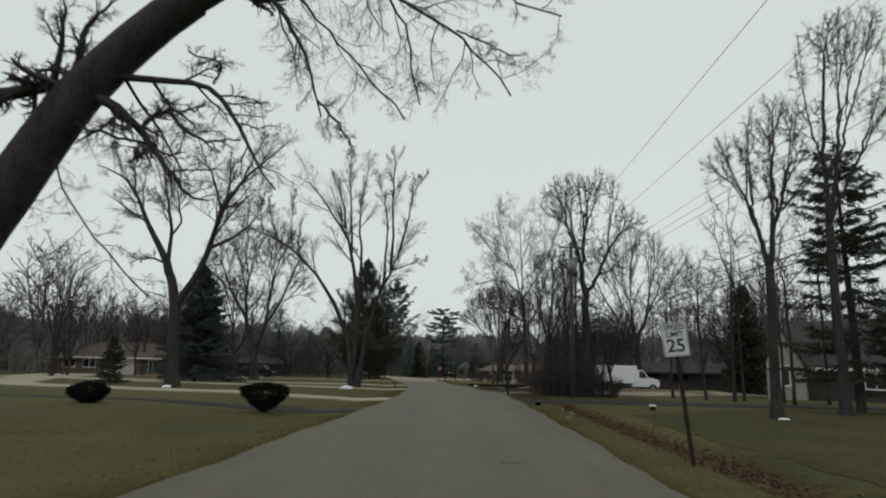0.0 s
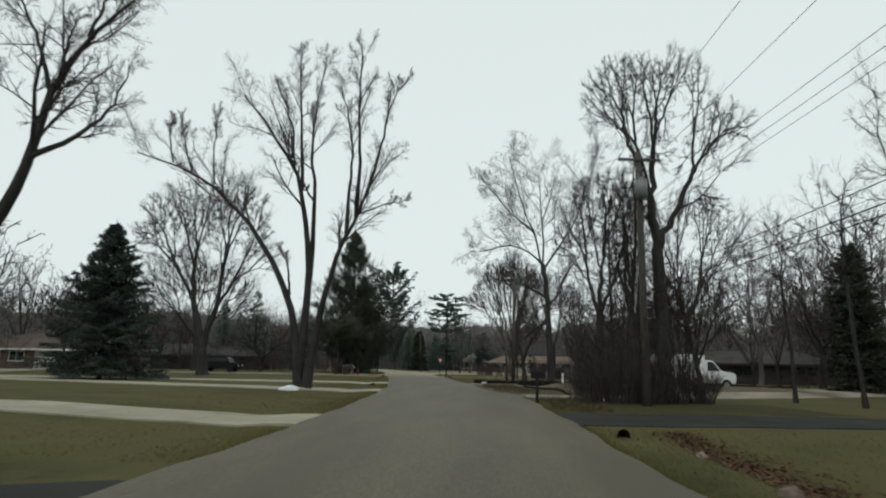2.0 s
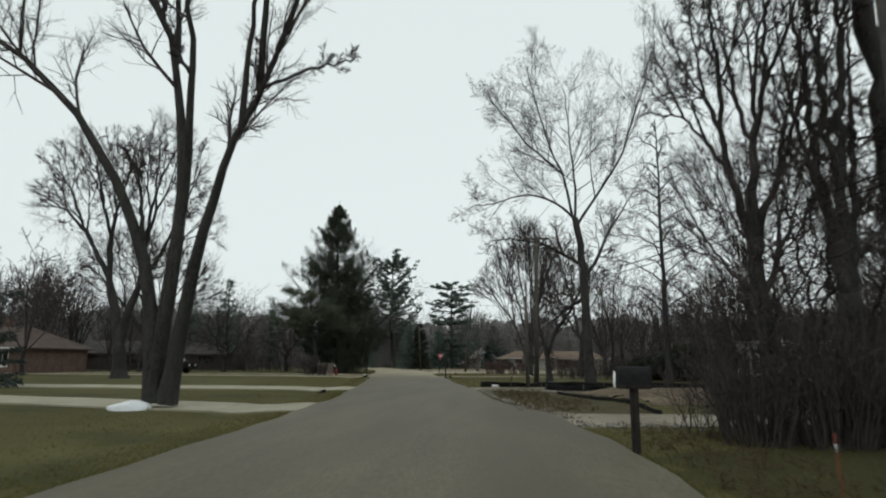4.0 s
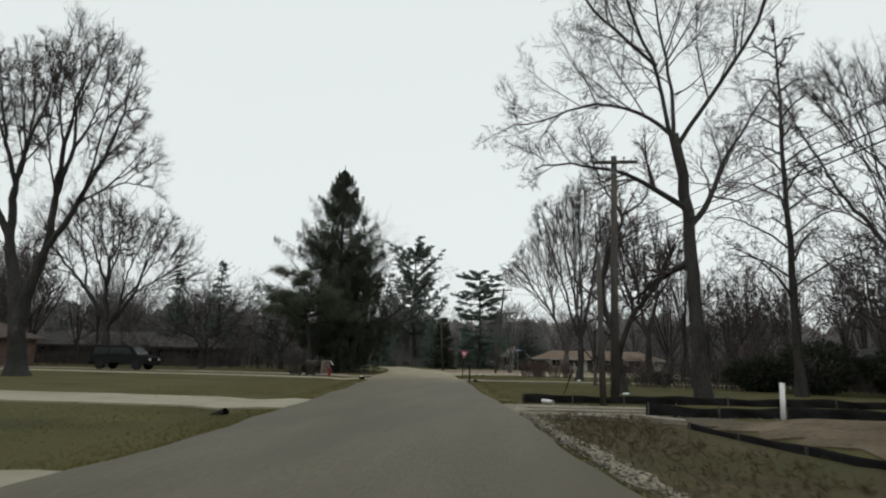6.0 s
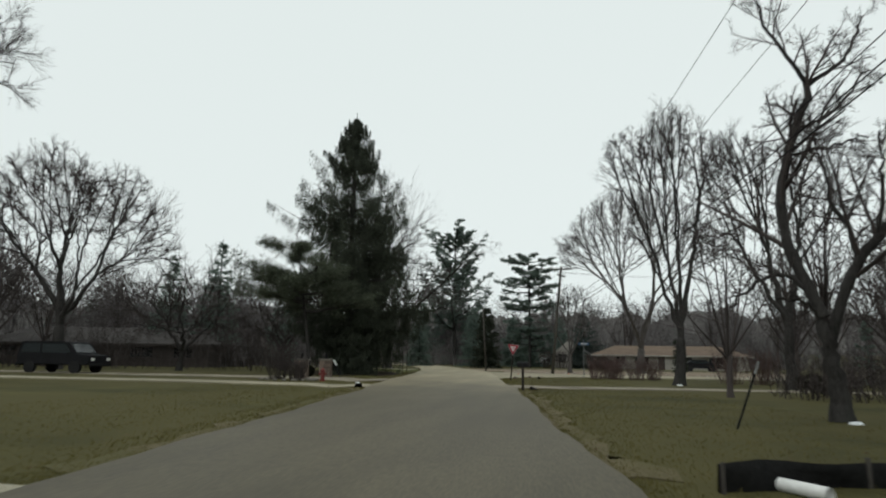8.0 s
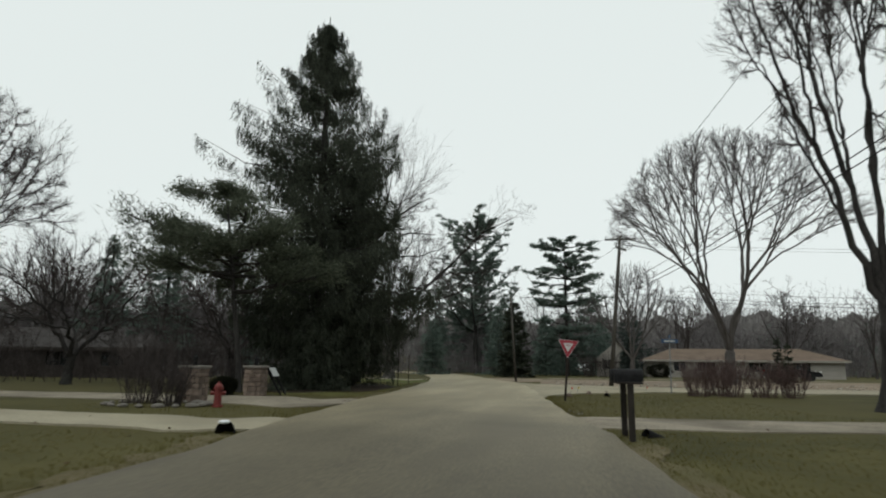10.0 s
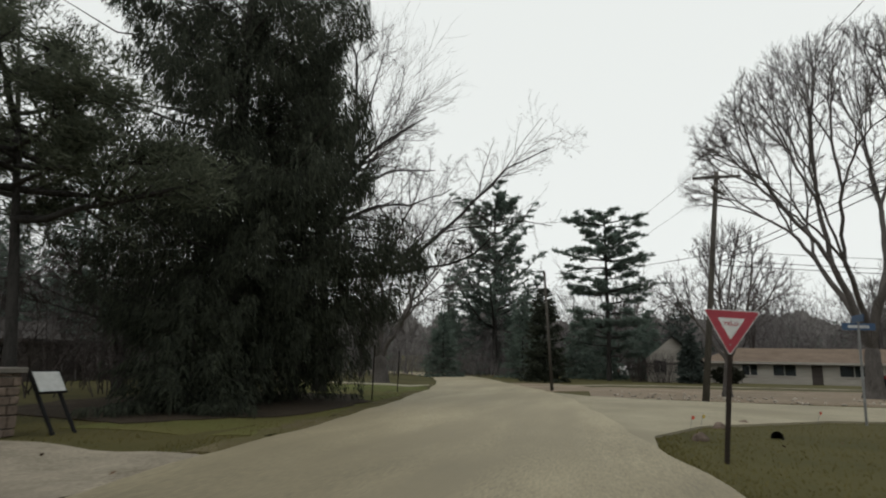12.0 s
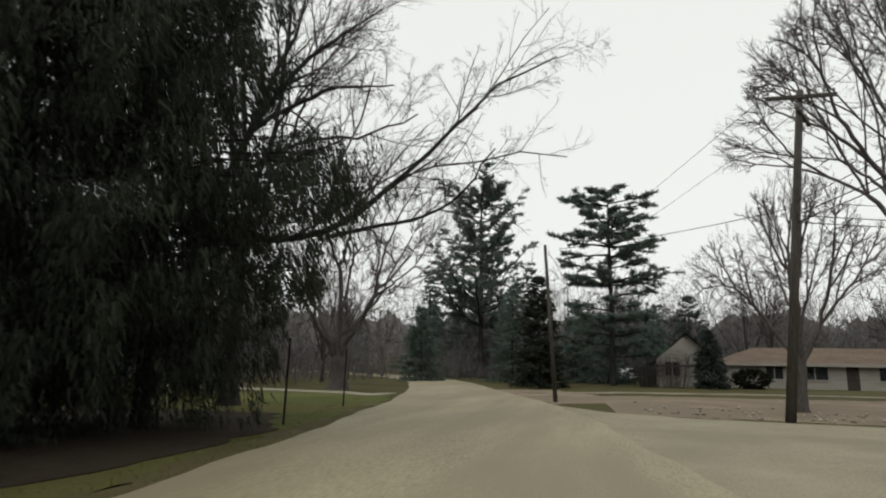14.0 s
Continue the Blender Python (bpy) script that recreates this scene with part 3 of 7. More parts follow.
def generic(g, height, spread_r, fork, n, r_trunk, style="oval", kids=(7, 6, 5), least=0.0055, **kw):
    """A bare tree of a given habit."""
    trunk = [(0, 0, 0), (g.normal(0, 0.1), g.normal(0, 0.1), fork * 0.5), (g.normal(0, 0.2), g.normal(0, 0.2), fork)]
    limbs, radii = [np.array(trunk)], [(r_trunk, r_trunk * 0.75)]
    tip = np.array(trunk[-1])
    if style == "spire":
        limbs, radii = [np.array([(0, 0, 0), (0.1, 0.05, height * 0.5), (0, 0.1, height)])], [(r_trunk, 0.03)]
    for i in range(n):
        a = 2 * np.pi * (i + g.uniform(-0.25, 0.25)) / n + 0.4
        out = np.array([np.cos(a), np.sin(a), 0])
        u = g.uniform(0.45, 1.0) if i % 3 else g.uniform(0.05, 0.35)
        H = (height - fork) * (1.0 - 0.25 * u * u) * g.uniform(0.86, 1.0)
        W = spread_r * u
        if style == "vase":
            pts = [tip, tip + out * W * 0.12 + (0, 0, H * 0.3), tip + out * W * 0.42 + (0, 0, H * 0.65), tip + out * W * 0.95 + (0, 0, H * 0.95)]
        elif style == "spire":
            b = np.array([0, 0, fork + (height * 0.97 - fork) * (i + 0.5) / n])
            W = spread_r * (1.05 - 0.8 * (i / n)) * g.uniform(0.6, 1.1)
            a = i * 2.4
            out = np.array([np.cos(a), np.sin(a), 0])
            pts = [b, b + out * W * 0.4 + (0, 0, W * 0.30), b + out * W * 0.75 + (0, 0, W * 0.42), b + out * W + (0, 0, W * 0.40)]
        elif style == "spread":
            b = np.array([0, 0, g.uniform(0.55, 1.0) * fork])
            pts = [b, b + out * W * 0.4 + (0, 0, H * 0.18), b + out * W * 0.75 + (0, 0, H * 0.42), b + out * W * 1.05 + (0, 0, H * 0.62)]
        else:
            b = np.array([0, 0, fork * g.uniform(0.7, 1.0)])
            pts = [b, b + out * W * 0.30 + (0, 0, H * 0.28), b + out * W * 0.62 + (0, 0, H * 0.6), b + out * W * 0.8 + (0, 0, H)]
        limbs.append(np.array(pts))
        radii.append((r_trunk * g.uniform(0.36, 0.52) * (0.6 if style == "spire" else 1), 0.018))
    return wood(limbs, radii, g, kids=kids, least=least, lean=True, **kw)


def branching(g, tips, foot, height_fork, r_trunk, stems=4, least=0.006, reach=0.36, wiggle=0.022, lift=0.25, twigs=(6, 4), twig_len=1.0):
    """A crown that forks again and again towards a cloud of tips, each limb as thick as the tips it feeds ask for."""
    power = math.log(r_trunk * 0.75 / (least * 1.3)) / math.log(len(tips))
    big, small = {6: ([], []), 4: ([], [])}, ([], [])
    size = lambda n: least * 1.3 * n ** power
    top = np.array([foot[0] + g.normal(0, 0.12), foot[1] + g.normal(0, 0.12), height_fork])
    trunk = np.array([(foot[0], foot[1], 0), (foot[0] * 0.7 + top[0] * 0.3 + g.normal(0, 0.05), foot[1] + g.normal(0, 0.05), height_fork * 0.5), top])
    stack = [(top, np.array([0, 0, 1.0]), np.arange(len(tips)), stems, r_trunk * 0.8)]
    ends, end_r = [], []
    while stack:
        p, way, idx, ask, r_from = stack.pop()
        d = tips[idx] - p
        u = d / (np.linalg.norm(d, axis=1, keepdims=True) + 1e-6)
        k = ask if ask else (3 if len(idx) > 30 and g.random() < 0.3 else 2)
        k = min(k, len(idx))
        mid = u[g.choice(len(idx), k, replace=False)]
        for _ in range(4):
            own = np.argmax(u @ mid.T, axis=1)
            for c in range(k):
                if (own == c).any():
                    m = u[own == c].mean(0)
                    mid[c] = m / (np.linalg.norm(m) + 1e-6)
        for c in range(k):
            sub = idx[own == c]
            n = len(sub)
            if not n:
                continue
            goal = tips[sub].mean(0) - p
            long = np.linalg.norm(goal)
            share = 1.0 if n == 1 else reach * g.uniform(0.75, 1.25)
            end = p + goal * share
            out = goal / (long + 1e-6)
            rank = min(1.0, 4.0 * n / len(tips))
            if n > 1:
                end = end + np.array([0, 0, lift * 0.25 * rank * long * share]) * (1 - out[2])
            L = long * share
            a, b = (way * 0.5 + out * 0.35) * L + np.array([0, 0, lift * rank * L * 0.35]), (out * 0.75 + way * 0.15) * L
            s = np.linspace(0, 1, 6 if n > 6 else 4)[:, None]
            h = p * (2 * s ** 3 - 3 * s ** 2 + 1) + a * (s ** 3 - 2 * s ** 2 + s) + end * (3 * s ** 2 - 2 * s ** 3) + b * (s ** 3 - s ** 2)
            h[1:-1] += g.normal(0, wiggle * L, (len(h) - 2, 3))
            r0, r1 = min(size(n) * (1.45 if ask else 1.08), r_from), size(max(n * 0.8, 1))
            if n > 6:
                side = 6 if n > 40 else 4
                big[side][0].append(h)
                big[side][1].append(np.linspace(r0, r1, len(h)))
            else:
                small[0].append(h)
                small[1].append(np.linspace(r0, r1 if n > 1 else least * 0.8, len(h)))
            if n > 1:
                turn = b
                stack.append((h[-1], turn / (np.linalg.norm(turn) + 1e-6), sub, 0, r1))
    tr = resample(trunk, 9)
    tr[1:-1, :2] += g.normal(0, 0.02, (7, 2))
    rad = np.linspace(r_trunk, r_trunk * 0.82, 9) * (1 + 0.5 * np.exp(-tr[:, 2] / 0.35))
    tr = np.concatenate([tr, tr[-1:] + (0, 0, r_trunk * 0.5), tr[-1:] + (0, 0, r_trunk * 0.95)])
    rad = np.concatenate([rad, [r_trunk * 0.62, r_trunk * 0.18]])
    main = [tubes(tr[None], rad[None], 12)] + [tubes(np.stack(P), np.stack(R), k) for k, (P, R) in big.items() if P]
    A, B = np.stack(small[0]), np.stack(small[1])
    fine = [ribbons(A, B * 1.15)]
    for n, k in enumerate(twigs):
        A, B = sprout(A, B, k, g, (0.95, 0.75, 0.6)[n] * twig_len, 30, 0.08, 0.08, 2, 0.10, 0.8, least * (0.8, 0.65, 0.6)[n])
        fine.append(ribbons(A, B))
    return fuse(main), fuse(fine)


def habit(g, height, spread_r, fork, n, r_trunk, style="oval", tips=420, **kw):
    """The cloud of tips of a bare tree of a given habit, and the tree that reaches them."""
    a, u = g.uniform(0, 2 * np.pi, tips), np.sqrt(g.random(tips))
    lobes = 1 + 0.10 * np.sin(3 * a + g.uniform(0, 6)) + 0.07 * np.sin(5 * a + g.uniform(0, 6))
    if style == "vase":
        rim = fork + 0.56 * (height - fork)
        z = height - (height - rim) * u ** 2.6 * lobes - np.minimum(g.exponential(0.07, tips), 0.35) * (height - fork)
        low = fork + (rim - fork) * (0.35 + 0.65 * u)
        z = np.maximum(z, low + g.uniform(0, 0.1, tips) * height)
        p = np.stack([u * spread_r * lobes * np.cos(a), u * spread_r * lobes * np.sin(a), z], 1)
    else:
        v = g.normal(size=(tips, 3))
        v /= np.linalg.norm(v, axis=1, keepdims=True)
        bump = 1 + 0.16 * np.sin(v[:, 0] * 5 + g.uniform(0, 6)) * np.sin(v[:, 1] * 5 + g.uniform(0, 6)) + 0.10 * np.sin(v[:, 2] * 7 + v[:, 0] * 4)
        v = v * (g.random(tips) ** (1 / 2.4) * bump)[:, None]
        low = fork * (0.75 if style == "oval" else 0.9)
        mid = (low + height) / 2
        p = v * np.array([spread_r, spread_r, (height - low) / 2]) + np.array([0, 0, mid])
        if style == "oval":
            p[:, :2] *= np.clip(0.55 + 0.75 * (p[:, 2:] - low) / (height - low), 0.5, 1.0)
    p[:, 2] = np.maximum(p[:, 2], fork * 0.55 + 0.3)
    return branching(g, p, (0.0, 0.0), fork, r_trunk, min(n, 5), **kw)


def clumped(g, lobes, fork, r_trunk, stems=3, tips=420, **kw):
    """A bare tree whose crown is a few rounded clumps (x, y, height, half width, half height)."""
    size = np.array([rx * rx * rz for _, _, _, rx, rz in lobes]) ** 0.8
    out = []
    for (x, y, z, rx, rz), share in zip(lobes, size / size.sum()):
        n = max(int(tips * share), 12)
        v = g.normal(size=(n, 3))
        v[:, 2] = np.where(v[:, 2] < -0.6, -v[:, 2], v[:, 2])
        v /= np.linalg.norm(v, axis=1, keepdims=True)
        v *= (g.random(n) ** (1 / 3.2))[:, None] * (1 + 0.10 * np.sin(v[:, :1] * 6 + x) * np.sin(v[:, 1:2] * 5 + z))
        out.append(v * np.array([rx, rx, rz]) + np.array([x, y, z]))
    p = np.concatenate(out)
    p[:, 2] = np.maximum(p[:, 2], fork * 0.6 + 0.3)
    return branching(g, p, (0.0, 0.0), fork, r_trunk, stems, **kw)


def diamonds(p, d, length, width, g):
    """Slim leaf-like sprays from points p along directions d, two crossed blades each."""
    n = len(p)
    d = d / (np.linalg.norm(d, axis=1, keepdims=True) + 1e-9)
    q = g.normal(size=d.shape)
    q -= (q * d).sum(1, keepdims=True) * d
    q /= np.linalg.norm(q, axis=1, keepdims=True) + 1e-9
    w = np.cross(d, q)
    L, W = length[:, None], width[:, None]
    mid = p + d * L * 0.45
    end = p + d * L + np.array([0, 0, -0.12]) * L
    V = np.stack([p, mid + q * W, end, mid - q * W, mid + w * W, mid - w * W], 1).reshape(-1, 3)
    b = np.arange(n)[:, None] * 6
    F = np.concatenate([b + np.array([[0, 1, 2, 3]]), b + np.array([[0, 4, 2, 5]])])
    return V, F


def blades(p, d, length, width, g):
    """Single slim needle sprays."""
    n = len(p)
    d = d / (np.linalg.norm(d, axis=1, keepdims=True) + 1e-9)
    q = np.cross(d, g.normal(size=d.shape))
    q /= np.linalg.norm(q, axis=1, keepdims=True) + 1e-9
    L, W = length[:, None], width[:, None]
    V = np.stack([p + q * W, p + d * L, p - q * W], 1).reshape(-1, 3)
    return V, np.arange(n)[:, None] * 3 + np.array([[0, 1, 2, -9999999]])


def spruce(g, H, R, branches, sprays, droop=0.25, base=0.04, size=0.42, hang=0.5, power=0.8, slim=0.16, most=99.0, wispy=0.0, extra=(), skirt=None, curl=0.10, strand=0.0, clear=(), gaps=0.0, full_top=0.26):
    """Trunk, boughs and needle sprays of a conifer with a pointed crown; wispy boughs stand out of the outline,
    strands hang in curtains below the boughs, a skirt (height, share) shortens the lowest boughs."""
    u = np.sort(g.random(branches)) ** 1.02
    h = H * (base + (0.985 - base) * u)
    L = np.minimum(R * (1 - u) ** power, most) * g.uniform(0.62, 1.06, branches) + 0.006 * H
    L = L * np.where(g.random(branches) < wispy, 1.30, 1.0)
    if skirt:
        L = L * (skirt[1] + (1 - skirt[1]) * np.clip(h / skirt[0], 0, 1))
    a = np.arange(branches) * 2.39996 + g.normal(0, 0.35, branches)
    for n, (turn, high, long) in enumerate(extra):
        a[n], h[n], L[n] = turn, high, long
    out = np.stack([np.cos(a), np.sin(a), np.zeros(branches)], 1)
    side = np.stack([-np.sin(a), np.cos(a), np.zeros(branches)], 1)
    rise = 0.45 * u - 0.06
    dr = droop * g.uniform(0.6, 1.3, branches) * (1 - 0.45 * u)
    curve = lambda t: (rise[:, None] * t - dr[:, None] * t ** 2 + curl * t ** 4) * L[:, None]
    t = np.repeat(np.linspace(0, 0.95, 7)[None, :], branches, 0)
    P = out[:, None, :] * (t * L[:, None])[..., None]
    P[..., 2] += np.maximum(h[:, None] + curve(t), 0.25)
    P += g.normal(0, 0.012, P.shape) * L[:, None, None]
    boughs = tubes(P[:, ::2], np.maximum(0.005, 0.006 * L)[:, None] * np.linspace(1.6, 0.3, 4)[None, :], 3)
    k = sprays
    t = 0.08 + 0.94 * g.random((branches, k)) ** 0.75
    off = g.normal(0, 0.5, (branches, k)) * 0.30 * (1.18 - t) * L[:, None]
    p = out[:, None, :] * (t * L[:, None])[..., None] + side[:, None, :] * off[..., None]
    drop = hang * size * g.random((branches, k)) ** 1.5 * 1.2 + strand * g.random((branches, k)) ** 1.3 * (0.6 + 0.8 * np.sin(off * 9 + t * 23) ** 2)
    p[..., 2] += np.maximum(h[:, None] + curve(t) - np.abs(off) * 0.3 - drop, 0.18 + 0.15 * g.random((branches, k)))
    d = out[:, None, :] * 0.6 + side[:, None, :] * (np.sign(off) * g.uniform(0.1, 0.9, off.shape))[..., None] + g.normal(0, 0.3, p.shape)
    d[..., 2] -= hang * g.uniform(0.4, 1.6, off.shape)
    if gaps:
        wave = np.zeros((branches, k))
        for _ in range(7):
            way = g.normal(size=3) * np.array([4.3, 4.3, 2.4])
            wave += np.sin(p @ way + g.uniform(0, 6.28))
        open_air = wave + g.normal(0, 0.5, wave.shape) + 3 * np.clip(u - 0.6, 0, 1)[:, None] < np.quantile(wave, gaps)
    full = g.random((branches, k)) < np.clip(L / (0.7 * L.max()), full_top, 1.0)[:, None]
    if gaps:
        full &= ~open_air
    p, d = p[full], d[full]
    for x, y, r, z in clear:
        keep = (np.hypot(p[:, 0] - x, p[:, 1] - y) > r) | (p[:, 2] > z)
        p, d = p[keep], d[keep]
    n = len(p)
    V, F = blades(p, d, size * g.uniform(0.5, 1.4, n), size * slim * g.uniform(0.6, 1.3, n), g)
    trunk = tubes(np.array([[(0, 0, 0), (0.02, 0, H * 0.3), (0, 0.03, H * 0.65), (0, 0, H * 1.01)]]), np.array([[0.016, 0.012, 0.007, 0.001]]) * H, 10)
    return trunk, boughs, (V, F)


def pine(g, H, boughs, reach, tufts, first=0.4, size=0.3, lean=0.0, rise=0.2, flat=0.35, top=0.75, layers=0, bare=0.32, shoots=9, inner=0.3, crook=0.02, puff=0.25, slim=0.15):
    """An open pine: long boughs that carry flat plates of needle tufts."""
    u = np.sort(g.random(boughs))
    if layers:
        u = np.clip(np.round(u * layers) / layers + g.normal(0, 0.012, boughs), 0, 1)
    h = H * (first + (0.97 - first) * u)
    L = reach * (1.05 - top * u ** 1.6) * g.uniform(0.45, 1.12, boughs)
    a = np.arange(boughs) * 2.39996 + g.normal(0, 0.4, boughs)
    out = np.stack([np.cos(a), np.sin(a), np.zeros(boughs)], 1)
    s = np.linspace(0, 1, 7)[None, :, None]
    z = (rise * 0.4 * s + rise * s ** 2) * L[:, None, None]
    P = np.array([0, 0, 1.0]) * (h[:, None, None] + z) + out[:, None, :] * (L[:, None, None] * s)
    P = P + g.normal(0, crook, P.shape) * L[:, None, None] * s
    P[..., 0] += lean * P[..., 2]
    R = np.maximum(0.02, 0.022 * L)[:, None] * np.linspace(1, 0.3, 7)[None, :]
    A, B = sprout(P, R, shoots, g, 0.34, 48, 0.06, 0.12, 4, bare, 0.6, 0.010)
    A[..., 2] = A[:, :1, 2] + (A[..., 2] - A[:, :1, 2]) * flat
    arms = fuse([tubes(P, R, 5), tubes(A, B, 3)])
    t = g.uniform(inner, 1.02, (len(A), tufts))
    i = np.clip((t * 3).astype(int), 0, 2)
    f = (t * 3 - i)[..., None]
    rows = np.arange(len(A))[:, None]
    p = A[rows, i] * (1 - f) + A[rows, i + 1] * f
    p = p + g.normal(0, puff * size, p.shape) * np.array([1, 1, 0.5])
    d = (A[rows, i + 1] - A[rows, i]) + g.normal(0, 0.6, p.shape) * np.array([1, 1, 0.6])
    d[..., 2] += 0.25
    n = len(A) * tufts
    V, F = blades(p.reshape(-1, 3), d.reshape(-1, 3), size * g.uniform(0.5, 1.3, n), size * slim * g.uniform(0.6, 1.3, n), g)
    trunk = tubes(np.array([[(0, 0, 0), (lean * H * 0.3 + 0.05, 0, H * 0.3), (lean * H * 0.65, 0.05, H * 0.65), (lean * H, 0, H)]]),
                  np.array([[0.015, 0.012, 0.008, 0.002]]) * H, 10)
    return trunk, arms, (V, F)


def plant_conifer(at, made, label, needles, bark=None, group="", turn=0.0):
    x, y = at
    trunk, arms, leaf = made
    ob = root("conifer", pose(x, y, gz(x, y) - 0.05, 0, 0, turn), label, "conifer", group)
    piece("trunk", mesh_of("trunk", *trunk, bark or BARK, True), ob)
    piece("boughwork", mesh_of("boughwork", *arms, bark or BARK), ob)["kind"] = "stuff"
    piece("crown", mesh_of("crown", *leaf, needles), ob, "needle sprays")["kind"] = "stuff"
    return ob


def bare_shrub(at, size, height, stems, label, twig, g, category="shrub", group=""):
    x, y = at
    a, r = g.uniform(0, 2 * np.pi, stems), size * 0.5 * np.sqrt(g.random(stems))
    foot = np.stack([r * 0.55 * np.cos(a), r * 0.55 * np.sin(a), np.zeros(stems)], 1)
    topp = np.stack([r * np.cos(a), r * np.sin(a), height * g.uniform(0.65, 1.0, stems)], 1)
    s = np.linspace(0, 1, 6)[None, :, None]
    P = foot[:, None, :] * (1 - s) + topp[:, None, :] * s + g.normal(0, 0.03, (stems, 6, 3))
    R = np.full((stems, 1), 0.011) * np.linspace(1, 0.5, 6)[None, :]
    A, B = sprout(P, R, 5, g, 0.4, 30, 0.1, 0.15, 3, 0.3, 0.7, 0.006)
    C, D = sprout(A, B, 5, g, 0.5, 35, 0.05, 0.2, 2, 0.2, 0.8, 0.005)
    ob = root("shrub", pose(x, y, gz(x, y) - 0.03), label, category, group)
    piece("stemwork", mesh_of("stemwork", *tubes(P, R, 4), twig), ob)["kind"] = "stuff"
    piece("twigwork", mesh_of("twigwork", *fuse([ribbons(A, B), ribbons(C, D)]), twig), ob)["kind"] = "stuff"
    return ob


def clipped_bush(at, wx, wz, label, g, foot=0.1, n=5200, lift=0.0, bowl=False, spray=1.0, group="", leaf=YEW):
    """A sheared evergreen: a shell of short needle sprays on a few stems."""
    x, y = at
    v = g.normal(size=(n, 3))
    v /= np.linalg.norm(v, axis=1, keepdims=True)
    rad = g.uniform(0.4, 1.0, n) ** 0.6 * (1 + 0.10 * np.sin(v[:, 0] * 5 + 1) * np.sin(v[:, 1] * 4 + v[:, 2] * 3))
    p = v * rad[:, None] * np.array([wx / 2, wx / 2 * 0.9, wz / 2])
    p[:, 2] += foot + wz / 2
    narrow = 0.55 + 0.45 * np.clip((p[:, 2] - foot) / (wz * 0.45), 0, 1)
    p[:, :2] *= narrow[:, None]
    if bowl:
        up = (p[:, 2] - foot) / wz
        p[:, 2] = np.where(up > 0.6, foot + wz * (0.6 + 0.45 * (up - 0.6)), p[:, 2])
        p[:, :2] *= (0.66 + 0.44 * np.clip(up / 0.7, 0, 1) ** 0.6)[:, None]
    d = v + g.normal(0, 0.5, v.shape) + np.array([0, 0, 0.35])
    V, F = diamonds(p, d, g.uniform(0.04, 0.12, n) * spray, g.uniform(0.006, 0.014, n) * spray, g)
    ob = root("shrub", pose(x, y, gz(x, y) - 0.02 + lift), label, "shrub", group)
    k = 9
    a = np.arange(k) * 2.4
    foots = np.stack([0.06 * np.cos(a), 0.06 * np.sin(a), 0 * a], 1)
    tops = np.stack([0.36 * wx * np.cos(a), 0.36 * wx * np.sin(a), foot + wz * (0.45 + 0.3 * (np.arange(k) % 3) / 2)], 1)
    s = np.linspace(0, 1, 6)[None, :, None]
    P = foots[:, None] * (1 - s) + tops[:, None] * s
    A, B = sprout(P, np.full((k, 6), 0.02), 6, g, 0.5, 45, 0.1, 0.15, 4, 0.3, 0.6, 0.008)
    piece("stemwork", mesh_of("stemwork", *fuse([tubes(P, np.full((k, 6), 0.022), 5), tubes(A, B, 3)]), BARK), ob)["kind"] = "stuff"
    piece("foliage", mesh_of("foliage", V, F, leaf), ob)["kind"] = "stuff"
    return ob


# ---------------------------------------------------------------- driveways and bare ground
strip("driveway", [(-1.2, 32.2), (-12, 32.3), (-24, 35.5), (-30, 42), (-38, 56), (-46, 74), (-50, 86)], [2.9, 2.8, 3.4, 4.5, 6, 7], CONCRETE,
      "pale concrete driveway with joints across the lawn", "driveway", 3.0)
strip("driveway", [(-2.2, 49.9), (-5.5, 49.5), (-12, 50.8), (-26, 55), (-44, 63), (-52, 82)], [3.3, 2.7, 2.7, 3.0, 4, 5], CONCRETE, "pale concrete driveway with a cracked apron", "driveway", 2.6)
strip("driveway", [(-3.2, 62.6), (-12, 61.5), (-30, 60.8), (-60, 62)], [3.6, 3.3, 3.2, 3.2], CONCRETE, "pale concrete driveway between two lawns", "driveway", 3.0)
strip("driveway", [(-1.2, 22.9), (-4, 22.6), (-12, 23.6), (-30, 25), (-60, 26)], [1.8, 0.8, 0.55, 0.5, 0.5], ASPHALT_DARK, "dark worn track crossing the lawn", "driveway", lift=0.014, ragged=0.08)
strip("driveway", [(4.8, 34.2), (9, 34.6), (20, 35.2), (45, 36)], [4.2, 3.4, 3.2, 3.2], ASPHALT_DARK, "dark asphalt driveway beside the thicket", "driveway", lift=0.02)
strip("gravel_drive", [(4.7, 46.8), (10, 47.4), (16, 50.2), (24, 52.6), (55, 55)], [3.4, 2.9, 5.0, 6, 5], GRAVEL, "pale gravel drive leading to a parked truck", "driveway", lift=0.02)
strip("gravel_drive", [(1.9, 63.0), (6, 63.6), (12, 64.4), (24, 65)], [3.6, 2.9, 3.0, 3.0], GRAVEL, "muddy gravel site entrance with tyre ruts", "driveway", lift=0.025)
strip("soil_patch", [(14.4, 50.8), (14.2, 53), (14.0, 57), (13.6, 61.4)], [13.0, 13.6, 14.2, 14.6], DIRT, "bare turned soil of a building plot", "bare soil", lift=0.03, ragged=0.2)
strip("soil_patch", [(3.2, 60.6), (5.5, 60.6), (7.4, 60.2)], [1.0, 1.9, 2.2], MUD, "muddy ground beside the site entrance", "bare soil", lift=0.03, ragged=0.12)
strip("driveway", [(14.5, 64.6), (30, 65.4), (48, 66.4)], [2.2, 2.2, 2.2], CONCRETE, "pale concrete path behind the building plot", "driveway", 3.0, lift=0.06)
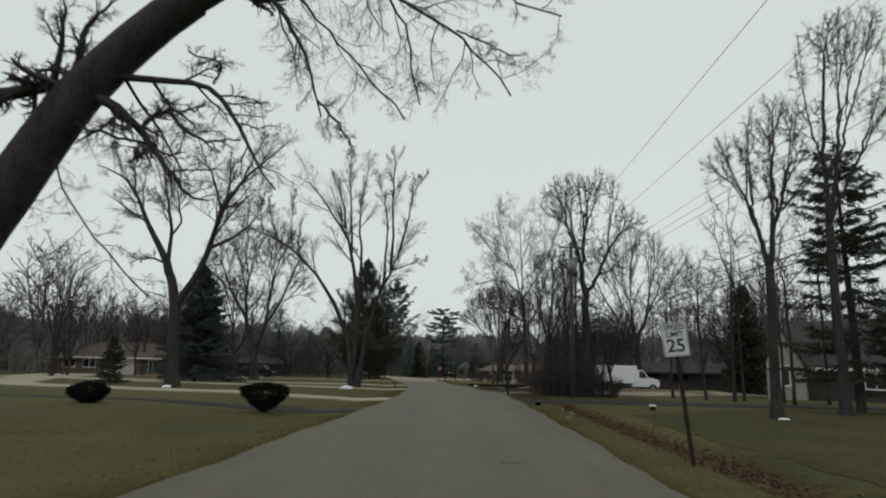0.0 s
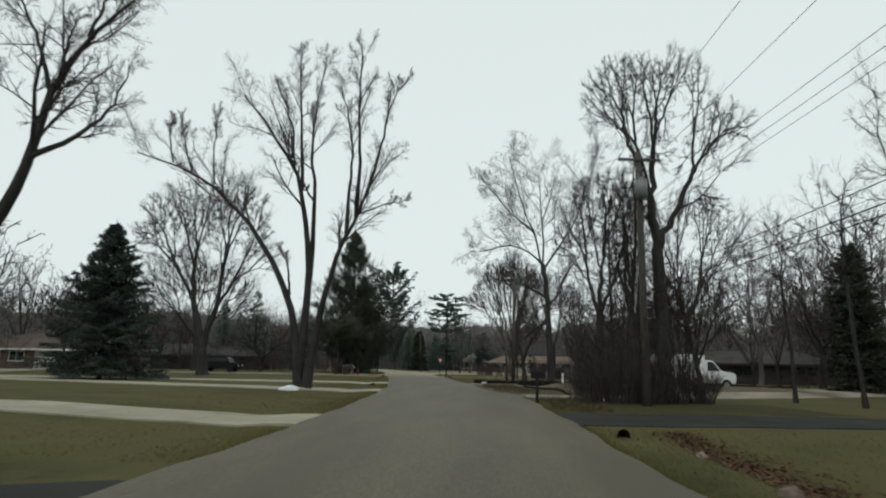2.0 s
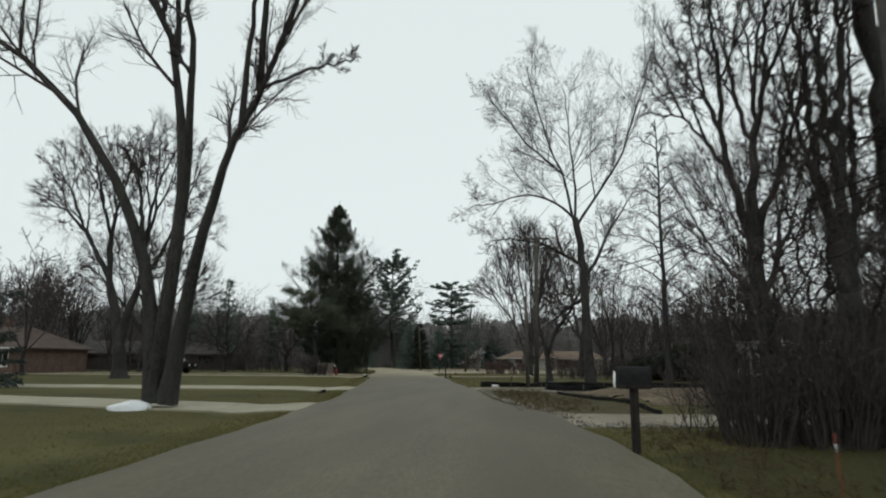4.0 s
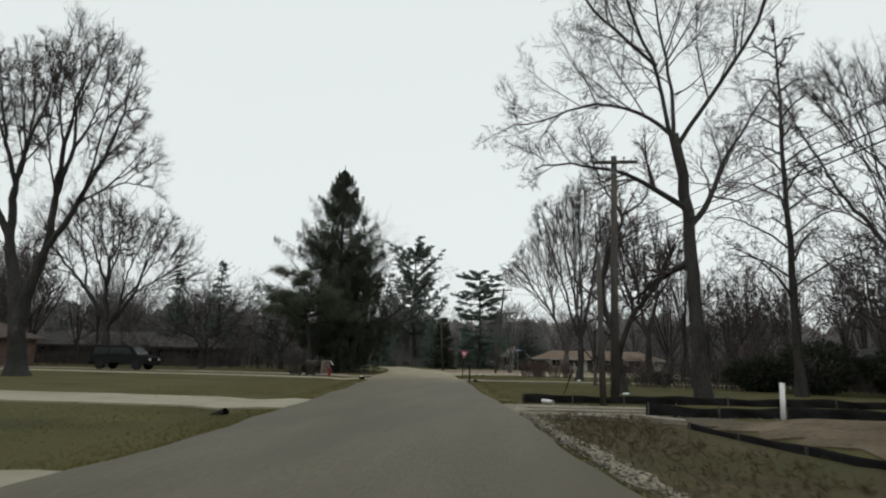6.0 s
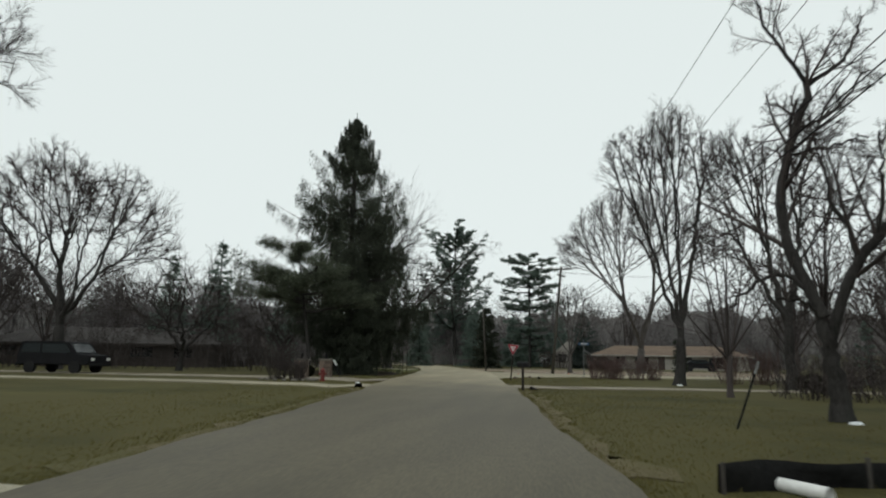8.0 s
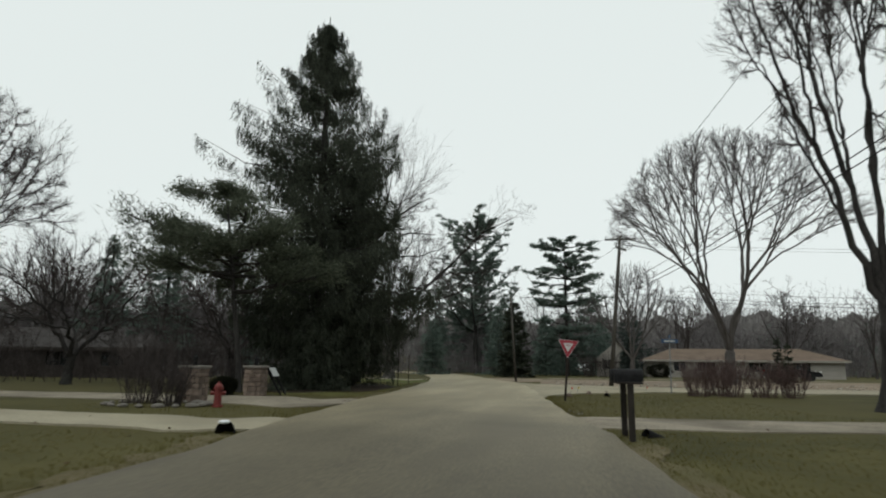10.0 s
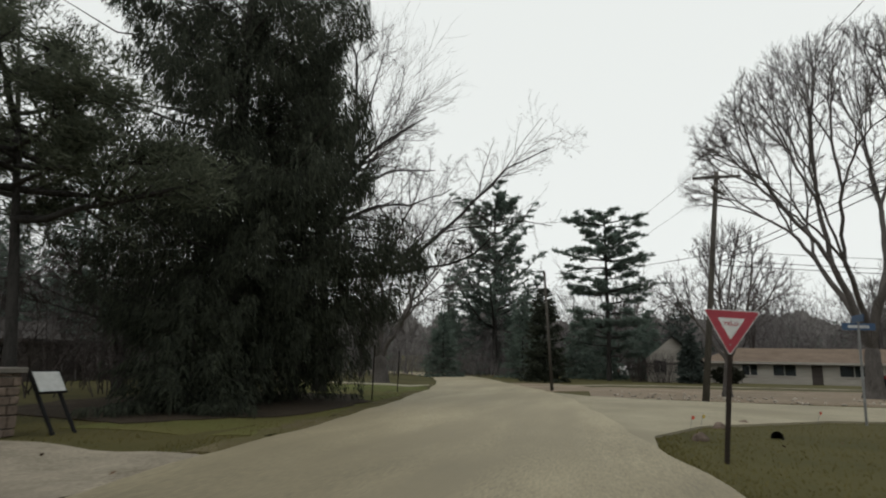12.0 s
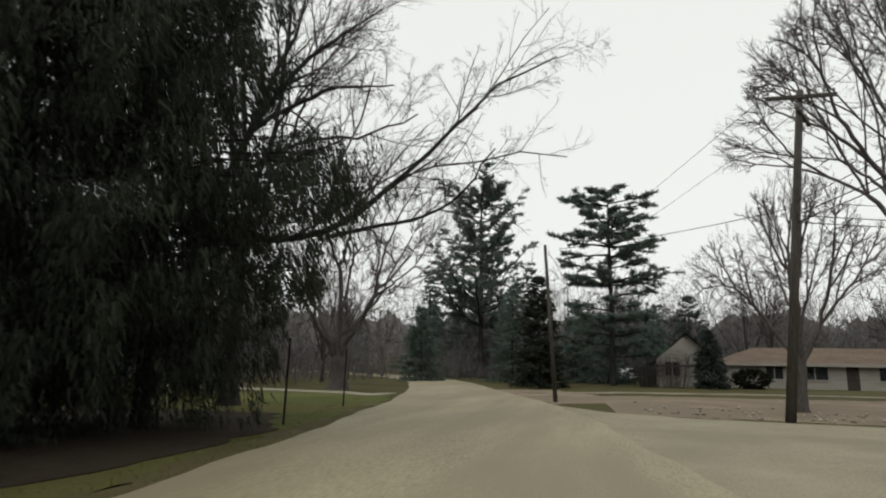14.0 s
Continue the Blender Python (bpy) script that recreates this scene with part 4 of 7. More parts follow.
for y0 in (62.3, 63.5):
    strip("wheel_rut", [(2.6, y0), (6, y0 + 0.5), (11.5, y0 + 1.2)], [0.32, 0.4, 0.3], MUD, "muddy wheel rut in a gravel entrance", "rut", lift=0.034, ragged=0.07, thick=0.05)
strip("weedy_verge", [(6.2, 49.0), (5.6, 51.5), (5.0, 55), (4.4, 60.6)], [2.6, 3.4, 3.6, 3.0], WEEDS, "rank brown grass along the road", "grass", lift=0.012, ragged=0.06)
strip("gravel_shoulder", [(4.95, 47.6), (4.15, 50.5), (3.55, 53.5), (3.15, 57.0), (2.65, 61.5)], [0.5, 0.45, 0.35, 0.3, 0.4], GRAVEL, "pale gravel washed along the road's edge", "gravel", lift=0.016, ragged=0.08)
strip("driveway", [(-2.0, 88.6), (2, 88.9), (12, 90.6), (40, 91)], [2.9, 2.0, 1.8, 1.8], GRAVEL, "narrow pale drive across the lawn", "driveway", lift=0.02)
strip("driveway", [(-7.0, 86.0), (-11, 85.6), (-24, 85), (-50, 86)], [2.6, 2.0, 1.9, 1.9], ASPHALT_PALE, "weathered asphalt driveway across the lawn", "driveway")
strip("driveway", [(-8.6, 93.2), (-13, 93.4), (-22, 92.6), (-50, 92)], [4.4, 3.1, 2.9, 2.9], GRAVEL, "pale gravel drive between stone gate pillars", "driveway", lift=0.02)
strip("driveway", [(-14.5, 124.5), (-22, 124.8), (-45, 125)], [2.2, 1.6, 1.6], CONCRETE, "thin pale driveway beyond the spruce", "driveway", 3.0)
strip("field", [(-4.6, 121.6), (8, 122.3), (30, 125.6), (60, 129)], [11.6, 16.6, 17.6, 18.6], DEAD_GRASS, "bleached tan field grass behind the side street", "grass", lift=0.02, ragged=0.14)
strip("field", [(-4.7, 121), (-7.1, 128.5), (-9.1, 135.5)], [4.2, 4.2, 3.6], DEAD_GRASS, "bleached tan grass along the road", "grass", lift=0.013, ragged=0.15)
strip("gravel_drive", [(-7.8, 130.5), (2, 134), (20, 137)], [2.0, 1.6, 1.8], GRAVEL, "pale drive in front of far houses", "driveway", lift=0.03)

strip("green_lawn", [(-11.6, 97.5), (-12.4, 104), (-14.6, 113), (-18.2, 123.2)], [3.4, 4.6, 7.0, 8.0], LAWN_GREEN, "greening lawn between the spruces and the road", "lawn", lift=0.012, ragged=0.15)
# Dark brown ground laid below the spruces.
strip("dark_bed", [(-15.6, 98.6), (-15.2, 101.5), (-15.2, 105.0), (-16.2, 111.5)], [5.0, 8.0, 8.0, 5.0], DARK_GROUND, "dark brown ground under the spruces", "bare soil", lift=0.034, ragged=0.15)
strip("grass_verge", [(float(left_of(y)) - 0.28, y) for y in (95.5, 98, 101, 104, 107, 110, 113, 117)], [0.5, 0.9, 0.8, 0.7, 0.6, 0.5], VERGE, "trodden brown grass along the road's edge", "grass", lift=0.019, ragged=0.14)
strip("grass_verge", [(float(right_of(y)) + 0.22, y) for y in (66.5, 70, 74, 78, 82, 85.5)], [0.6, 0.5, 0.6, 0.5], VERGE, "trodden brown grass along the road's edge", "grass", lift=0.014, ragged=0.14)
strip("grass_verge", [(float(left_of(y)) - 0.22, y) for y in (65, 69, 73, 77, 81, 84)], [0.5, 0.4, 0.5, 0.6], VERGE, "trodden brown grass along the road's edge", "grass", lift=0.014, ragged=0.14)
strip("thicket_floor", [(4.4, 38.6), (7, 39.4), (11, 39.9), (15, 40.4)], [4.2, 5.2, 6.0, 5.4], LAWN_DULL, "dark ground under the thicket", "lawn", lift=0.008, ragged=0.14)
strip("dull_lawn", [(19.5, -10), (19.5, 31.8)], [9, 19.4, 21.4, 22.2, 22.2, 21, 5], LAWN_DULL, "dull brown lawn under tall trees", "lawn", lift=0.012, ragged=0.12)

# ---------------------------------------------------------------- the nearer trees, each with its own habit
# each row is one limb: sideways and height by turns, from its root to its tip
LEANING = [
    [-0.7, 0.0, -0.3, 1.8, 0.5, 3.9, 1.44, 5.66, 2.23, 7.03, 3.05, 8.38, 3.79, 9.54, 4.71, 10.47, 6.19, 11.63],
    [5.6, 11.17, 6.19, 11.63, 7.17, 12.39, 8.25, 12.93, 9.9, 13.55, 11.57, 13.69],
    [3.19, 8.81, 2.42, 8.88, 1.61, 8.73, 0.96, 8.51, 0.1, 8.2],
    [3.01, 8.66, 2.9, 9.9, 3.09, 11.03, 3.85, 11.71],
    [2.47, 9.02, 2.48, 9.9, 2.5, 11.72],
    [3.71, 9.1, 4.73, 9.15, 5.97, 9.06, 6.86, 9.04, 7.11, 8.54, 7.72, 7.77, 8.06, 6.94, 8.37, 6.34, 8.79, 6.01],
    [3.36, 8.59, 4.28, 8.38, 4.84, 7.75, 5.58, 7.13, 6.0, 6.38, 6.74, 5.65, 7.28, 5.46],
    [6.86, 9.04, 7.09, 9.54, 6.86, 9.76, 6.08, 9.98],
    [5.58, 7.13, 5.16, 6.71],
    [5.13, 7.54, 5.41, 8.03, 6.0, 8.18, 6.55, 8.11, 6.65, 8.46],
    [5.81, 8.11, 6.35, 7.48, 6.9, 7.28, 7.89, 7.35],
    [5.58, 7.13, 4.55, 7.33, 3.36, 7.67]]
OVERHANG = [
    [7.44, 12.55, 8.21, 11.7, 8.8, 11.09, 9.05, 10.5, 9.44, 9.84, 9.62, 9.05, 9.94, 8.27, 10.06, 7.99],
    [9.87, 8.41, 10.5, 7.79, 10.93, 7.1],
    [8.25, 12.93, 9.04, 11.69, 10.07, 10.5, 10.94, 9.48, 12.19, 7.93],
    [10.73, 13.62, 11.65, 11.69, 12.29, 10.79, 12.33, 9.62, 12.63, 8.49],
    [9.9, 13.55, 11.08, 12.3, 11.93, 11.53, 12.62, 11.08, 13.3, 10.79, 13.78, 10.28, 14.38, 9.34, 15.04, 8.5],
    [13.57, 10.57, 15.3, 9.77],
    [11.57, 13.69, 13.81, 12.74, 15.04, 11.67, 15.57, 11.23, 16.5, 11.0],
    [2.9, 7.4, 2.8, 6.3, 3.6, 5.0, 4.5, 4.1, 5.6, 3.2]]
FORKED = [
    [0.1, 0.0, -0.1, 2.4, -0.2, 4.7, -0.6, 6.7, -1.1, 7.8],
    [-1.1, 7.8, -1.9, 9.0, -3.0, 10.8, -4.1, 12.7, -5.2, 13.9, -7.2, 14.6],
    [-0.9, 7.8, -0.7, 9.6, -1.1, 11.8, -1.3, 13.3, -1.4, 14.9],
    [-1.2, 7.8, -2.2, 8.1, -3.6, 7.9],
    [-0.1, 5.0, 0.6, 6.1, 1.7, 8.2, 2.4, 11.2, 3.8, 13.2, 5.2, 14.3, 6.4, 15.3],
    [2.1, 8.6, 3.3, 9.5, 4.4, 10.6, 4.8, 12.6],
    [2.4, 11.2, 1.9, 13.0, 1.1, 14.6, 0.6, 15.9],
    [2.8, 11.8, 2.7, 13.7, 3.1, 14.6],
    [3.8, 13.2, 4.4, 14.6, 5.2, 16.1],
    [-4.1, 12.7, -4.5, 14.3, -4.6, 16.2],
    [-0.7, 9.6, -0.1, 10.2, -0.3, 11.8, -0.9, 13.3]]
STEMS = [
    [-0.1, 0.2, -0.5, 3.6, -0.9, 5.2, -1.9, 6.9, -3.8, 9.7, -5.6, 11.3, -8.1, 12.6, -10.4, 13.2],
    [-0.2, 5.2, -1.0, 6.7, -1.6, 7.8],
    [0.1, 0.9, 0.1, 5.2, -0.3, 8.9, -0.8, 11.2, -1.6, 13.3, -3.6, 15.7, -5.4, 18.0],
    [0.1, 5.9, 0.2, 8.4, 0.1, 10.4, 0.3, 11.9, -0.2, 13.4, 0.5, 18.1],
    [0.1, 10.4, -0.5, 11.3],
    [-0.8, 11.3, -1.0, 14.3, -1.3, 19.6],
    [-1.6, 13.3, -1.6, 14.9, -2.9, 18.2],
    [0.3, 0.2, 0.6, 2.2, 1.3, 5.9, 2.3, 8.3, 3.5, 11.1, 4.3, 12.5]]
SIDE_STEMS = [
    [2.0, 8.2, 2.2, 10.3, 2.4, 13.2, 2.0, 15.1, 1.4, 17.0],
    [2.6, 9.3, 2.9, 11.9, 2.8, 14.5, 2.8, 18.9],
    [3.3, 10.6, 3.8, 12.6, 4.3, 15.8, 5.3, 17.7],
    [2.8, 9.3, 3.8, 9.8, 5.7, 10.2],
    [-5.6, 11.3, -5.9, 13.3, -5.9, 15.8],
    [-6.8, 12.0, -7.5, 13.7, -7.9, 15.3],
    [-8.1, 12.6, -8.5, 13.9, -8.6, 15.6]]
STRAIGHT = [[0.0, -0.1, -0.2, 3.2, -0.2, 6.2, -0.4, 8.9, -0.7, 10.0],
        [-0.7, 10.0, -1.6, 11.2, -3.4, 12.0, -5.0, 11.6, -7.2, 11.4],
        [-0.7, 10.1, -1.3, 12.7, -2.2, 14.1, -3.6, 19.0],
        [-0.5, 9.9, -0.4, 12.0, -0.5, 14.0, -0.6, 20.0],
        [-0.4, 9.5, 0.3, 10.9, 1.7, 12.8, 2.1, 13.8, 3.6, 19.0],
        [-0.2, 6.4, 0.6, 7.3, 1.4, 9.3, 3.6, 12.4],
        [-0.3, 7.1, -1.7, 7.9, -2.8, 8.4, -4.9, 8.5, -6.0, 8.2],
        [-0.2, 5.2, -1.3, 4.5, -2.6, 3.5],
        [-1.5, 12.5, -3.4, 14.1, -6.0, 17.0]]
TWISTED = [
    [0.0, 0.0, -0.05, 1.2, -0.2, 2.4],
    [-0.2, 2.4, -0.4, 3.0, -0.7, 4.0, -0.85, 4.7, -0.55, 5.9, -0.4, 6.8, 0.2, 7.6, 0.5, 8.8],
    [0.5, 8.8, 0.0, 9.5, -0.6, 10.2, -1.0, 11.5],
    [0.5, 8.8, 1.5, 9.5, 2.1, 10.8],
    [0.0, 1.8, 0.4, 3.5, 1.0, 4.3, 1.8, 5.4, 2.4, 6.9],
    [-0.3, 3.1, -0.8, 3.5, -1.5, 3.3, -2.1, 2.7],
    [-0.2, 2.4, -0.6, 2.8, -1.2, 2.8],
    [0.4, 3.8, 0.5, 4.6, 0.2, 5.2, 0.3, 6.0, 0.0, 7.2],
    [0.1, 7.5, 0.8, 7.7, 1.7, 8.9],
    [-0.3, 6.6, 0.7, 6.9, 1.7, 7.2],
    [1.0, 4.3, 1.1, 5.4, 0.9, 6.6]]
REACHING = [
    [0.0, 0.6, 0.0, 5.0],
    [0.0, 5.0, 4.0, 5.1, 5.0, 5.7, 6.1, 7.0, 7.3, 7.8, 8.1, 8.8, 9.1, 10.1, 10.7, 10.6],
    [4.0, 5.1, 5.9, 5.4, 7.2, 5.5, 8.0, 6.0, 9.1, 7.3],
    [0.0, 5.0, 1.5, 9.2, 2.0, 10.4, 2.6, 12.3, 2.9, 13.9],
    [1.5, 8.6, 2.9, 10.5, 4.2, 11.3, 5.6, 11.9],
    [0.1, 7.1, 3.3, 8.3, 4.7, 8.1, 5.7, 8.6, 6.6, 8.9],
    [0.1, 9.0, 2.6, 9.2, 4.3, 9.8, 6.1, 9.5],
    [0.0, 5.0, -1.7, 10.1, -3.2, 14.3],
    [0.0, 5.0, -3.1, 8.3, -6.3, 12.4]]


def limb_tree(rows, at, r, label, seed, kids, bark=BARK, twig=TWIG, depth=0.22, given=None, stout=(), **kw):
    g = np.random.default_rng(seed)
    limbs, radii = from_limbs(rows, g, r, depth, given)
    for n in stout:
        radii[n] = (radii[n][0], radii[n][0] * 0.6)
    return plant_tree(at, *wood(limbs, radii, g, kids=kids, **kw), label, bark, twig)


limb_tree(LEANING + OVERHANG, (-11.6, 15.0), 0.5, "old leaning maple with dark crooked limbs over the road", 11, (10, 9, 8), depth=0.06, stout=(1, 2),
          given=[0.78, 0.44, 0.24, 0.17, 0.12, 0.13, 0.17, 0.04, 0.09, 0.08, 0.06, 0.05, 0.085, 0.04, 0.04, 0.045, 0.075, 0.03, 0.06, 0.025],
          lift=(-0.01, -0.03, -0.04), frac=(0.36, 0.45, 0.5), wander=(0.26, 0.30, 0.32), least=0.0036, first=0.1, fuzz=4)
limb_tree(FORKED, (-15.8, 37.5), 0.42, "tall bare tree forked into wide ascending limbs", 12, (12, 10, 8), depth=0.16, given=[0.42, 0.24, 0.16, 0.09, 0.28, 0.13, 0.10, 0.08, 0.08, 0.09, 0.08],
          lift=(0.16, 0.1, 0.05), frac=(0.34, 0.45, 0.5), first=0.3, least=0.0052, fuzz=4)
limb_tree(STEMS + SIDE_STEMS, (-6.6, 48.8), 0.34, "bare three-stemmed tree on a lawn, lopped limbs", 13, (11, 9, 9), depth=-0.08, lift=(0.2, 0.12, 0.06),
          given=[0.25, 0.08, 0.27, 0.17, 0.07, 0.12, 0.10, 0.27, 0.12, 0.13, 0.10, 0.06, 0.06, 0.06, 0.06], spread=(30, 34, 38), frac=(0.26, 0.48, 0.6), first=0.5, fuzz=4, least=0.0055, skip=0)
limb_tree(STRAIGHT, (8.95, 68.1), 0.29, "large bare maple with a straight dark trunk", 14, (13, 9, 7), depth=0.3, lift=(0.10, 0.08, 0.04), first=0.16, frac=(0.46, 0.5, 0.6), fuzz=8, least=0.0058)
limb_tree(TWISTED, (7.25, 74.7), 0.21, "crooked dark tree with lopped and twisting limbs", 15, (10, 8, 8), depth=0.2, lift=(0.12, 0.06, 0.02), first=0.2, least=0.0045,
          stout=(1, 4), given=[0.23, 0.15, 0.07, 0.07, 0.14, 0.07, 0.05, 0.08, 0.05, 0.05, 0.06])
limb_tree(REACHING, (-16.6, 112), 0.30, "broad bare tree reaching out from behind the spruce", 16, (11, 8, 7), depth=0.10, lift=(0.10, 0.05, 0.02), first=0.15, twig=TWIG, least=0.0048,
          given=[0.34, 0.15, 0.08, 0.20, 0.13, 0.10, 0.10, 0.16, 0.16])


def grow(at, seed, label, bark=BARK, twig=TWIG, group="", **kw):
    g = np.random.default_rng(seed)
    if "lobes" in kw:
        return plant_tree(at, *clumped(g, **kw), label, bark, twig, group=group)
    made = generic(g, **kw) if kw["style"] == "spire" else habit(g, **kw)
    return plant_tree(at, *made, label, bark, twig, turn=seed * 37 % 360, group=group)


grow((8.4, 121.0), 21, "elm with a perfect fan-shaped bare crown", height=18.2, spread_r=8.5, fork=2.2, n=5, r_trunk=0.40, style="vase", tips=1700, reach=0.36, wiggle=0.014, lift=1.4, least=0.0078, twigs=(8, 6), twig_len=0.7, bark=BARK_HAZED, twig=TWIG_HAZED)
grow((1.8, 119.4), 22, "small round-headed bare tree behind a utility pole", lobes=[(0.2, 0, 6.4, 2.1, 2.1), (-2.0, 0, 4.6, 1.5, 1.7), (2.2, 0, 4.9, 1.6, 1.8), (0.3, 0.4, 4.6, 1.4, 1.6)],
     fork=1.5, r_trunk=0.19, stems=4, tips=420, lift=0.6, wiggle=0.014, least=0.0075, twigs=(7, 7), twig_len=0.8, bark=BARK_HAZED, twig=TWIG_HAZED)
grow((-18.6, 128), 23, "multi-stemmed bare tree with drooping limbs", height=15.0, spread_r=8.2, fork=1.6, n=5, r_trunk=0.48, style="oval", tips=294, lift=0.3, least=0.0115, twigs=(5, 8), bark=BARK_HAZED, twig=TWIG_HAZED)
grow((-23.6, 75), 24, "tall bare maple forking low into two stems", lobes=[(-4.2, 0, 14.2, 3.6, 5.2), (-1.8, 1, 16.6, 2.4, 3.4), (2.6, -1, 14.4, 3.6, 5.2), (5.0, 0, 11.2, 2.2, 2.6), (-7.4, 1, 13.4, 2.0, 2.6)],
     fork=2.4, r_trunk=0.5, stems=2, tips=900, wiggle=0.018, lift=0.35, twigs=(8, 8), least=0.0092, twig_len=0.9)
grow((-35.0, 98), 25, "round-crowned bare tree on a lawn", lobes=[(-2.5, 0, 12.0, 5.6, 5.0), (3.6, 0, 11.0, 4.4, 4.0), (6.6, 1, 8.6, 2.0, 2.0), (-7.0, 0, 10.4, 2.4, 3.2)],
     fork=3.0, r_trunk=0.42, stems=4, tips=740, twigs=(8, 8), least=0.011, twig_len=0.9)
grow((10.75, 43.2), 28, "tall ragged tree rising out of the thicket", lobes=[(-1.6, 0, 13.4, 1.9, 2.6), (-0.4, 0.6, 14.4, 1.7, 2.2), (1.2, 0, 14.2, 1.5, 2.2), (2.8, -0.4, 11.6, 1.7, 2.2), (2.2, 0.3, 8.4, 1.2, 1.4), (0.2, 0.2, 10.6, 1.2, 1.8)],
     fork=6.6, r_trunk=0.31, stems=2, tips=760, wiggle=0.03, least=0.0056, twigs=(8, 7), twig_len=0.85)
grow((9.3, 42.8), 29, "crooked dark tree among vines in the thicket", lobes=[(0.1, 0, 8.2, 1.0, 2.6), (-0.3, 0.3, 5.6, 0.8, 2.0), (0.5, 0.2, 5.0, 0.8, 1.8)],
     fork=2.6, r_trunk=0.24, stems=3, tips=420, wiggle=0.045, least=0.006, twigs=(7, 7))
grow((8.2, 43.4), 30, "round-headed bare tree at the rim of the thicket", lobes=[(0.1, 0, 8.3, 2.0, 2.0), (-1.1, 0, 6.8, 1.2, 1.5), (1.2, 0.3, 6.6, 1.2, 1.6)],
     fork=3.4, r_trunk=0.17, stems=3, tips=560, wiggle=0.026, least=0.0056, twigs=(8, 7), twig_len=0.85)
grow((12.7, 44.4), 31, "low bare tree at the rim of the thicket", lobes=[(0.0, 0, 4.9, 1.5, 1.6), (0.9, 0, 3.6, 1.0, 1.2), (-0.8, 0, 3.9, 0.9, 1.2)],
     fork=1.6, r_trunk=0.12, stems=4, tips=360, wiggle=0.03, least=0.0056, twigs=(8, 7), twig_len=0.8)
grow((7.35, 95.2), 32, "slim upright bare tree on the lawn", lobes=[(-2.2, 0, 12.4, 1.8, 2.6), (0.2, 0.5, 13.6, 2.0, 3.0), (2.2, 0, 11.8, 1.6, 3.2), (1.4, 0, 7.6, 1.2, 1.8), (-1.6, -0.5, 8.6, 1.2, 1.8)],
     fork=2.5, r_trunk=0.28, stems=4, tips=560, lift=0.5, twigs=(8, 8), least=0.008, twig_len=0.85)
grow((12.2, 92.6), 34, "leaning bare tree on the lawn", lobes=[(-2.2, 0, 11.2, 1.8, 2.6), (0.2, 0.5, 11.0, 1.8, 2.4), (-2.8, 0, 7.6, 1.4, 1.6), (2.0, 0, 8.8, 1.6, 2.2)],
     fork=3.0, r_trunk=0.26, stems=3, tips=480, least=0.008, twigs=(8, 8), twig_len=0.85)
grow((15.8, 76.5), 35, "tall slim bare tree with drooping side branches", height=19.6, spread_r=4.2, fork=4.5, n=30, r_trunk=0.24, style="spire", kids=(7, 6, 5), lift=(-0.03, -0.03, -0.02), least=0.0085)
grow((24.2, 80), 36, "broad bare tree at the edge of the plot", lobes=[(-4.0, 0, 15.0, 3.4, 4.6), (1.0, 0, 17.0, 3.6, 4.0), (4.6, 0, 14.0, 3.4, 4.6), (-5.4, 0, 10.4, 2.2, 2.4)],
     fork=5.6, r_trunk=0.42, stems=4, tips=640, wiggle=0.026, twigs=(8, 7), least=0.008, twig_len=0.85)
grow((14.3, 24.4), 37, "tall bare tree with a slender dark trunk", lobes=[(-0.9, 0, 10.2, 1.4, 1.4), (1.0, 0.5, 11.6, 1.4, 2.0), (0.4, -0.4, 9.0, 1.4, 1.3), (2.2, 0, 10.0, 0.9, 1.2)],
     fork=5.8, r_trunk=0.2, stems=3, tips=500, least=0.005, twigs=(8, 7), twig_len=0.85)
grow((18.9, 27.8), 38, "tall bare tree beside a dark conifer", lobes=[(0.6, 0, 16.6, 1.6, 2.6), (2.6, 0.6, 17.6, 1.8, 2.6), (-0.6, 0, 13.4, 1.3, 1.6), (3.2, 0, 14.0, 1.4, 1.8)],
     fork=8.6, r_trunk=0.21, stems=3, tips=500, least=0.005, twigs=(8, 7), twig_len=0.85)
for n, (x, y, h) in enumerate([(19.7, 41.0, 15.5), (20.8, 42.2, 12.5), (22.4, 40.2, 13.5), (18.4, 42.4, 11.0), (24.5, 39.0, 14.0), (21.6, 37.4, 12.0), (17.2, 45.5, 9.5)]):
    grow((x, y), 40 + n, "thin straight bare trunk in a loose grove", height=h, spread_r=2.2, fork=h * 0.5, n=2, r_trunk=0.09, style="oval", tips=77, group="grove")
grow((24.0, 64.0), 47, "bare tree behind the parked truck", height=13.5, spread_r=4.6, fork=3.0, n=4, r_trunk=0.2, style="oval", tips=294, bark=BARK_HAZED, twig=TWIG_HAZED, least=0.0095, twigs=(5, 8))
grow((-27.0, 101), 49, "low spreading bare fruit tree", height=8.0, spread_r=5.8, fork=1.4, n=4, r_trunk=0.22, style="spread", tips=294, wiggle=0.041, twigs=(5, 6), least=0.0115)
grow((-22.0, 108), 50, "low spreading bare fruit tree", height=7.4, spread_r=5.0, fork=1.4, n=4, r_trunk=0.2, style="spread", tips=251, wiggle=0.041, twigs=(5, 6), least=0.0115)
grow((29.5, 66.0), 51, "dark bare tree behind the building plot", height=13.0, spread_r=5.5, fork=2.6, n=4, r_trunk=0.24, style="oval", tips=294, wiggle=0.036, twigs=(5, 8), least=0.0115)
grow((19.5, 74.0), 52, "low dark bare tree behind the lawn", height=8.5, spread_r=4.2, fork=1.8, n=4, r_trunk=0.17, style="oval", tips=251, wiggle=0.041, twigs=(5, 8), least=0.0115)
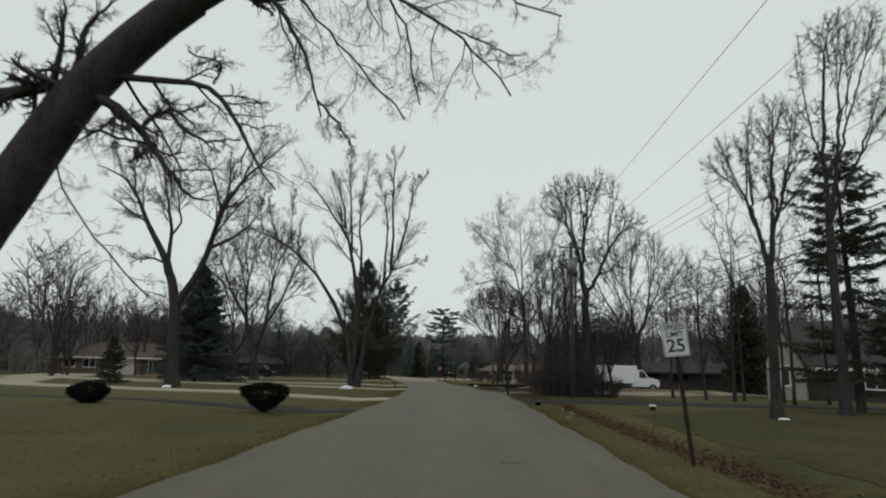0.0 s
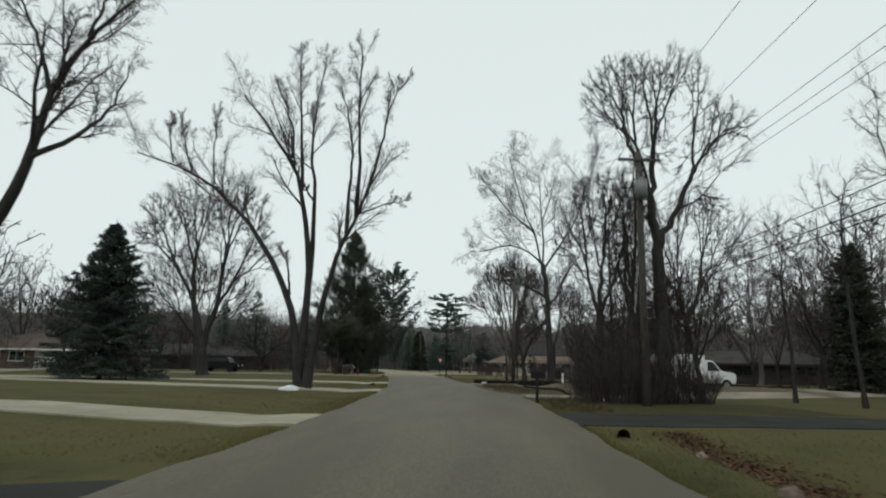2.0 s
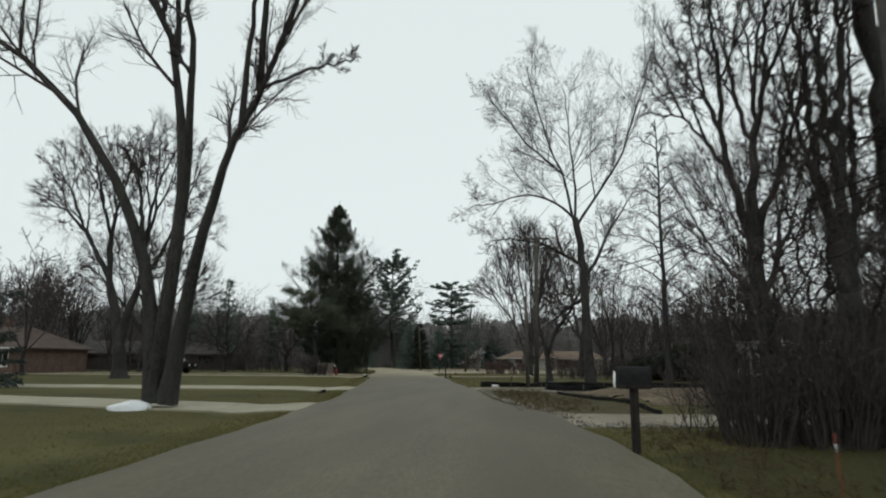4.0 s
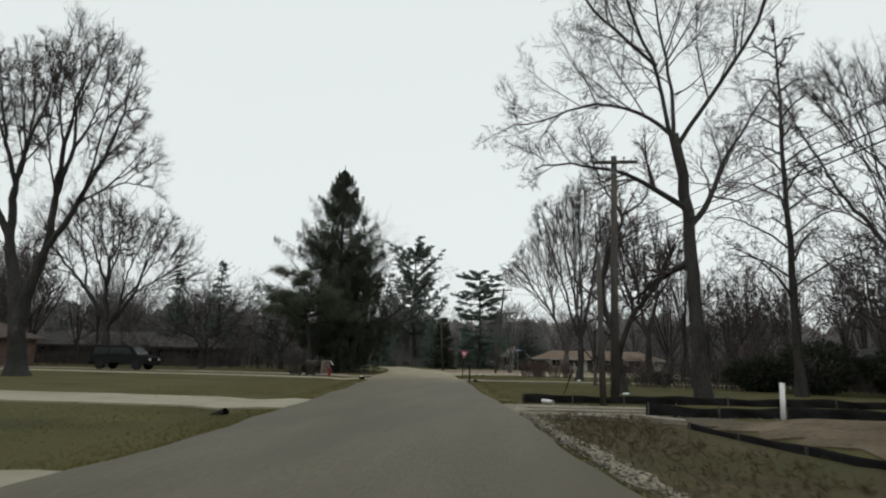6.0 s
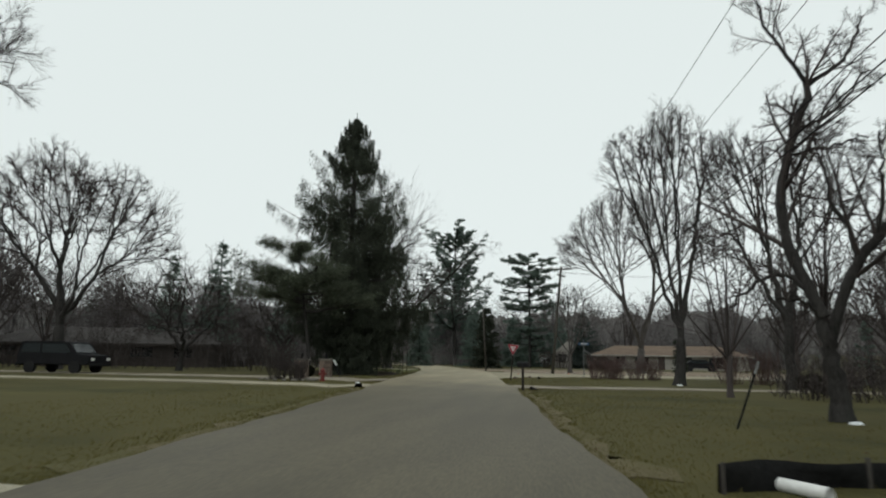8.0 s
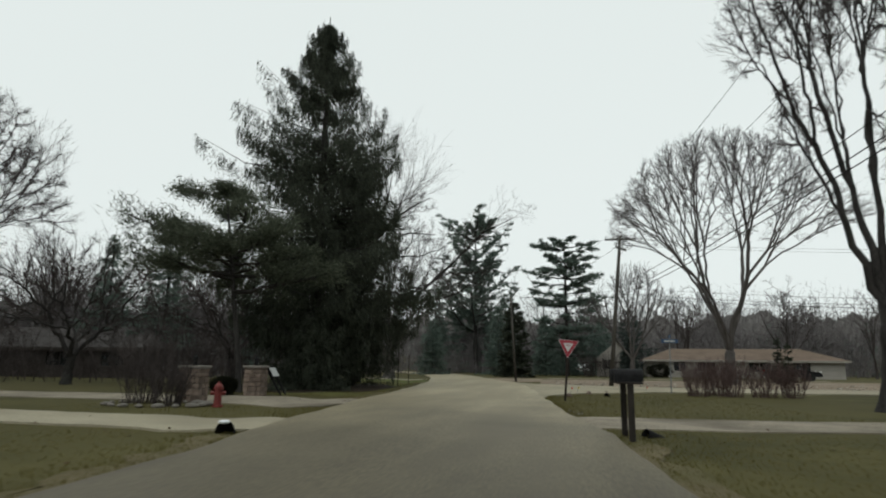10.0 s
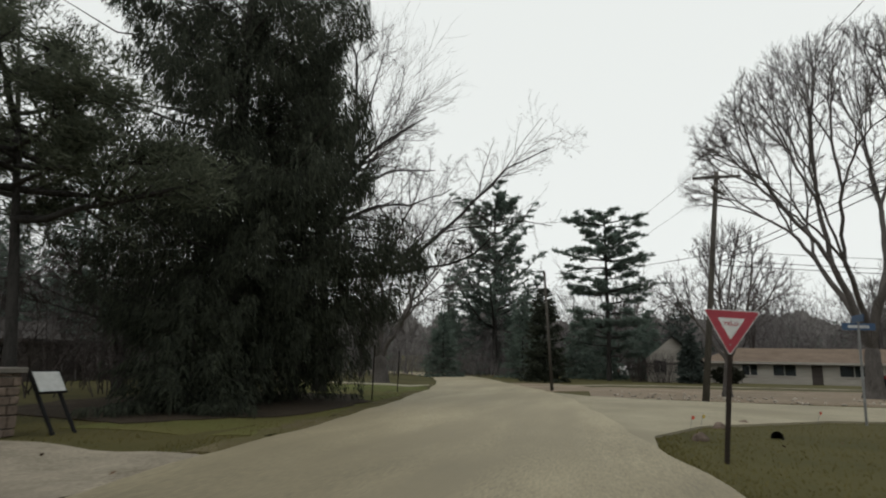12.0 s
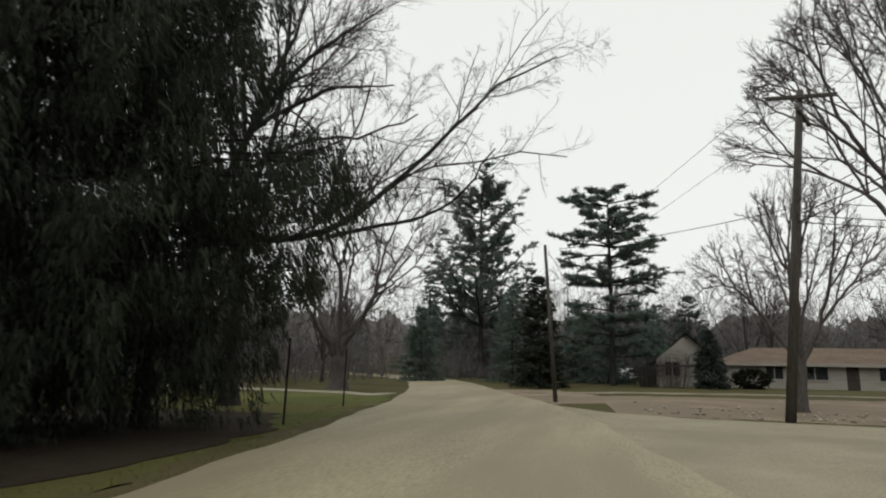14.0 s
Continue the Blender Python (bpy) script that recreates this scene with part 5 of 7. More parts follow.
grow((34.0, 72.0), 53, "dark bare tree behind the building plot", height=12.0, spread_r=5.5, fork=2.6, n=4, r_trunk=0.24, style="oval", tips=251, wiggle=0.036, twigs=(5, 8), least=0.0115)

grow((-16.4, 114.0), 54, "tall bare tree with upright limbs behind the spruce", height=19.5, spread_r=5.8, fork=4.6, n=5, r_trunk=0.28, style="vase", tips=220, least=0.008, lift=0.5, twigs=(4, 5))

# ---------------------------------------------------------------- conifers
plant_conifer((-15.1, 104.4), spruce(np.random.default_rng(60), 20.8, 9.0, 290, 1350, droop=0.26, base=0.05, size=0.23, hang=1.9, power=0.80, slim=0.09, most=4.7, wispy=0.10, skirt=(4.5, 0.42), curl=0.26, strand=0.6, gaps=0.36, full_top=0.35),
              "huge dark Norway spruce with hanging branches", SPRUCE)
plant_conifer((-14.0, 107.0), spruce(np.random.default_rng(61), 12.5, 4.8, 170, 1150, droop=0.24, base=0.05, size=0.21, hang=1.9, power=0.45, slim=0.085, most=4.0, wispy=0.10, skirt=(4.0, 0.6), curl=0.20, strand=0.5, gaps=0.45,
              extra=[(-0.24, 5.7, 5.4), (-0.20, 5.4, 5.2), (-0.30, 5.9, 5.0), (-0.15, 5.6, 4.8), (-0.34, 5.3, 4.9), (-0.25, 6.1, 4.6)]),
              "dark spruce with hanging branches beside the road", SPRUCE)
plant_conifer((-13.8, 101.2), spruce(np.random.default_rng(59), 3.5, 2.2, 80, 200, droop=0.20, base=0.05, size=0.24, hang=1.2, power=0.45, slim=0.09, most=2.3, wispy=0.2, strand=0.3, clear=[(0.5, -4.2, 1.6, 2.6)]),
              "low dark spruce in front of a larger one", SPRUCE)
plant_conifer((-15.2, 97.6), pine(np.random.default_rng(63), 8.9, 26, 3.8, 105, first=0.46, size=0.25, puff=1.0, slim=0.08, lean=-0.15, rise=0.16, flat=0.9, top=0.22, bare=0.38, shoots=14, inner=0.25, crook=0.03), "crooked pine with clouds of needles on bare limbs", PINE)
plant_conifer((-23.6, 58.5), spruce(np.random.default_rng(64), 11.4, 4.4, 300, 300, droop=0.14, base=0.06, size=0.30, hang=0.5, power=0.75, slim=0.12, wispy=0.06),
              "dark blue-green spruce beside a driveway", SPRUCE_BLUE)
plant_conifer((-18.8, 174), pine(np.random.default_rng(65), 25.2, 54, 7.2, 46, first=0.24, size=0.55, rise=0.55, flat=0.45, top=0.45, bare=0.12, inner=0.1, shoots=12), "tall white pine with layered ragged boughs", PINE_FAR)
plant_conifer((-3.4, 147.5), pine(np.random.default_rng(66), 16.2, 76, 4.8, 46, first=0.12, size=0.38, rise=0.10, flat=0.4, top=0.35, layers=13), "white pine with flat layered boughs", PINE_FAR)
plant_conifer((-8.6, 140), spruce(np.random.default_rng(67), 8.0, 2.0, 170, 80, droop=0.1, base=0.02, size=0.35, hang=0.2, power=0.5), "narrow dark columnar evergreen", SPRUCE)
plant_conifer((28.9, 60), spruce(np.random.default_rng(68), 10.4, 2.3, 200, 90, droop=0.1, base=0.03, size=0.38, hang=0.2, power=0.5), "narrow dark evergreen beside a white house", SPRUCE)
plant_conifer((21.2, 30.5), spruce(np.random.default_rng(69), 14.2, 3.2, 120, 150, droop=0.10, base=0.12, size=0.34, hang=0.3, power=0.5, slim=0.13, wispy=0.2), "dark ragged spruce with open boughs", SPRUCE)
plant_conifer((25.0, 30.0), spruce(np.random.default_rng(70), 12.2, 3.2, 110, 150, droop=0.10, base=0.10, size=0.34, hang=0.3, power=0.5, slim=0.13, wispy=0.2), "dark ragged spruce with open boughs", SPRUCE)
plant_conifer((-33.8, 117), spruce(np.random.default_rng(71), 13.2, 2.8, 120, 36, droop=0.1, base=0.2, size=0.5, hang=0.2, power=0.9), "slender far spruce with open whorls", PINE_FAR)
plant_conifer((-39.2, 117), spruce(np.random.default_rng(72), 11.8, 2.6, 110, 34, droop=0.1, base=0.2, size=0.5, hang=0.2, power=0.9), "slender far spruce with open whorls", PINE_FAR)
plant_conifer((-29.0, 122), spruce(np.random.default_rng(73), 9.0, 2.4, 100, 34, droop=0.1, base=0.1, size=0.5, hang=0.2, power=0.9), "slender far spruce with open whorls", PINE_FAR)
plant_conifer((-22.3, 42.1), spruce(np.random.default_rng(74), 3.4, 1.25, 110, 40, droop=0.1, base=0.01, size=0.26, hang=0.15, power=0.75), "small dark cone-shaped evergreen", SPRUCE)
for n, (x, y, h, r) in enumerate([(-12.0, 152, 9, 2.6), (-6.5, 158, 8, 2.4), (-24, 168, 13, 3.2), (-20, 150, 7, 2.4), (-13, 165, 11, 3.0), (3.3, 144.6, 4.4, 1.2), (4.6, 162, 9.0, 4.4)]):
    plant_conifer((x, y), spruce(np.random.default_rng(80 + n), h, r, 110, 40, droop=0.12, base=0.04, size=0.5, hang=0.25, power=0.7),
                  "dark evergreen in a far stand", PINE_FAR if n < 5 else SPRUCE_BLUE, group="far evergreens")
for x, h in ((11.95, 3.4), (12.6, 3.0)):
    plant_conifer((x, 122.5), spruce(np.random.default_rng(int(h * 10)), h, 0.42, 60, 30, droop=0.05, base=0.02, size=0.2, hang=0.1, power=0.5), "narrow clipped evergreen column", SPRUCE, group="column pair")

# ---------------------------------------------------------------- thicket, shrubs, undergrowth
g = np.random.default_rng(90)
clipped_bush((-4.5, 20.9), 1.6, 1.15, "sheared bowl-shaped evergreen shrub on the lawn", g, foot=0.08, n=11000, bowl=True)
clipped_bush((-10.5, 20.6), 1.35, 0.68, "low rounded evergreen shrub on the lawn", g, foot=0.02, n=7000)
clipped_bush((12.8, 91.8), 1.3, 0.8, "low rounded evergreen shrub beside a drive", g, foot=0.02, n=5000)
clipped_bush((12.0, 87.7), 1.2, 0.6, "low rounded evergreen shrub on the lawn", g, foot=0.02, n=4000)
clipped_bush((6.6, 147.0), 2.6, 1.4, "dark rounded shrub before a far house", np.random.default_rng(191), foot=0.02, n=1200, spray=4.0)
h = np.random.default_rng(190)
for x, y, w, z in ((16.0, 82.0, 3.4, 1.8), (18.2, 79.8, 4.2, 2.7), (21.6, 78.4, 4.0, 2.3)):
    clipped_bush((x, y), w, z, "large dark rounded evergreen shrub behind the lawn", h, foot=0.02, n=2400, spray=4.0, group="evergreen shrub row", leaf=SPRUCE)
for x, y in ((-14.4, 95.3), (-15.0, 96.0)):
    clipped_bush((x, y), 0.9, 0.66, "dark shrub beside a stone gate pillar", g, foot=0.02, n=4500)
for x, y, s, h in ((3.4, 103.2, 1.6, 1.5), (4.7, 103.0, 1.7, 1.6), (6.0, 103.0, 1.7, 1.5), (7.2, 103.3, 1.6, 1.5)):
    bare_shrub((x, y), s, h, 60, "leafless reddish-brown hedge shrub", TWIG_RED, g, group="hedge row")
for x, y, s, h in ((1.0, 145.4, 3.2, 2.6), (-0.8, 146.2, 2.6, 2.2), (10.8, 98.5, 2.4, 2.1), (12.6, 98.8, 2.2, 2.0), (4.4, 106.0 - 1.6, 1.6, 1.4), (-14.0, 90.3, 1.8, 1.9), (-12.6, 89.6, 1.2, 1.2)):
    bare_shrub((x, y), s, h, 70, "leafless brown shrub on the lawn", TWIG_RED if 90 < y < 110 and x > 0 else TWIG, g)
for x, y, s, h in ((7.4, 42.4, 1.8, 1.5), (8.6, 42.4, 2.4, 2.2), (9.9, 42.4, 2.0, 1.4), (10.9, 42.8, 2.2, 2.2), (12.2, 43.4, 2.0, 1.4), (10.4, 44.6, 2.6, 2.6), (8.3, 44.4, 2.4, 2.6)):
    bare_shrub((x, y), s, h, 120, "tangled leafless thicket under tall trees", TWIG, g, group="thicket")
for n, (x, y, h, r) in enumerate([(7.9, 43.0, 6.0, 0.06), (9.6, 44.6, 8.0, 0.07), (12.0, 44.2, 6.5, 0.06), (11.2, 45.8, 7.5, 0.07)]):
    grow((x, y), 120 + n, "slim tangled sapling in the thicket", height=h, spread_r=2.2, fork=h * 0.22, n=3, r_trunk=r, style="oval", tips=200, wiggle=0.06, twigs=(5, 6))


def far_wood(name, spots, base, twig, label, seed, least=0.016, fuzz=3):
    """Many trees far off, as one mass."""
    g = np.random.default_rng(seed)
    kinds = []
    for n in range(6):
        kinds.append(fuse(generic(g, height=16, spread_r=5.2 if n % 2 else 6.5, fork=3.4, n=8, r_trunk=0.24, style=("oval", "vase", "oval", "spread", "oval", "vase")[n],
                                  kids=base, least=least, sides=5, slip=True, fuzz=fuzz)))
    out = []
    for x, y, s in spots:
        v, f = kinds[g.integers(6)]
        a, k = g.uniform(0, 6.28), s * g.uniform(0.75, 1.15)
        c, q = np.cos(a), np.sin(a)
        w = np.stack([v[:, 0] * c - v[:, 1] * q, v[:, 0] * q + v[:, 1] * c, v[:, 2]], 1) * k
        out.append((w + np.array([x, y, gz(x, y) - 0.1]), f))
    return tagged(new(name, mesh_of(name, *fuse(out), twig)), label, "woods", kind="stuff")


g = np.random.default_rng(91)
spots = []
for n, x0, x1, y0, y1, k in ((20, -110, 90, 182, 240, 0.85), (18, -100, -55, 104, 182, 0.95), (20, 36, 90, 70, 112, 1.1), (22, 24, 90, 160, 190, 0.85),
                             (20, -104, -58, 18, 112, 1.2), (10, 44, 80, 5, 66, 1.0), (12, -62, -26, 142, 178, 0.75)):
    spots += [(g.uniform(x0, x1), g.uniform(y0, y1), k) for _ in range(n)]
far_wood("far_woods", spots, (5, 4, 2), TWIG_HAZED, "hazy leafless woods on the skyline", 92, least=0.044, fuzz=1)
mid = [(20, 89, 0.65), (29, 86, 0.7), (38, 80, 0.75), (46, 72, 0.8), (15, 88, 0.5), (40, 62, 0.7), (-60, 70, 0.8), (-56, 60, 0.75), (-66, 52, 0.85), (-60, 42, 0.8), (-50, 96, 0.7), (-62, 108, 0.8), (-70, 34, 0.8), (-27, 150, 0.7), (-34, 140, 0.8), (-30, 132, 0.75), (-40, 128, 0.8), (-46, 118, 0.75), (19, 96, 0.75), (26, 101, 0.85), (17, 106, 0.6),
       (33, 90, 0.9), (12, 162, 0.75), (-25, 140, 0.55), (24, 162, 0.8), (33, 160, 0.8), (-2, 168, 0.75), (-52, 108, 0.8), (-45, 72, 0.9), (-52, 80, 0.9), (-38, 84, 0.7), (7.2, 84, 0.6),
       (30, 74, 0.75), (26, 70, 0.6), (34, 66, 0.8), (-58, 96, 0.9), (-66, 88, 0.9), (-40, 104, 0.6), (12, 172, 0.8), (-8, 176, 0.8), (4, 168, 0.6)]
for _ in range(26):
    mid.append((g.uniform(15, 62), g.uniform(86, 128), g.uniform(0.6, 0.9)))
for _ in range(12):
    mid.append((g.uniform(-70, -38), g.uniform(64, 110), g.uniform(0.7, 0.95)))
for _ in range(16):
    mid.append((g.uniform(-95, -42), g.uniform(96, 140), g.uniform(0.75, 1.0)))
for _ in range(14):
    mid.append((g.uniform(22, 70), g.uniform(80, 104), g.uniform(0.75, 1.05)))
mid = [q for q in mid if not (84 < q[1] < 96 and 27 < q[0] < 42)]
far_wood("bare_wood", mid, (5, 5, 4), TWIG, "leafless trees standing behind the gardens", 93, least=0.024, fuzz=1)


def brush(name, boxes, n, height, twig, label, seed, thick=0.018):
    """Rank undergrowth: masses of thin upright stems."""
    g = np.random.default_rng(seed)
    out = []
    for x0, x1, y0, y1 in boxes:
        p = np.stack([g.uniform(x0, x1, n), g.uniform(y0, y1, n)], 1)
        z = ground_z(p[:, 0], p[:, 1])
        h = height * g.uniform(0.35, 1.0, n) * (0.72 + 0.28 * np.sin(p[:, 0] * 0.45 + p[:, 1] * 0.3))
        b = np.concatenate([p, z[:, None]], 1)
        s = np.linspace(0, 1, 4)[None, :, None]
        lean = np.concatenate([g.normal(0, 0.25, (n, 2)) * h[:, None], h[:, None]], 1)
        P = b[:, None] + lean[:, None] * s + g.normal(0, 0.06, (n, 4, 3)) * s
        R = np.full((n, 4), thick) * np.linspace(1.3, 0.5, 4)
        A, B = sprout(P, R, 7, g, 0.45, 42, 0.05, 0.2, 2, 0.15, 0.8, thick * 0.72)
        C, D = sprout(A, B, 4, g, 0.5, 42, 0.0, 0.2, 2, 0.15, 0.8, thick * 0.66)
        out += [ribbons(P, R), ribbons(A, B), ribbons(C, D)]
    return tagged(new(name, mesh_of(name, *fuse(out), twig)), label, "undergrowth", kind="stuff")


brush("undergrowth", [(-62, -24, 114, 124), (-58, -22, 130, 146), (-40, -14, 156, 174), (6, 42, 166, 178), (-24, 8, 178, 194), (-100, -50, 178, 200), (20, 90, 176, 194)], 430, 4.6, TWIG_HAZED, "grey leafless undergrowth below the woods", 94)
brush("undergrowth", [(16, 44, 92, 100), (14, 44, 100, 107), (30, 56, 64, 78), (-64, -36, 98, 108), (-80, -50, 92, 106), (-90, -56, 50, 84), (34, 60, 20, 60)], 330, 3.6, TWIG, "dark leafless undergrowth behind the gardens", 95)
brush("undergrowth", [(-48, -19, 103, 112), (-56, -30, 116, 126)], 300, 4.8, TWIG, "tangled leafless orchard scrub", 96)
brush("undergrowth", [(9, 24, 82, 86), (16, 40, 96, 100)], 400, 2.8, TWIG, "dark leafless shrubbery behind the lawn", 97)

brush("young_woods", [(-104, -58, 16, 70), (-104, -52, 70, 116), (40, 92, 66, 92), (34, 92, 92, 118), (42, 80, 4, 62)], 520, 13.5, TWIG_HAZED, "dense hazy stand of slender leafless trees", 101, 0.04)
brush("young_woods", [(-110, -20, 186, 214), (-30, 40, 186, 214), (10, 100, 164, 206), (-64, -26, 126, 160)], 520, 13.0, TWIG_HAZED, "dense hazy stand of slender leafless trees", 102, 0.045)

brush("young_woods", [(-30, 4, 174, 184), (4, 40, 178, 188), (-62, -34, 120, 130)], 400, 14.5, TWIG_HAZED, "dense hazy stand of slender leafless trees", 104, 0.042)

brush("undergrowth", [(6.8, 11.4, 43.2, 45.6)], 200, 4.0, TWIG, "dark tangled undergrowth in a thicket", 105, 0.008)
brush("rank_weeds", [(3.7, 6.2, 49, 55), (3.2, 5.4, 55, 60.4), (5.4, 7.2, 36.5, 44.5)], 300, 0.2, DRY_STEMS, "rank brown weeds along the road", 103, 0.006)


def far_stand(name, boxes, n, needles, label, seed):
    """Evergreens far off, as one mass."""
    g = np.random.default_rng(seed)
    out = []
    for x0, x1, y0, y1, h0, h1 in boxes:
        for _ in range(n):
            h = g.uniform(h0, h1)
            trunk, boughs, leaf = spruce(g, h, h * 0.27, 44, 30, droop=0.12, base=0.03, size=h * 0.055, hang=0.3, power=0.75, slim=0.22)
            x, y = g.uniform(x0, x1), g.uniform(y0, y1)
            for v, f in (trunk, leaf):
                out.append((v + np.array([x, y, gz(x, y) - 0.1]), f))
    return tagged(new(name, mesh_of(name, *fuse(out), needles)), label, "evergreens", kind="stuff")


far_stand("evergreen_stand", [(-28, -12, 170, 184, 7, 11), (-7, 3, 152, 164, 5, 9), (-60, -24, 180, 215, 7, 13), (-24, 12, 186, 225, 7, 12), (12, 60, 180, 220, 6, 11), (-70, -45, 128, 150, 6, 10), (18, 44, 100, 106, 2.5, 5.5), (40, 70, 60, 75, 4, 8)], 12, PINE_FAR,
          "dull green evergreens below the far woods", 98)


def skyline(name, rows, material, label, seed):
    """Wooded rises on the horizon, ridge behind ridge, with an uneven line of crowns."""
    g = np.random.default_rng(seed)
    sets = []
    for far, low, high in rows:
        a = np.linspace(radians(-95), radians(95), 2600)
        top = np.zeros_like(a)
        for _ in range(150):
            c, w, h = g.uniform(a[0], a[-1]), g.uniform(4, 9) / far, g.uniform(low, high)
            top = np.maximum(top, h * np.sqrt(np.clip(1 - ((a - c) / (w * 1.6)) ** 2, 0, 1)) ** 0.8)
        top = np.maximum(top, low * 0.72) + g.normal(0, 0.5, len(a)) + 0.5 * np.sin(a * 260) + g.exponential(0.5, len(a))
        x, y = far * np.sin(a), 60 + far * np.cos(a)
        base = ground_z(x, y)
        v = np.stack([np.stack([x, y, base - 1], 1), np.stack([x, y, base + top], 1)], 1).reshape(-1, 3)
        i = np.arange(len(a) - 1) * 2
        sets.append((v, np.stack([i, i + 2, i + 3, i + 1], 1)))
    return tagged(new(name, mesh_of(name, *fuse(sets), material)), label, "woods", kind="structure")


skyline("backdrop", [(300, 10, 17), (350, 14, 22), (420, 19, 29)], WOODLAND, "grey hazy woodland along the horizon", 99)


# ---------------------------------------------------------------- poles, lines, signs
def utility_pole(at, h, lean, arms, label, r=0.15, transformer=0.0, turn=0.0):
    x, y = at
    ob = root("utility_pole", pose(x, y, gz(x, y) - 0.1), label, "utility pole")
    tip = lambda z: Vector((lean[0] * z / h, lean[1] * z / h, z))
    bm = bmesh.new()
    rod(bm, (0, 0, 0), tip(h), r, r * 0.68, 16)
    part("shaft", bm, WOOD_POLE, ob, smooth=True)
    for z, w, a in arms:
        c, d = tip(z), Vector((math.cos(radians(a)), math.sin(radians(a)), 0))
        off = Vector((-d.y, d.x, 0)) * -(r * 0.8)
        bm = bmesh.new()
        m = Matrix.Translation(c + off) @ Matrix.Rotation(radians(a), 4, "Z")
        box(bm, (-w / 2, -0.045, -0.055), (w / 2, 0.045, 0.055), 0.008, m)
        arm = part("crossarm", bm, WOOD_POLE, ob)
        for s in (-0.92, -0.42, 0.42, 0.92):
            bm = bmesh.new()
            q = c + off + d * (s * w / 2)
            rod(bm, q + Vector((0, 0, 0.05)), q + Vector((0, 0, 0.13)), 0.012, sides=6)
            rod(bm, q + Vector((0, 0, 0.12)), q + Vector((0, 0, 0.20)), 0.05, 0.03, 8)
            part("insulator", bm, INSULATOR, arm)
        for s in (-1, 1):
            bm = bmesh.new()
            rod(bm, c + off + d * (s * w * 0.27), c + off * 0.9 - Vector((0, 0, w * 0.26)), 0.014, sides=6)
            part("brace", bm, STEEL, ob)
    if transformer:
        c = tip(transformer) + Vector((0.0, -0.34, 0))
        bm = bmesh.new()
        rod(bm, c - Vector((0, 0, 0.42)), c + Vector((0, 0, 0.36)), 0.24, sides=20)
        rod(bm, c + Vector((0, 0, 0.36)), c + Vector((0, 0, 0.43)), 0.26, 0.16, 20)
        tank = part("transformer", bm, STEEL, ob, "grey steel transformer tank", True)
        for s in (-0.09, 0.09):
            bm = bmesh.new()
            rod(bm, c + Vector((s, 0, 0.4)), c + Vector((s, 0, 0.62)), 0.03, 0.02, 8)
            part("bushing", bm, INSULATOR, tank)
    return ob


utility_pole((9.3, 40.9), 10.45, (0.05, 0), [(10.05, 1.75, 4)], "weathered wooden utility pole with a transformer in the thicket", 0.17, 8.75)
utility_pole((5.72, 67.2), 8.75, (0.1, -0.6), [(8.5, 1.6, 0)], "weathered wooden utility pole beside the site entrance", 0.15)
utility_pole((5.15, 65.9), 5.1, (-0.05, 0), [], "short wooden stub pole beside a taller one", 0.11)
utility_pole((0.2, 115.0), 9.65, (0.92, -0.3), [(9.4, 1.9, 0), (8.8, 1.5, 62)], "leaning wooden utility pole with two crossarms", 0.14)
utility_pole((-6.5, 121.8), 6.6, (-0.35, 0), [], "slim leaning pole beside the road", 0.09)
utility_pole((10.8, -10), 10.4, (0, 0), [(10.05, 2.5, 0)], "weathered wooden utility pole", 0.16)
utility_pole((44, 121.5), 9.6, (0, 0), [(9.3, 1.9, 90)], "weathered wooden utility pole along the side street", 0.14)
utility_pole((-12.5, 160), 9.0, (0, 0), [(8.7, 1.8, 0)], "far wooden utility pole", 0.14)


def line(a, b, sag, r=0.008, label="thin black overhead power line"):
    a, b = np.array(a, float), np.array(b, float)
    s = np.linspace(0, 1, 18)[:, None]
    p = a * (1 - s) + b * s
    p[:, 2] -= (4 * sag * s * (1 - s))[:, 0]
    ob = new("power_line", mesh_of("power_line", *tubes(p[None], np.full((1, 18), r), 5), BLACK))
    return tagged(ob, label, "overhead line", group="overhead lines")


for s in (-0.8, 0.8):
    line((10.8 + s * 1.5, -10, 10.3), (9.48 + s, 40.55, 10.25), 0.25)
    line((9.48 + s, 40.55, 10.25), (5.82 + s * 0.9, 66.5, 8.65), 0.35)
    line((5.82 + s * 0.9, 66.5, 8.65), (1.1 + s, 114.6, 9.5), 0.6)
    line((1.1 + s, 114.6, 9.5), (-12.5 + s, 160, 8.8), 0.5)
    line((1.05 + s * 0.4, 114.6 + s * 0.6, 8.95), (44, 121.5 + s, 9.4), 0.7)
for z, r in ((6.15, 0.010), (5.75, 0.013), (5.55, 0.013)):
    line((10.6, -10, z - 1.2), (9.5, 40.5, z - 1.3), 0.15, r, "thick black overhead cable")
    line((9.5, 40.5, z - 1.3), (5.78, 66.8, z - 0.15), 0.3, r, "thick black overhead cable")
    line((5.78, 66.8, z - 0.15), (0.75, 114.75, z), 0.6, r, "thick black overhead cable")
    line((0.75, 114.75, z), (44, 121.5, z), 0.7, r, "thick black overhead cable")
line((0.75, 114.75, 6.0), (-6.3, 122.8, 6.5), 0.15, 0.012)
line((0.75, 114.75, 6.6), (16, 141, 3.6), 0.5, 0.010)
line((9.5, 40.6, 6.6), (29, 80, 3.2), 0.5, 0.010)
for z in (7.3, 7.6, 8.0):
    line((9.45, 40.5, z), (12.9, -10, z + 0.3), 0.2, 0.007)


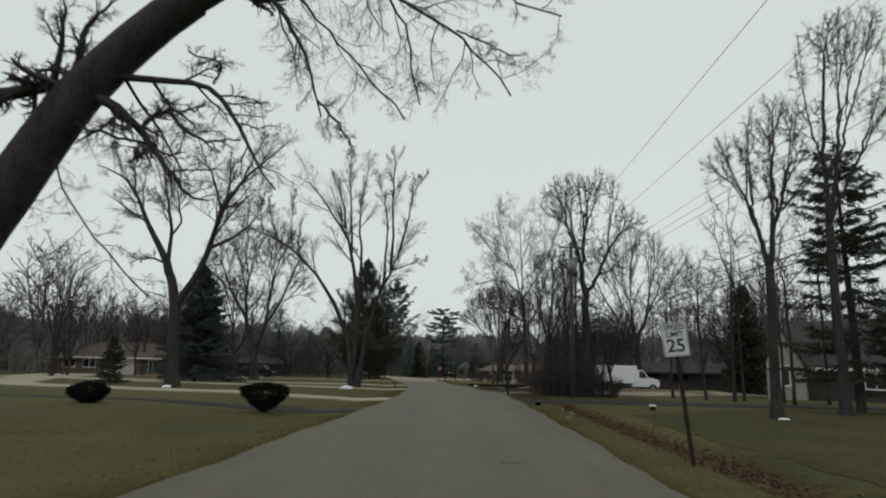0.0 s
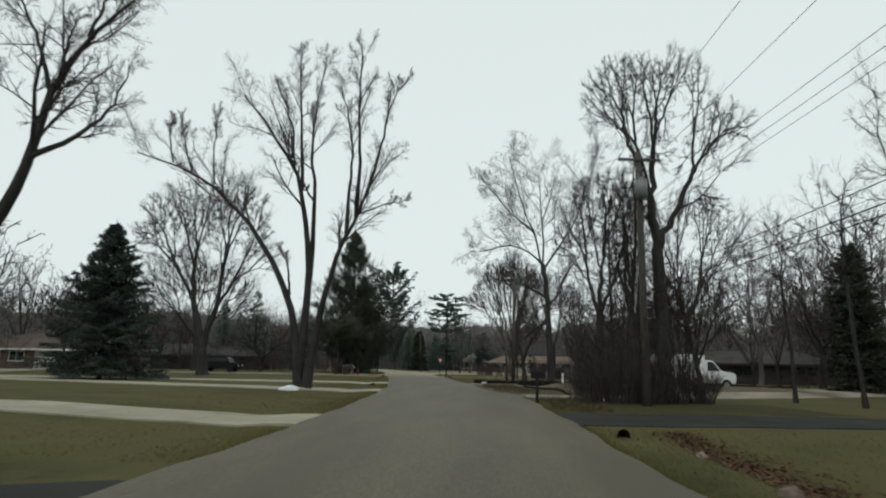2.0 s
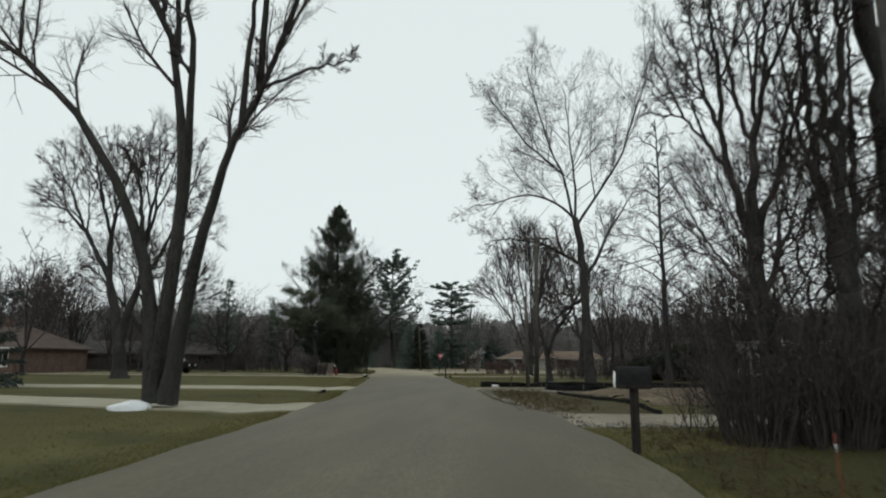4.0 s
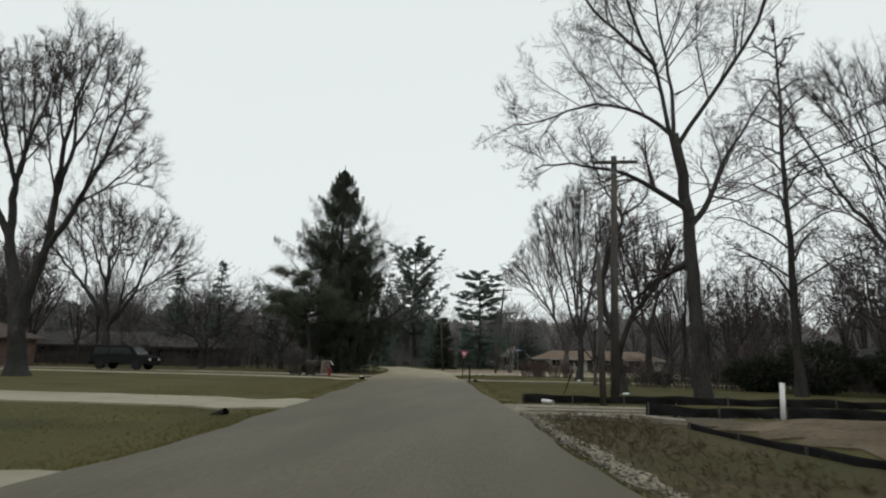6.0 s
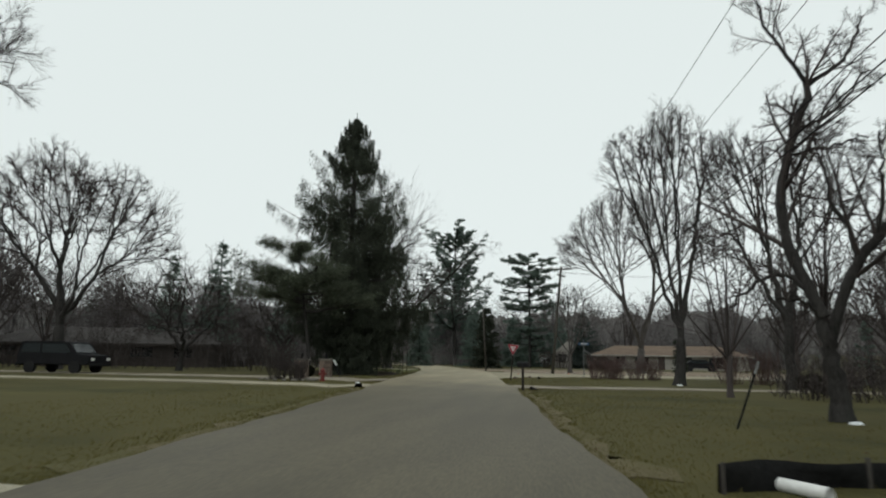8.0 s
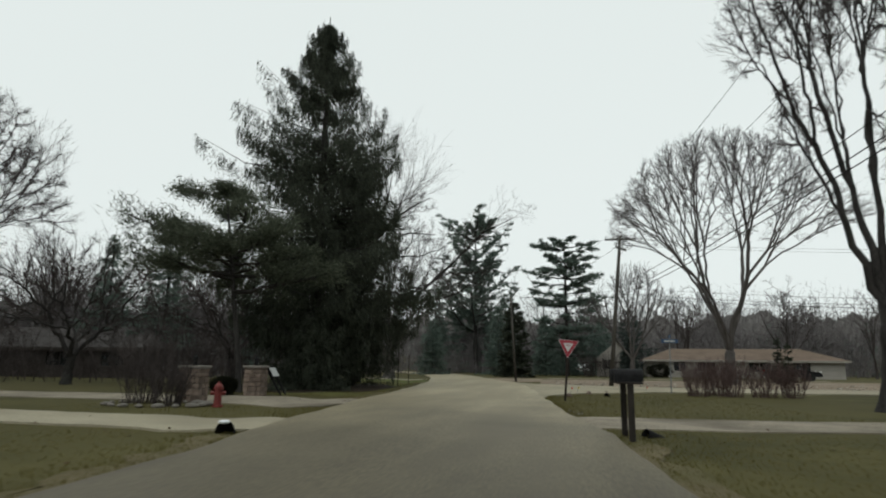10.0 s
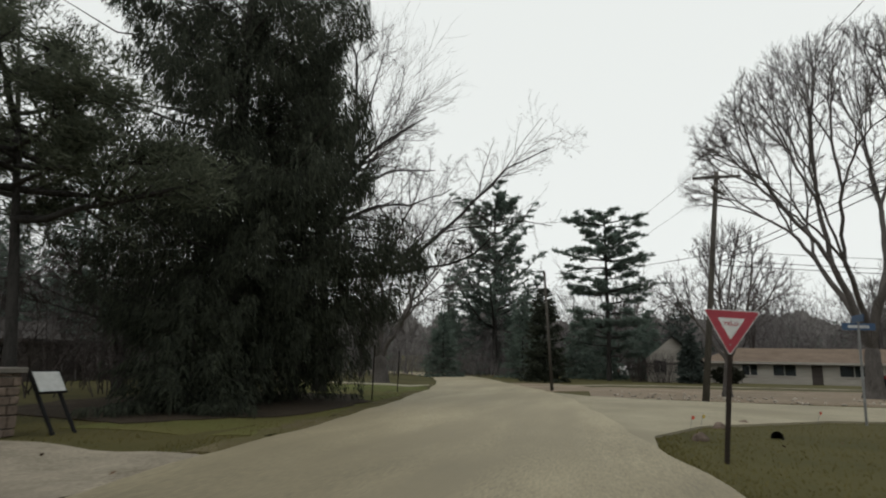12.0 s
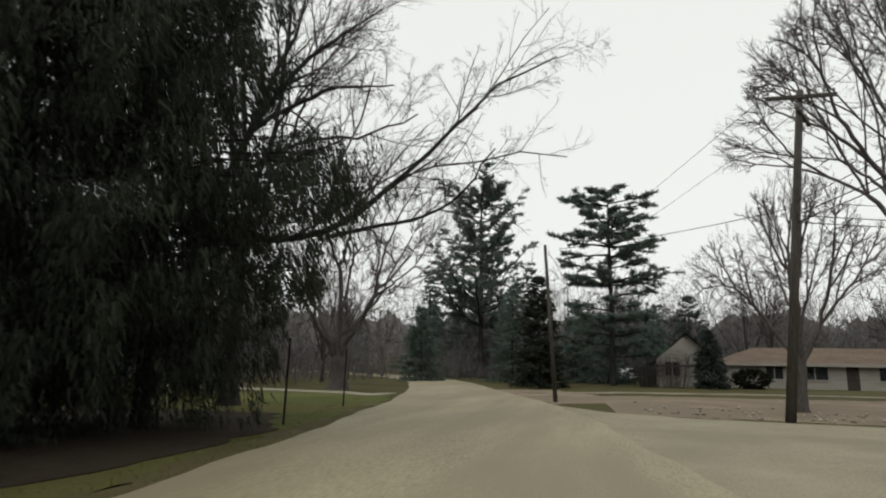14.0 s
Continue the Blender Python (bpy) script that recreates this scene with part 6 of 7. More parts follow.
def sign_post(ob, h, tilt, r=0.028):
    bm = bmesh.new()
    box(bm, (-r * 1.25, -0.012, -0.3), (r * 1.25, 0.0, h), 0.003)
    box(bm, (-r * 1.25, -0.012, -0.3), (-r * 0.75, 0.03, h), 0.003)
    box(bm, (r * 0.75, -0.012, -0.3), (r * 1.25, 0.03, h), 0.003)
    part("post", bm, RUST, ob, "dark rusty steel channel post")


def speed_sign(at):
    x, y = at
    ob = root("speed_limit_sign", pose(x, y, gz(x, y), -2, -5.0, -4), "white speed limit sign on a dark leaning post", "road sign")
    sign_post(ob, 2.5, 0)
    w, h, z = 0.46, 0.61, 2.2
    rect = lambda k: rounded([(-w / 2 + k, z - h / 2 + k), (w / 2 - k, z - h / 2 + k), (w / 2 - k, z + h / 2 - k), (-w / 2 + k, z + h / 2 - k)], 0.04)
    panel = part("panel", plate(bmesh.new(), rect(0), -0.02, -0.0165), SIGN_WHITE, ob, "white reflective sheet")
    part("border", plate(bmesh.new(), rect(0.012), -0.0216, -0.0202), SIGN_BLACK, panel, "black border line")
    part("field", plate(bmesh.new(), rect(0.022), -0.0232, -0.0218), SIGN_WHITE, panel)
    lettering("SPEED", 0.135, SIGN_BLACK, panel, 0, -0.0245, z + 0.215)
    lettering("LIMIT", 0.135, SIGN_BLACK, panel, 0, -0.0245, z + 0.09)
    lettering("25", 0.33, SIGN_BLACK, panel, 0, -0.0245, z - 0.12)
    return ob


speed_sign((6.38, 11.0))


def yield_sign(at):
    x, y = at
    ob = root("yield_sign", pose(x, y, gz(x, y), 0, 5.0, -9), "red and white yield sign on a leaning dark post", "road sign")
    sign_post(ob, 1.75, 0)
    z, w = 1.50, 0.76
    tri = lambda k: rounded([(0, z + k * 2.0), (w / 2 - k * 1.73, z + w * 0.866 - k), (-w / 2 + k * 1.73, z + w * 0.866 - k)], 0.05 - k * 0.25)
    panel = part("panel", plate(bmesh.new(), tri(0), -0.02, -0.0165), SIGN_WHITE, ob, "white reflective edge")
    part("red_band", plate(bmesh.new(), tri(0.01), -0.0216, -0.0202), SIGN_RED, panel, "faded red band")
    part("field", plate(bmesh.new(), tri(0.115), -0.0232, -0.0218), SIGN_WHITE, panel, "white inner triangle")
    lettering("YIELD", 0.075, SIGN_RED, panel, 0, -0.0245, z + w * 0.866 - 0.20)
    for dz in (0.16, 0.50):
        bm = bmesh.new()
        rod(bm, (0, -0.026, z + dz), (0, -0.020, z + dz), 0.012, sides=8)
        part("bolt", bm, STEEL, ob)
    return ob


yield_sign((-2.05, 97.3))


def street_sign(at):
    x, y = at
    ob = root("street_name_sign", pose(x, y, gz(x, y), 0, 1, 0), "small blue street name sign on a slim post", "road sign")
    bm = bmesh.new()
    rod(bm, (0, 0, -0.2), (0, 0, 2.6), 0.03, sides=10)
    part("post", bm, STEEL, ob)
    for a, z in ((0, 2.45), (90, 2.66)):
        bm = bmesh.new()
        box(bm, (-0.38, -0.012, z - 0.09), (0.38, 0.012, z + 0.09), 0.004, Matrix.Rotation(radians(a), 4, "Z"))
        blade = part("blade", bm, SIGN_BLUE, ob, "blue name blade")
        bm = bmesh.new()
        box(bm, (-0.24, -0.016, z - 0.035), (0.24, -0.0125, z + 0.035), 0, Matrix.Rotation(radians(a), 4, "Z"))
        part("name_bar", bm, SIGN_WHITE, blade)
    return ob


street_sign((2.6, 105.6))


def marker_post(at, h, label):
    x, y = at
    ob = root("marker_post", pose(x, y, gz(x, y), 0, 1, 20), label, "post", "marker posts")
    bm = bmesh.new()
    box(bm, (-0.025, -0.02, -0.2), (0.025, 0.02, h), 0.004)
    part("shaft", bm, RUST, ob)
    bm = bmesh.new()
    box(bm, (-0.028, -0.024, h), (0.028, 0.024, h + 0.02), 0.004)
    part("cap", bm, STEEL, ob)
    return ob


marker_post((-12.0, 109.3), 2.0, "thin dark metal post in the grass")
marker_post((-13.3, 116.0), 1.95, "thin dark metal post in the grass")


def driveway_stake(at, h, lean):
    x, y = at
    ob = root("driveway_stake", pose(x, y, gz(x, y), 0, lean, 0), "thin faded orange-red driveway stake in the verge", "stake", "driveway stakes")
    bm = bmesh.new()
    rod(bm, (0, 0, -0.15), (0, 0, h), 0.006, 0.005, 8)
    part("rod", bm, STAKE_RED, ob, smooth=True)
    bm = bmesh.new()
    rod(bm, (0, 0, h - 0.16), (0, 0, h - 0.09), 0.0072, sides=8)
    part("reflective_band", bm, SIGN_WHITE, ob, "pale reflective band", True)
    return ob


driveway_stake((5.85, 37.1), 0.78, -2)
driveway_stake((5.76, 31.8), 0.80, 3)


def mailbox_shell(parent, w, l, h, z, material, m=None, flag=True):
    """A post box with a rounded roof, door and flag; its long side lies along y."""
    prof = [(-w / 2, z), (w / 2, z), (w / 2, z + h * 0.5)] + [(w / 2 * math.cos(a), z + h * 0.5 + h * 0.5 * math.sin(a)) for a in np.linspace(0.2, math.pi - 0.2, 9)] + [(-w / 2, z + h * 0.5)]
    shell = part("mailbox_body", plate(bmesh.new(), prof, -l / 2, l / 2), material, parent)
    shell.matrix_basis = m or Matrix()
    small = [(x * 0.93, z + (q - z) * 0.93 + 0.008) for x, q in prof]
    part("door", plate(bmesh.new(), small, -l / 2 - 0.012, -l / 2 + 0.002), material, shell)
    if not flag:
        return shell
    bm = bmesh.new()
    box(bm, (w / 2 + 0.002, -0.03, z + h * 0.35), (w / 2 + 0.01, 0.13, z + h * 0.45), 0.001)
    box(bm, (w / 2 + 0.002, 0.09, z + h * 0.35), (w / 2 + 0.01, 0.14, z + h * 0.75), 0.001)
    part("flag", bm, SIGN_RED, shell)
    return shell


def mailbox(at):
    x, y = at
    ob = root("mailbox", pose(x, y, gz(x, y), 0, 0, 88), "dark mailbox on a single wooden post", "mailbox")
    bm = bmesh.new()
    box(bm, (-0.06, -0.06, -0.2), (0.06, 0.06, 1.05), 0.01)
    part("post", bm, WOOD_DARK, ob)
    bm = bmesh.new()
    box(bm, (-0.12, -0.24, 1.0), (0.12, 0.24, 1.06), 0.006)
    part("shelf", bm, WOOD_DARK, ob)
    mailbox_shell(ob, 0.24, 0.5, 0.28, 1.06, BLACK)
    return ob


mailbox((5.1, 41.3))


def double_mailbox(at, turn):
    x, y = at
    ob = root("twin_mailbox", pose(x, y, gz(x, y), 0, 0, turn), "pair of dark mailboxes on a two-post wooden stand", "mailbox")
    for s in (-0.47, 0.47):
        bm = bmesh.new()
        box(bm, (s - 0.05, -0.05, -0.2), (s + 0.05, 0.05, 0.93), 0.012)
        part("post", bm, WOOD_DARK, ob)
    bm = bmesh.new()
    box(bm, (-0.54, -0.2, 0.933), (0.54, 0.2, 0.965), 0.006)
    part("shelf", bm, WOOD_DARK, ob)
    for s in (-0.3, 0.3):
        mailbox_shell(ob, 0.26, 0.45, 0.21, 0.967, BLACK, pose(s, 0, 0), flag=False)
    return ob


double_mailbox((-0.6, 85.62), -86)


def white_post(at):
    x, y = at
    ob = root("marker_stake", pose(x, y, gz(x, y), 0, 2, 10), "white plastic pipe marker standing in bare soil", "post")
    bm = bmesh.new()
    rod(bm, (0, 0, -0.1), (0, 0, 0.92), 0.06, sides=16)
    part("pipe", bm, WHITE, ob, smooth=True)
    bm = bmesh.new()
    rod(bm, (0, 0, 0.92), (0, 0, 0.95), 0.066, 0.05, 16)
    part("cap", bm, WHITE, ob)
    return ob


white_post((8.92, 61.6))


def silt_fence(points, h, label, seed):
    """Sagging black fabric on stakes."""
    g = np.random.default_rng(seed)
    p = np.array(points, float)
    seg = np.r_[0, np.cumsum(np.hypot(*np.diff(p, axis=0).T))]
    n = int(seg[-1] / 0.12)
    s = np.linspace(0, seg[-1], n)
    c = np.stack([np.interp(s, seg, p[:, i]) for i in (0, 1)], 1)
    wob = 0.04 * np.sin(s * 2.1) + g.normal(0, 0.012, n)
    z0 = ground_z(c[:, 0], c[:, 1])
    top = h * (0.86 + 0.10 * np.sin(s * 1.3 + seed) + 0.06 * np.sin(s * 3.7))
    rows = []
    for k, u in enumerate((-0.15, 0.0, 0.3, 0.65, 1.0)):
        rows.append(np.stack([c[:, 0], c[:, 1] + wob * (0.4 + u) + 0.03 * np.sin(s * 5 + k), z0 + np.maximum(u, -0.1) * top - (0.05 if u < 0 else 0)], 1))
    V = np.stack(rows, 1)
    back = V + np.array([0, 0.012, 0])
    V = np.concatenate([V.reshape(-1, 3), back.reshape(-1, 3)])
    i = (np.arange(n - 1)[:, None] * 5 + np.arange(4)[None, :]).ravel()
    q = np.stack([i, i + 5, i + 6, i + 1], 1)
    e = np.arange(n - 1) * 5 + 4
    rim = np.stack([e, e + 5, e + 5 + n * 5, e + n * 5], 1)
    ob = root("silt_fence", pose(0, 0, 0), label, "silt fence")
    piece("fabric", mesh_of("fabric", V, np.concatenate([q, q[:, ::-1] + n * 5, rim]), FABRIC, True), ob, "sagging black woven fabric")
    for t in np.arange(0.05, seg[-1], 1.8):
        x, y = np.interp(t, seg, p[:, 0]), np.interp(t, seg, p[:, 1])
        bm = bmesh.new()
        box(bm, (x - 0.02, y - 0.045, gz(x, y) - 0.1), (x + 0.02, y - 0.01, gz(x, y) + h * g.uniform(1.0, 1.15)), 0.004)
        part("stake", bm, WOOD_POLE, ob)
    return ob


silt_fence([(2.55, 65.8), (4.0, 66.5), (5.5, 66.9), (9, 67.5), (16, 68)], 0.3, "black silt fence along the lawn's edge", 1)
silt_fence([(5.7, 62.0), (7.5, 62.1), (10, 62.5), (12.6, 62.7)], 0.32, "black silt fence at the site entrance", 2)
silt_fence([(5.9, 58.8), (6.6, 55.5), (7.1, 53.2), (7.4, 50.0), (7.5, 48.6)], 0.16, "collapsed black silt fence along the soil bank", 3)
silt_fence([(14.0, 62.6), (26, 63.4)], 0.34, "low black silt fence behind the soil", 4)


def culvert(at, turn, label, r=0.16):
    x, y = at
    ob = root("culvert", pose(x, y, gz(x, y) + r * 0.45, 0, 0, turn), label, "culvert")
    bm = bmesh.new()
    rod(bm, (0, 0, 0), (0, 0.55, -0.22), r, sides=20, cap=False)
    rod(bm, (0, 0.55, -0.22), (0, 0.02, 0), r * 0.88, sides=20, cap=False)
    part("pipe", bm, BLACK, ob, "black corrugated pipe end", True)
    bm = bmesh.new()
    bmesh.ops.create_icosphere(bm, subdivisions=2, radius=0.09, matrix=Matrix.Translation((-0.03, 0.10, 0.13)) @ Matrix.Diagonal((1.2, 1.2, 0.4, 1)))
    if r < 0.15:
        bm.free()
    else:
        part("snow_cap", bm, SNOW, ob, "thin cap of old snow", True)
    return ob


culvert((5.78, 29.7), 0, "black culvert mouth capped with old snow beside the road", 0.13)
culvert((-4.3, 58.9), 80, "small dark drain mouth in the grass beside a driveway", 0.11)
culvert((-7.35, 84.1), 25, "black culvert mouth with a pale rim beside a driveway")
culvert((-0.3, 85.95), -60, "small dark drain mouth beside mailbox posts", 0.11)
culvert((-0.5, 101.1), -20, "small black drain mouth in the grass", 0.11)


def utility_box(at):
    x, y = at
    ob = root("utility_pedestal", pose(x, y, gz(x, y)), "small dark cable pedestal with a white lid", "utility box")
    bm = bmesh.new()
    box(bm, (-0.10, -0.08, -0.05), (0.10, 0.08, 0.18), 0.015)
    part("housing", bm, BLACK, ob)
    bm = bmesh.new()
    box(bm, (-0.14, -0.10, 0.18), (0.14, 0.10, 0.25), 0.015)
    part("lid", bm, WHITE, ob, "white lid")
    return ob


utility_box((10.7, 28.2))


def flag_marker(at, material, label):
    x, y = at
    ob = root("marker_flag", pose(x, y, gz(x, y), 6, 8, 30), label, "marker flag", "survey flags")
    bm = bmesh.new()
    rod(bm, (0, 0, -0.05), (0, 0, 0.34), 0.005, sides=6)
    part("wire", bm, STEEL, ob)
    bm = bmesh.new()
    plate(bm, [(0.004, 0.26), (0.06, 0.27), (0.07, 0.30), (0.065, 0.33), (0.004, 0.34)], -0.003, 0.003)
    part("flag", bm, material, ob)
    return ob


flag_marker((-1.98, 101.9), ORANGE, "small orange survey flag at the road corner")
flag_marker((-1.7, 102.4), YELLOW, "small yellow survey flag at the road corner")
flag_marker((1.4, 105.2), ORANGE, "small orange survey flag in the verge grass")


def lump(name, at, size, material, label, category, seed, kind=""):
    """A stone or heap with an uneven surface."""
    x, y = at
    bm = bmesh.new()
    bmesh.ops.create_icosphere(bm, subdivisions=3, radius=1.0)
    for v in bm.verts:
        k = 1 + 0.28 * noise.noise(v.co * 1.6 + Vector((seed * 3.1, 0, 0))) + 0.10 * noise.noise(v.co * 5)
        v.co = Vector((v.co.x * size[0] / 2 * k, v.co.y * size[1] / 2 * k, max(v.co.z, -0.2) * size[2] * k))
    ob = part(name, bm, material, None, "", True, pose(x, y, gz(x, y), 0, 0, seed * 47))
    return tagged(ob, label, category, kind=kind)


lump("snow_heap", (-6.95, 48.1), (1.2, 0.8, 0.24), SNOW, "old white snow heap at a tree's foot", "snow", 1)
lump("snow_heap", (-15.6, 36.6), (0.8, 0.5, 0.14), SNOW, "old white snow heap at a tree's foot", "snow", 2)
lump("snow_heap", (14.3, 23.9), (0.5, 0.3, 0.07), SNOW, "thin white snow patch at a tree's foot", "snow", 4)
lump("snow_heap", (7.3, 74.2), (0.5, 0.3, 0.06), SNOW, "thin white snow patch at a tree's foot", "snow", 5)
lump("snow_heap", (7.3, 94.8), (0.5, 0.3, 0.06), SNOW, "thin white snow patch at a tree's foot", "snow", 6)
for n, (x, y, s) in enumerate([(-2.0, 100.2, 0.32), (-1.2, 103.2, 0.3), (-0.4, 104.6, 0.28), (3.6, 60.8, 0.3), (4.2, 51.0, 0.25), (3.9, 49.5, 0.22), (4.6, 49.0, 0.3), (6.4, 24.0, 0.3), (5.9, 21.5, 0.25), (6.6, 27.5, 0.22)]):
    lump("stone", (x, y), (s, s * 0.8, s * 0.45), STONE, "loose pale stone at the road's edge", "stone", 20 + n)

def drain_pipe(a, b):
    bm = bmesh.new()
    za, zb = gz(*a) + 0.065, gz(*b) + 0.065
    rod(bm, (a[0], a[1], za), (b[0], b[1], zb), 0.07, sides=20, cap=False)
    rod(bm, (a[0], a[1], za), (b[0], b[1], zb), 0.06, sides=20, cap=False)
    return tagged(part("drain_pipe", bm, WHITE, smooth=True), "short white plastic pipe lying beside a silt fence", "pipe")


drain_pipe((3.22, 66.12), (3.52, 65.68))


def wire_guard(at, lean):
    """A leaning stake with a pale top."""
    x, y = at
    ob = root("marker_stake", pose(x, y, gz(x, y), 0, lean, 0), "thin leaning stake with a pale top", "stake")
    bm = bmesh.new()
    rod(bm, (0, 0, -0.1), (0, 0, 1.15), 0.022, sides=8)
    part("shaft", bm, BLACK, ob)
    bm = bmesh.new()
    rod(bm, (0, 0, 1.15), (0, 0, 1.4), 0.022, sides=8)
    part("sleeve", bm, STEEL, ob, "pale grey sleeve")


wire_guard((4.4, 72.3), 20)

def plank(at, turn, long):
    x, y = at
    bm = bmesh.new()
    box(bm, (-long / 2, -0.07, 0.0), (long / 2, 0.07, 0.035), 0.006)
    ob = part("plank", bm, WOOD_PALE)
    ob.matrix_basis = pose(x, y, gz(x, y) + 0.035, 0, 3, turn)
    return tagged(ob, "pale weathered board lying in the mud", "plank", group="loose boards")


plank((4.5, 60.9), 6, 1.3)
plank((5.9, 60.8), -12, 0.9)


def scatter_chips(n, seed):
    """Pale wood chips and litter strewn over the field's edge."""
    g = np.random.default_rng(seed)
    x = g.uniform(-3.5, 22, n)
    y = np.interp(x, FAR_KERB[:, 0], FAR_KERB[:, 1]) + 1.0 + 4.5 * g.random(n) ** 1.4 + 0.5 * np.sin(x * 1.3)
    z = ground_z(x, y) + 0.04
    o = np.array([(1, 0, 0), (0, 1, 0), (-1, 0, 0), (0, -1, 0), (0, 0, 0.7), (0, 0, -0.5)])
    s = g.uniform(0.03, 0.11, n)
    V = np.stack([x, y, z], 1)[:, None] + o[None] * s[:, None, None] * g.uniform(0.5, 1.3, (n, 6, 1))
    F = np.array([(0, 1, 4), (1, 2, 4), (2, 3, 4), (3, 0, 4), (1, 0, 5), (2, 1, 5), (3, 2, 5), (0, 3, 5)])
    return tagged(new("wood_chips", mesh_of("wood_chips", V.reshape(-1, 3), (np.arange(n)[:, None, None] * 6 + F[None]).reshape(-1, 3), CHIPS)), "pale broken wood chips strewn over dead grass", "wood chips", kind="stuff")


scatter_chips(260, 12)

# ---------------------------------------------------------------- gate pillars, hydrant, board
def stone_pillar(at, seed, turn):
    g = np.random.default_rng(seed)
    x, y = at
    ob = root("gate_pillar", pose(x, y, gz(x, y), 0, 0, turn), "square fieldstone gate pillar with a flat cap", "gate pillar", "gate pillars")
    w, h = 0.64, 1.02
    bm = bmesh.new()
    box(bm, (-w / 2 + 0.03, -w / 2 + 0.03, -0.1), (w / 2 - 0.03, w / 2 - 0.03, h), 0)
    core = part("core", bm, MORTAR, ob, "mortar core")
    z = 0.0
    while z < h - 0.05:
        c = min(g.uniform(0.13, 0.21), h - z)
        for side in range(4):
            cut = [-w / 2, g.uniform(-0.2, -0.05), g.uniform(0.08, 0.2), w / 2] if g.random() < 0.55 else [-w / 2, g.uniform(-0.12, 0.12), w / 2]
            for a, b in zip(cut[:-1], cut[1:]):
                bm = bmesh.new()
                box(bm, (a + 0.008, -w / 2 - g.uniform(0.0, 0.03), z + 0.008), (b - 0.008, -w / 2 + 0.09, z + c - 0.008), 0.018, Matrix.Rotation(radians(90 * side), 4, "Z"))
                part("stone", bm, STONE, core)
        z += c
    bm = bmesh.new()
    box(bm, (-w / 2 - 0.06, -w / 2 - 0.06, h), (w / 2 + 0.06, w / 2 + 0.06, h + 0.09), 0.015)
    part("cap", bm, MORTAR, ob, "flat stone cap")
    bm = bmesh.new()
    rod(bm, (0, 0, h + 0.09), (0, 0, h + 0.14), 0.07, sides=10)
    rod(bm, (0, 0, h + 0.14), (0, 0, h + 0.34), 0.055, 0.075, 6)
    rod(bm, (0, 0, h + 0.34), (0, 0, h + 0.42), 0.10, 0.02, 6)
    part("lantern", bm, BLACK, ob, "small dark lantern")
    return ob


stone_pillar((-13.3, 95.5), 3, 8)
stone_pillar((-13.2, 91.6), 4, 8)


def hydrant(at):
    x, y = at
    ob = root("fire_hydrant", pose(x, y, gz(x, y), 0, 0, 25), "faded red fire hydrant on a grassy verge", "fire hydrant")
    bm = bmesh.new()
    rod(bm, (0, 0, -0.05), (0, 0, 0.06), 0.15, sides=16)
    rod(bm, (0, 0, 0.06), (0, 0, 0.50), 0.105, 0.10, 16)
    rod(bm, (0, 0, 0.48), (0, 0, 0.53), 0.14, sides=16)
    part("barrel", bm, HYDRANT, ob, smooth=False)
    bm = bmesh.new()
    bmesh.ops.create_uvsphere(bm, u_segments=16, v_segments=8, radius=0.115, matrix=Matrix.Translation((0, 0, 0.54)) @ Matrix.Diagonal((1, 1, 1.0, 1)))
    rod(bm, (0, 0, 0.64), (0, 0, 0.70), 0.03, sides=5)
    part("bonnet", bm, HYDRANT, ob, smooth=True)
    for a in (0, 90, 180):
        d = Vector((math.cos(radians(a)), math.sin(radians(a)), 0))
        bm = bmesh.new()
        rod(bm, d * 0.08 + Vector((0, 0, 0.38)), d * 0.17 + Vector((0, 0, 0.38)), 0.05 if a != 90 else 0.07, sides=12)
        rod(bm, d * 0.165 + Vector((0, 0, 0.38)), d * 0.20 + Vector((0, 0, 0.38)), 0.06 if a != 90 else 0.08, sides=8)
        part("outlet", bm, HYDRANT, ob)
    return ob


hydrant((-11.3, 90.0))


def info_board(at):
    x, y = at
    ob = root("notice_board", pose(x, y, gz(x, y), 0, 0, 96), "white sloping notice board on two black legs", "notice board")
    for s in (-0.25, 0.25):
        bm = bmesh.new()
        rod(bm, (s, -0.36, -0.1), (s, 0.28, 0.98), 0.035, sides=8)
        part("leg", bm, BLACK, ob, "black slanted leg")
    m = Matrix.Translation((0, 0.13, 0.86)) @ Matrix.Rotation(radians(-31), 4, "X")
    bm = bmesh.new()
    box(bm, (-0.33, -0.02, -0.22), (0.33, 0.02, 0.22), 0.008, m)
    backing = part("panel", bm, BLACK, ob, "black backing panel")
    bm = bmesh.new()
    box(bm, (-0.30, -0.027, -0.19), (0.30, -0.0225, 0.19), 0, m)
    part("sheet", bm, SIGN_WHITE, backing, "white printed sheet")
    return ob


info_board((-12.95, 96.45))


def planter_ring(at, r, n):
    x, y = at
    ob = root("bed_edging", pose(x, y, gz(x, y)), "ring of pale stones round a planting bed", "bed edging")
    for k in range(n):
        a = 2 * math.pi * k / n
        bm = bmesh.new()
        q = 0.75 + 0.5 * noise.random()
        bmesh.ops.create_icosphere(bm, subdivisions=2, radius=0.11 * q, matrix=Matrix.Translation((r * 1.4 * math.cos(a) * (0.95 + 0.1 * q), r * math.sin(a), 0.04)) @ Matrix.Rotation(k * 1.3, 4, "Z") @ Matrix.Diagonal((1.5, 0.9, 0.6, 1)))
        part("stone", bm, MORTAR, ob)
    return ob


planter_ring((-13.2, 89.9), 1.0, 18)

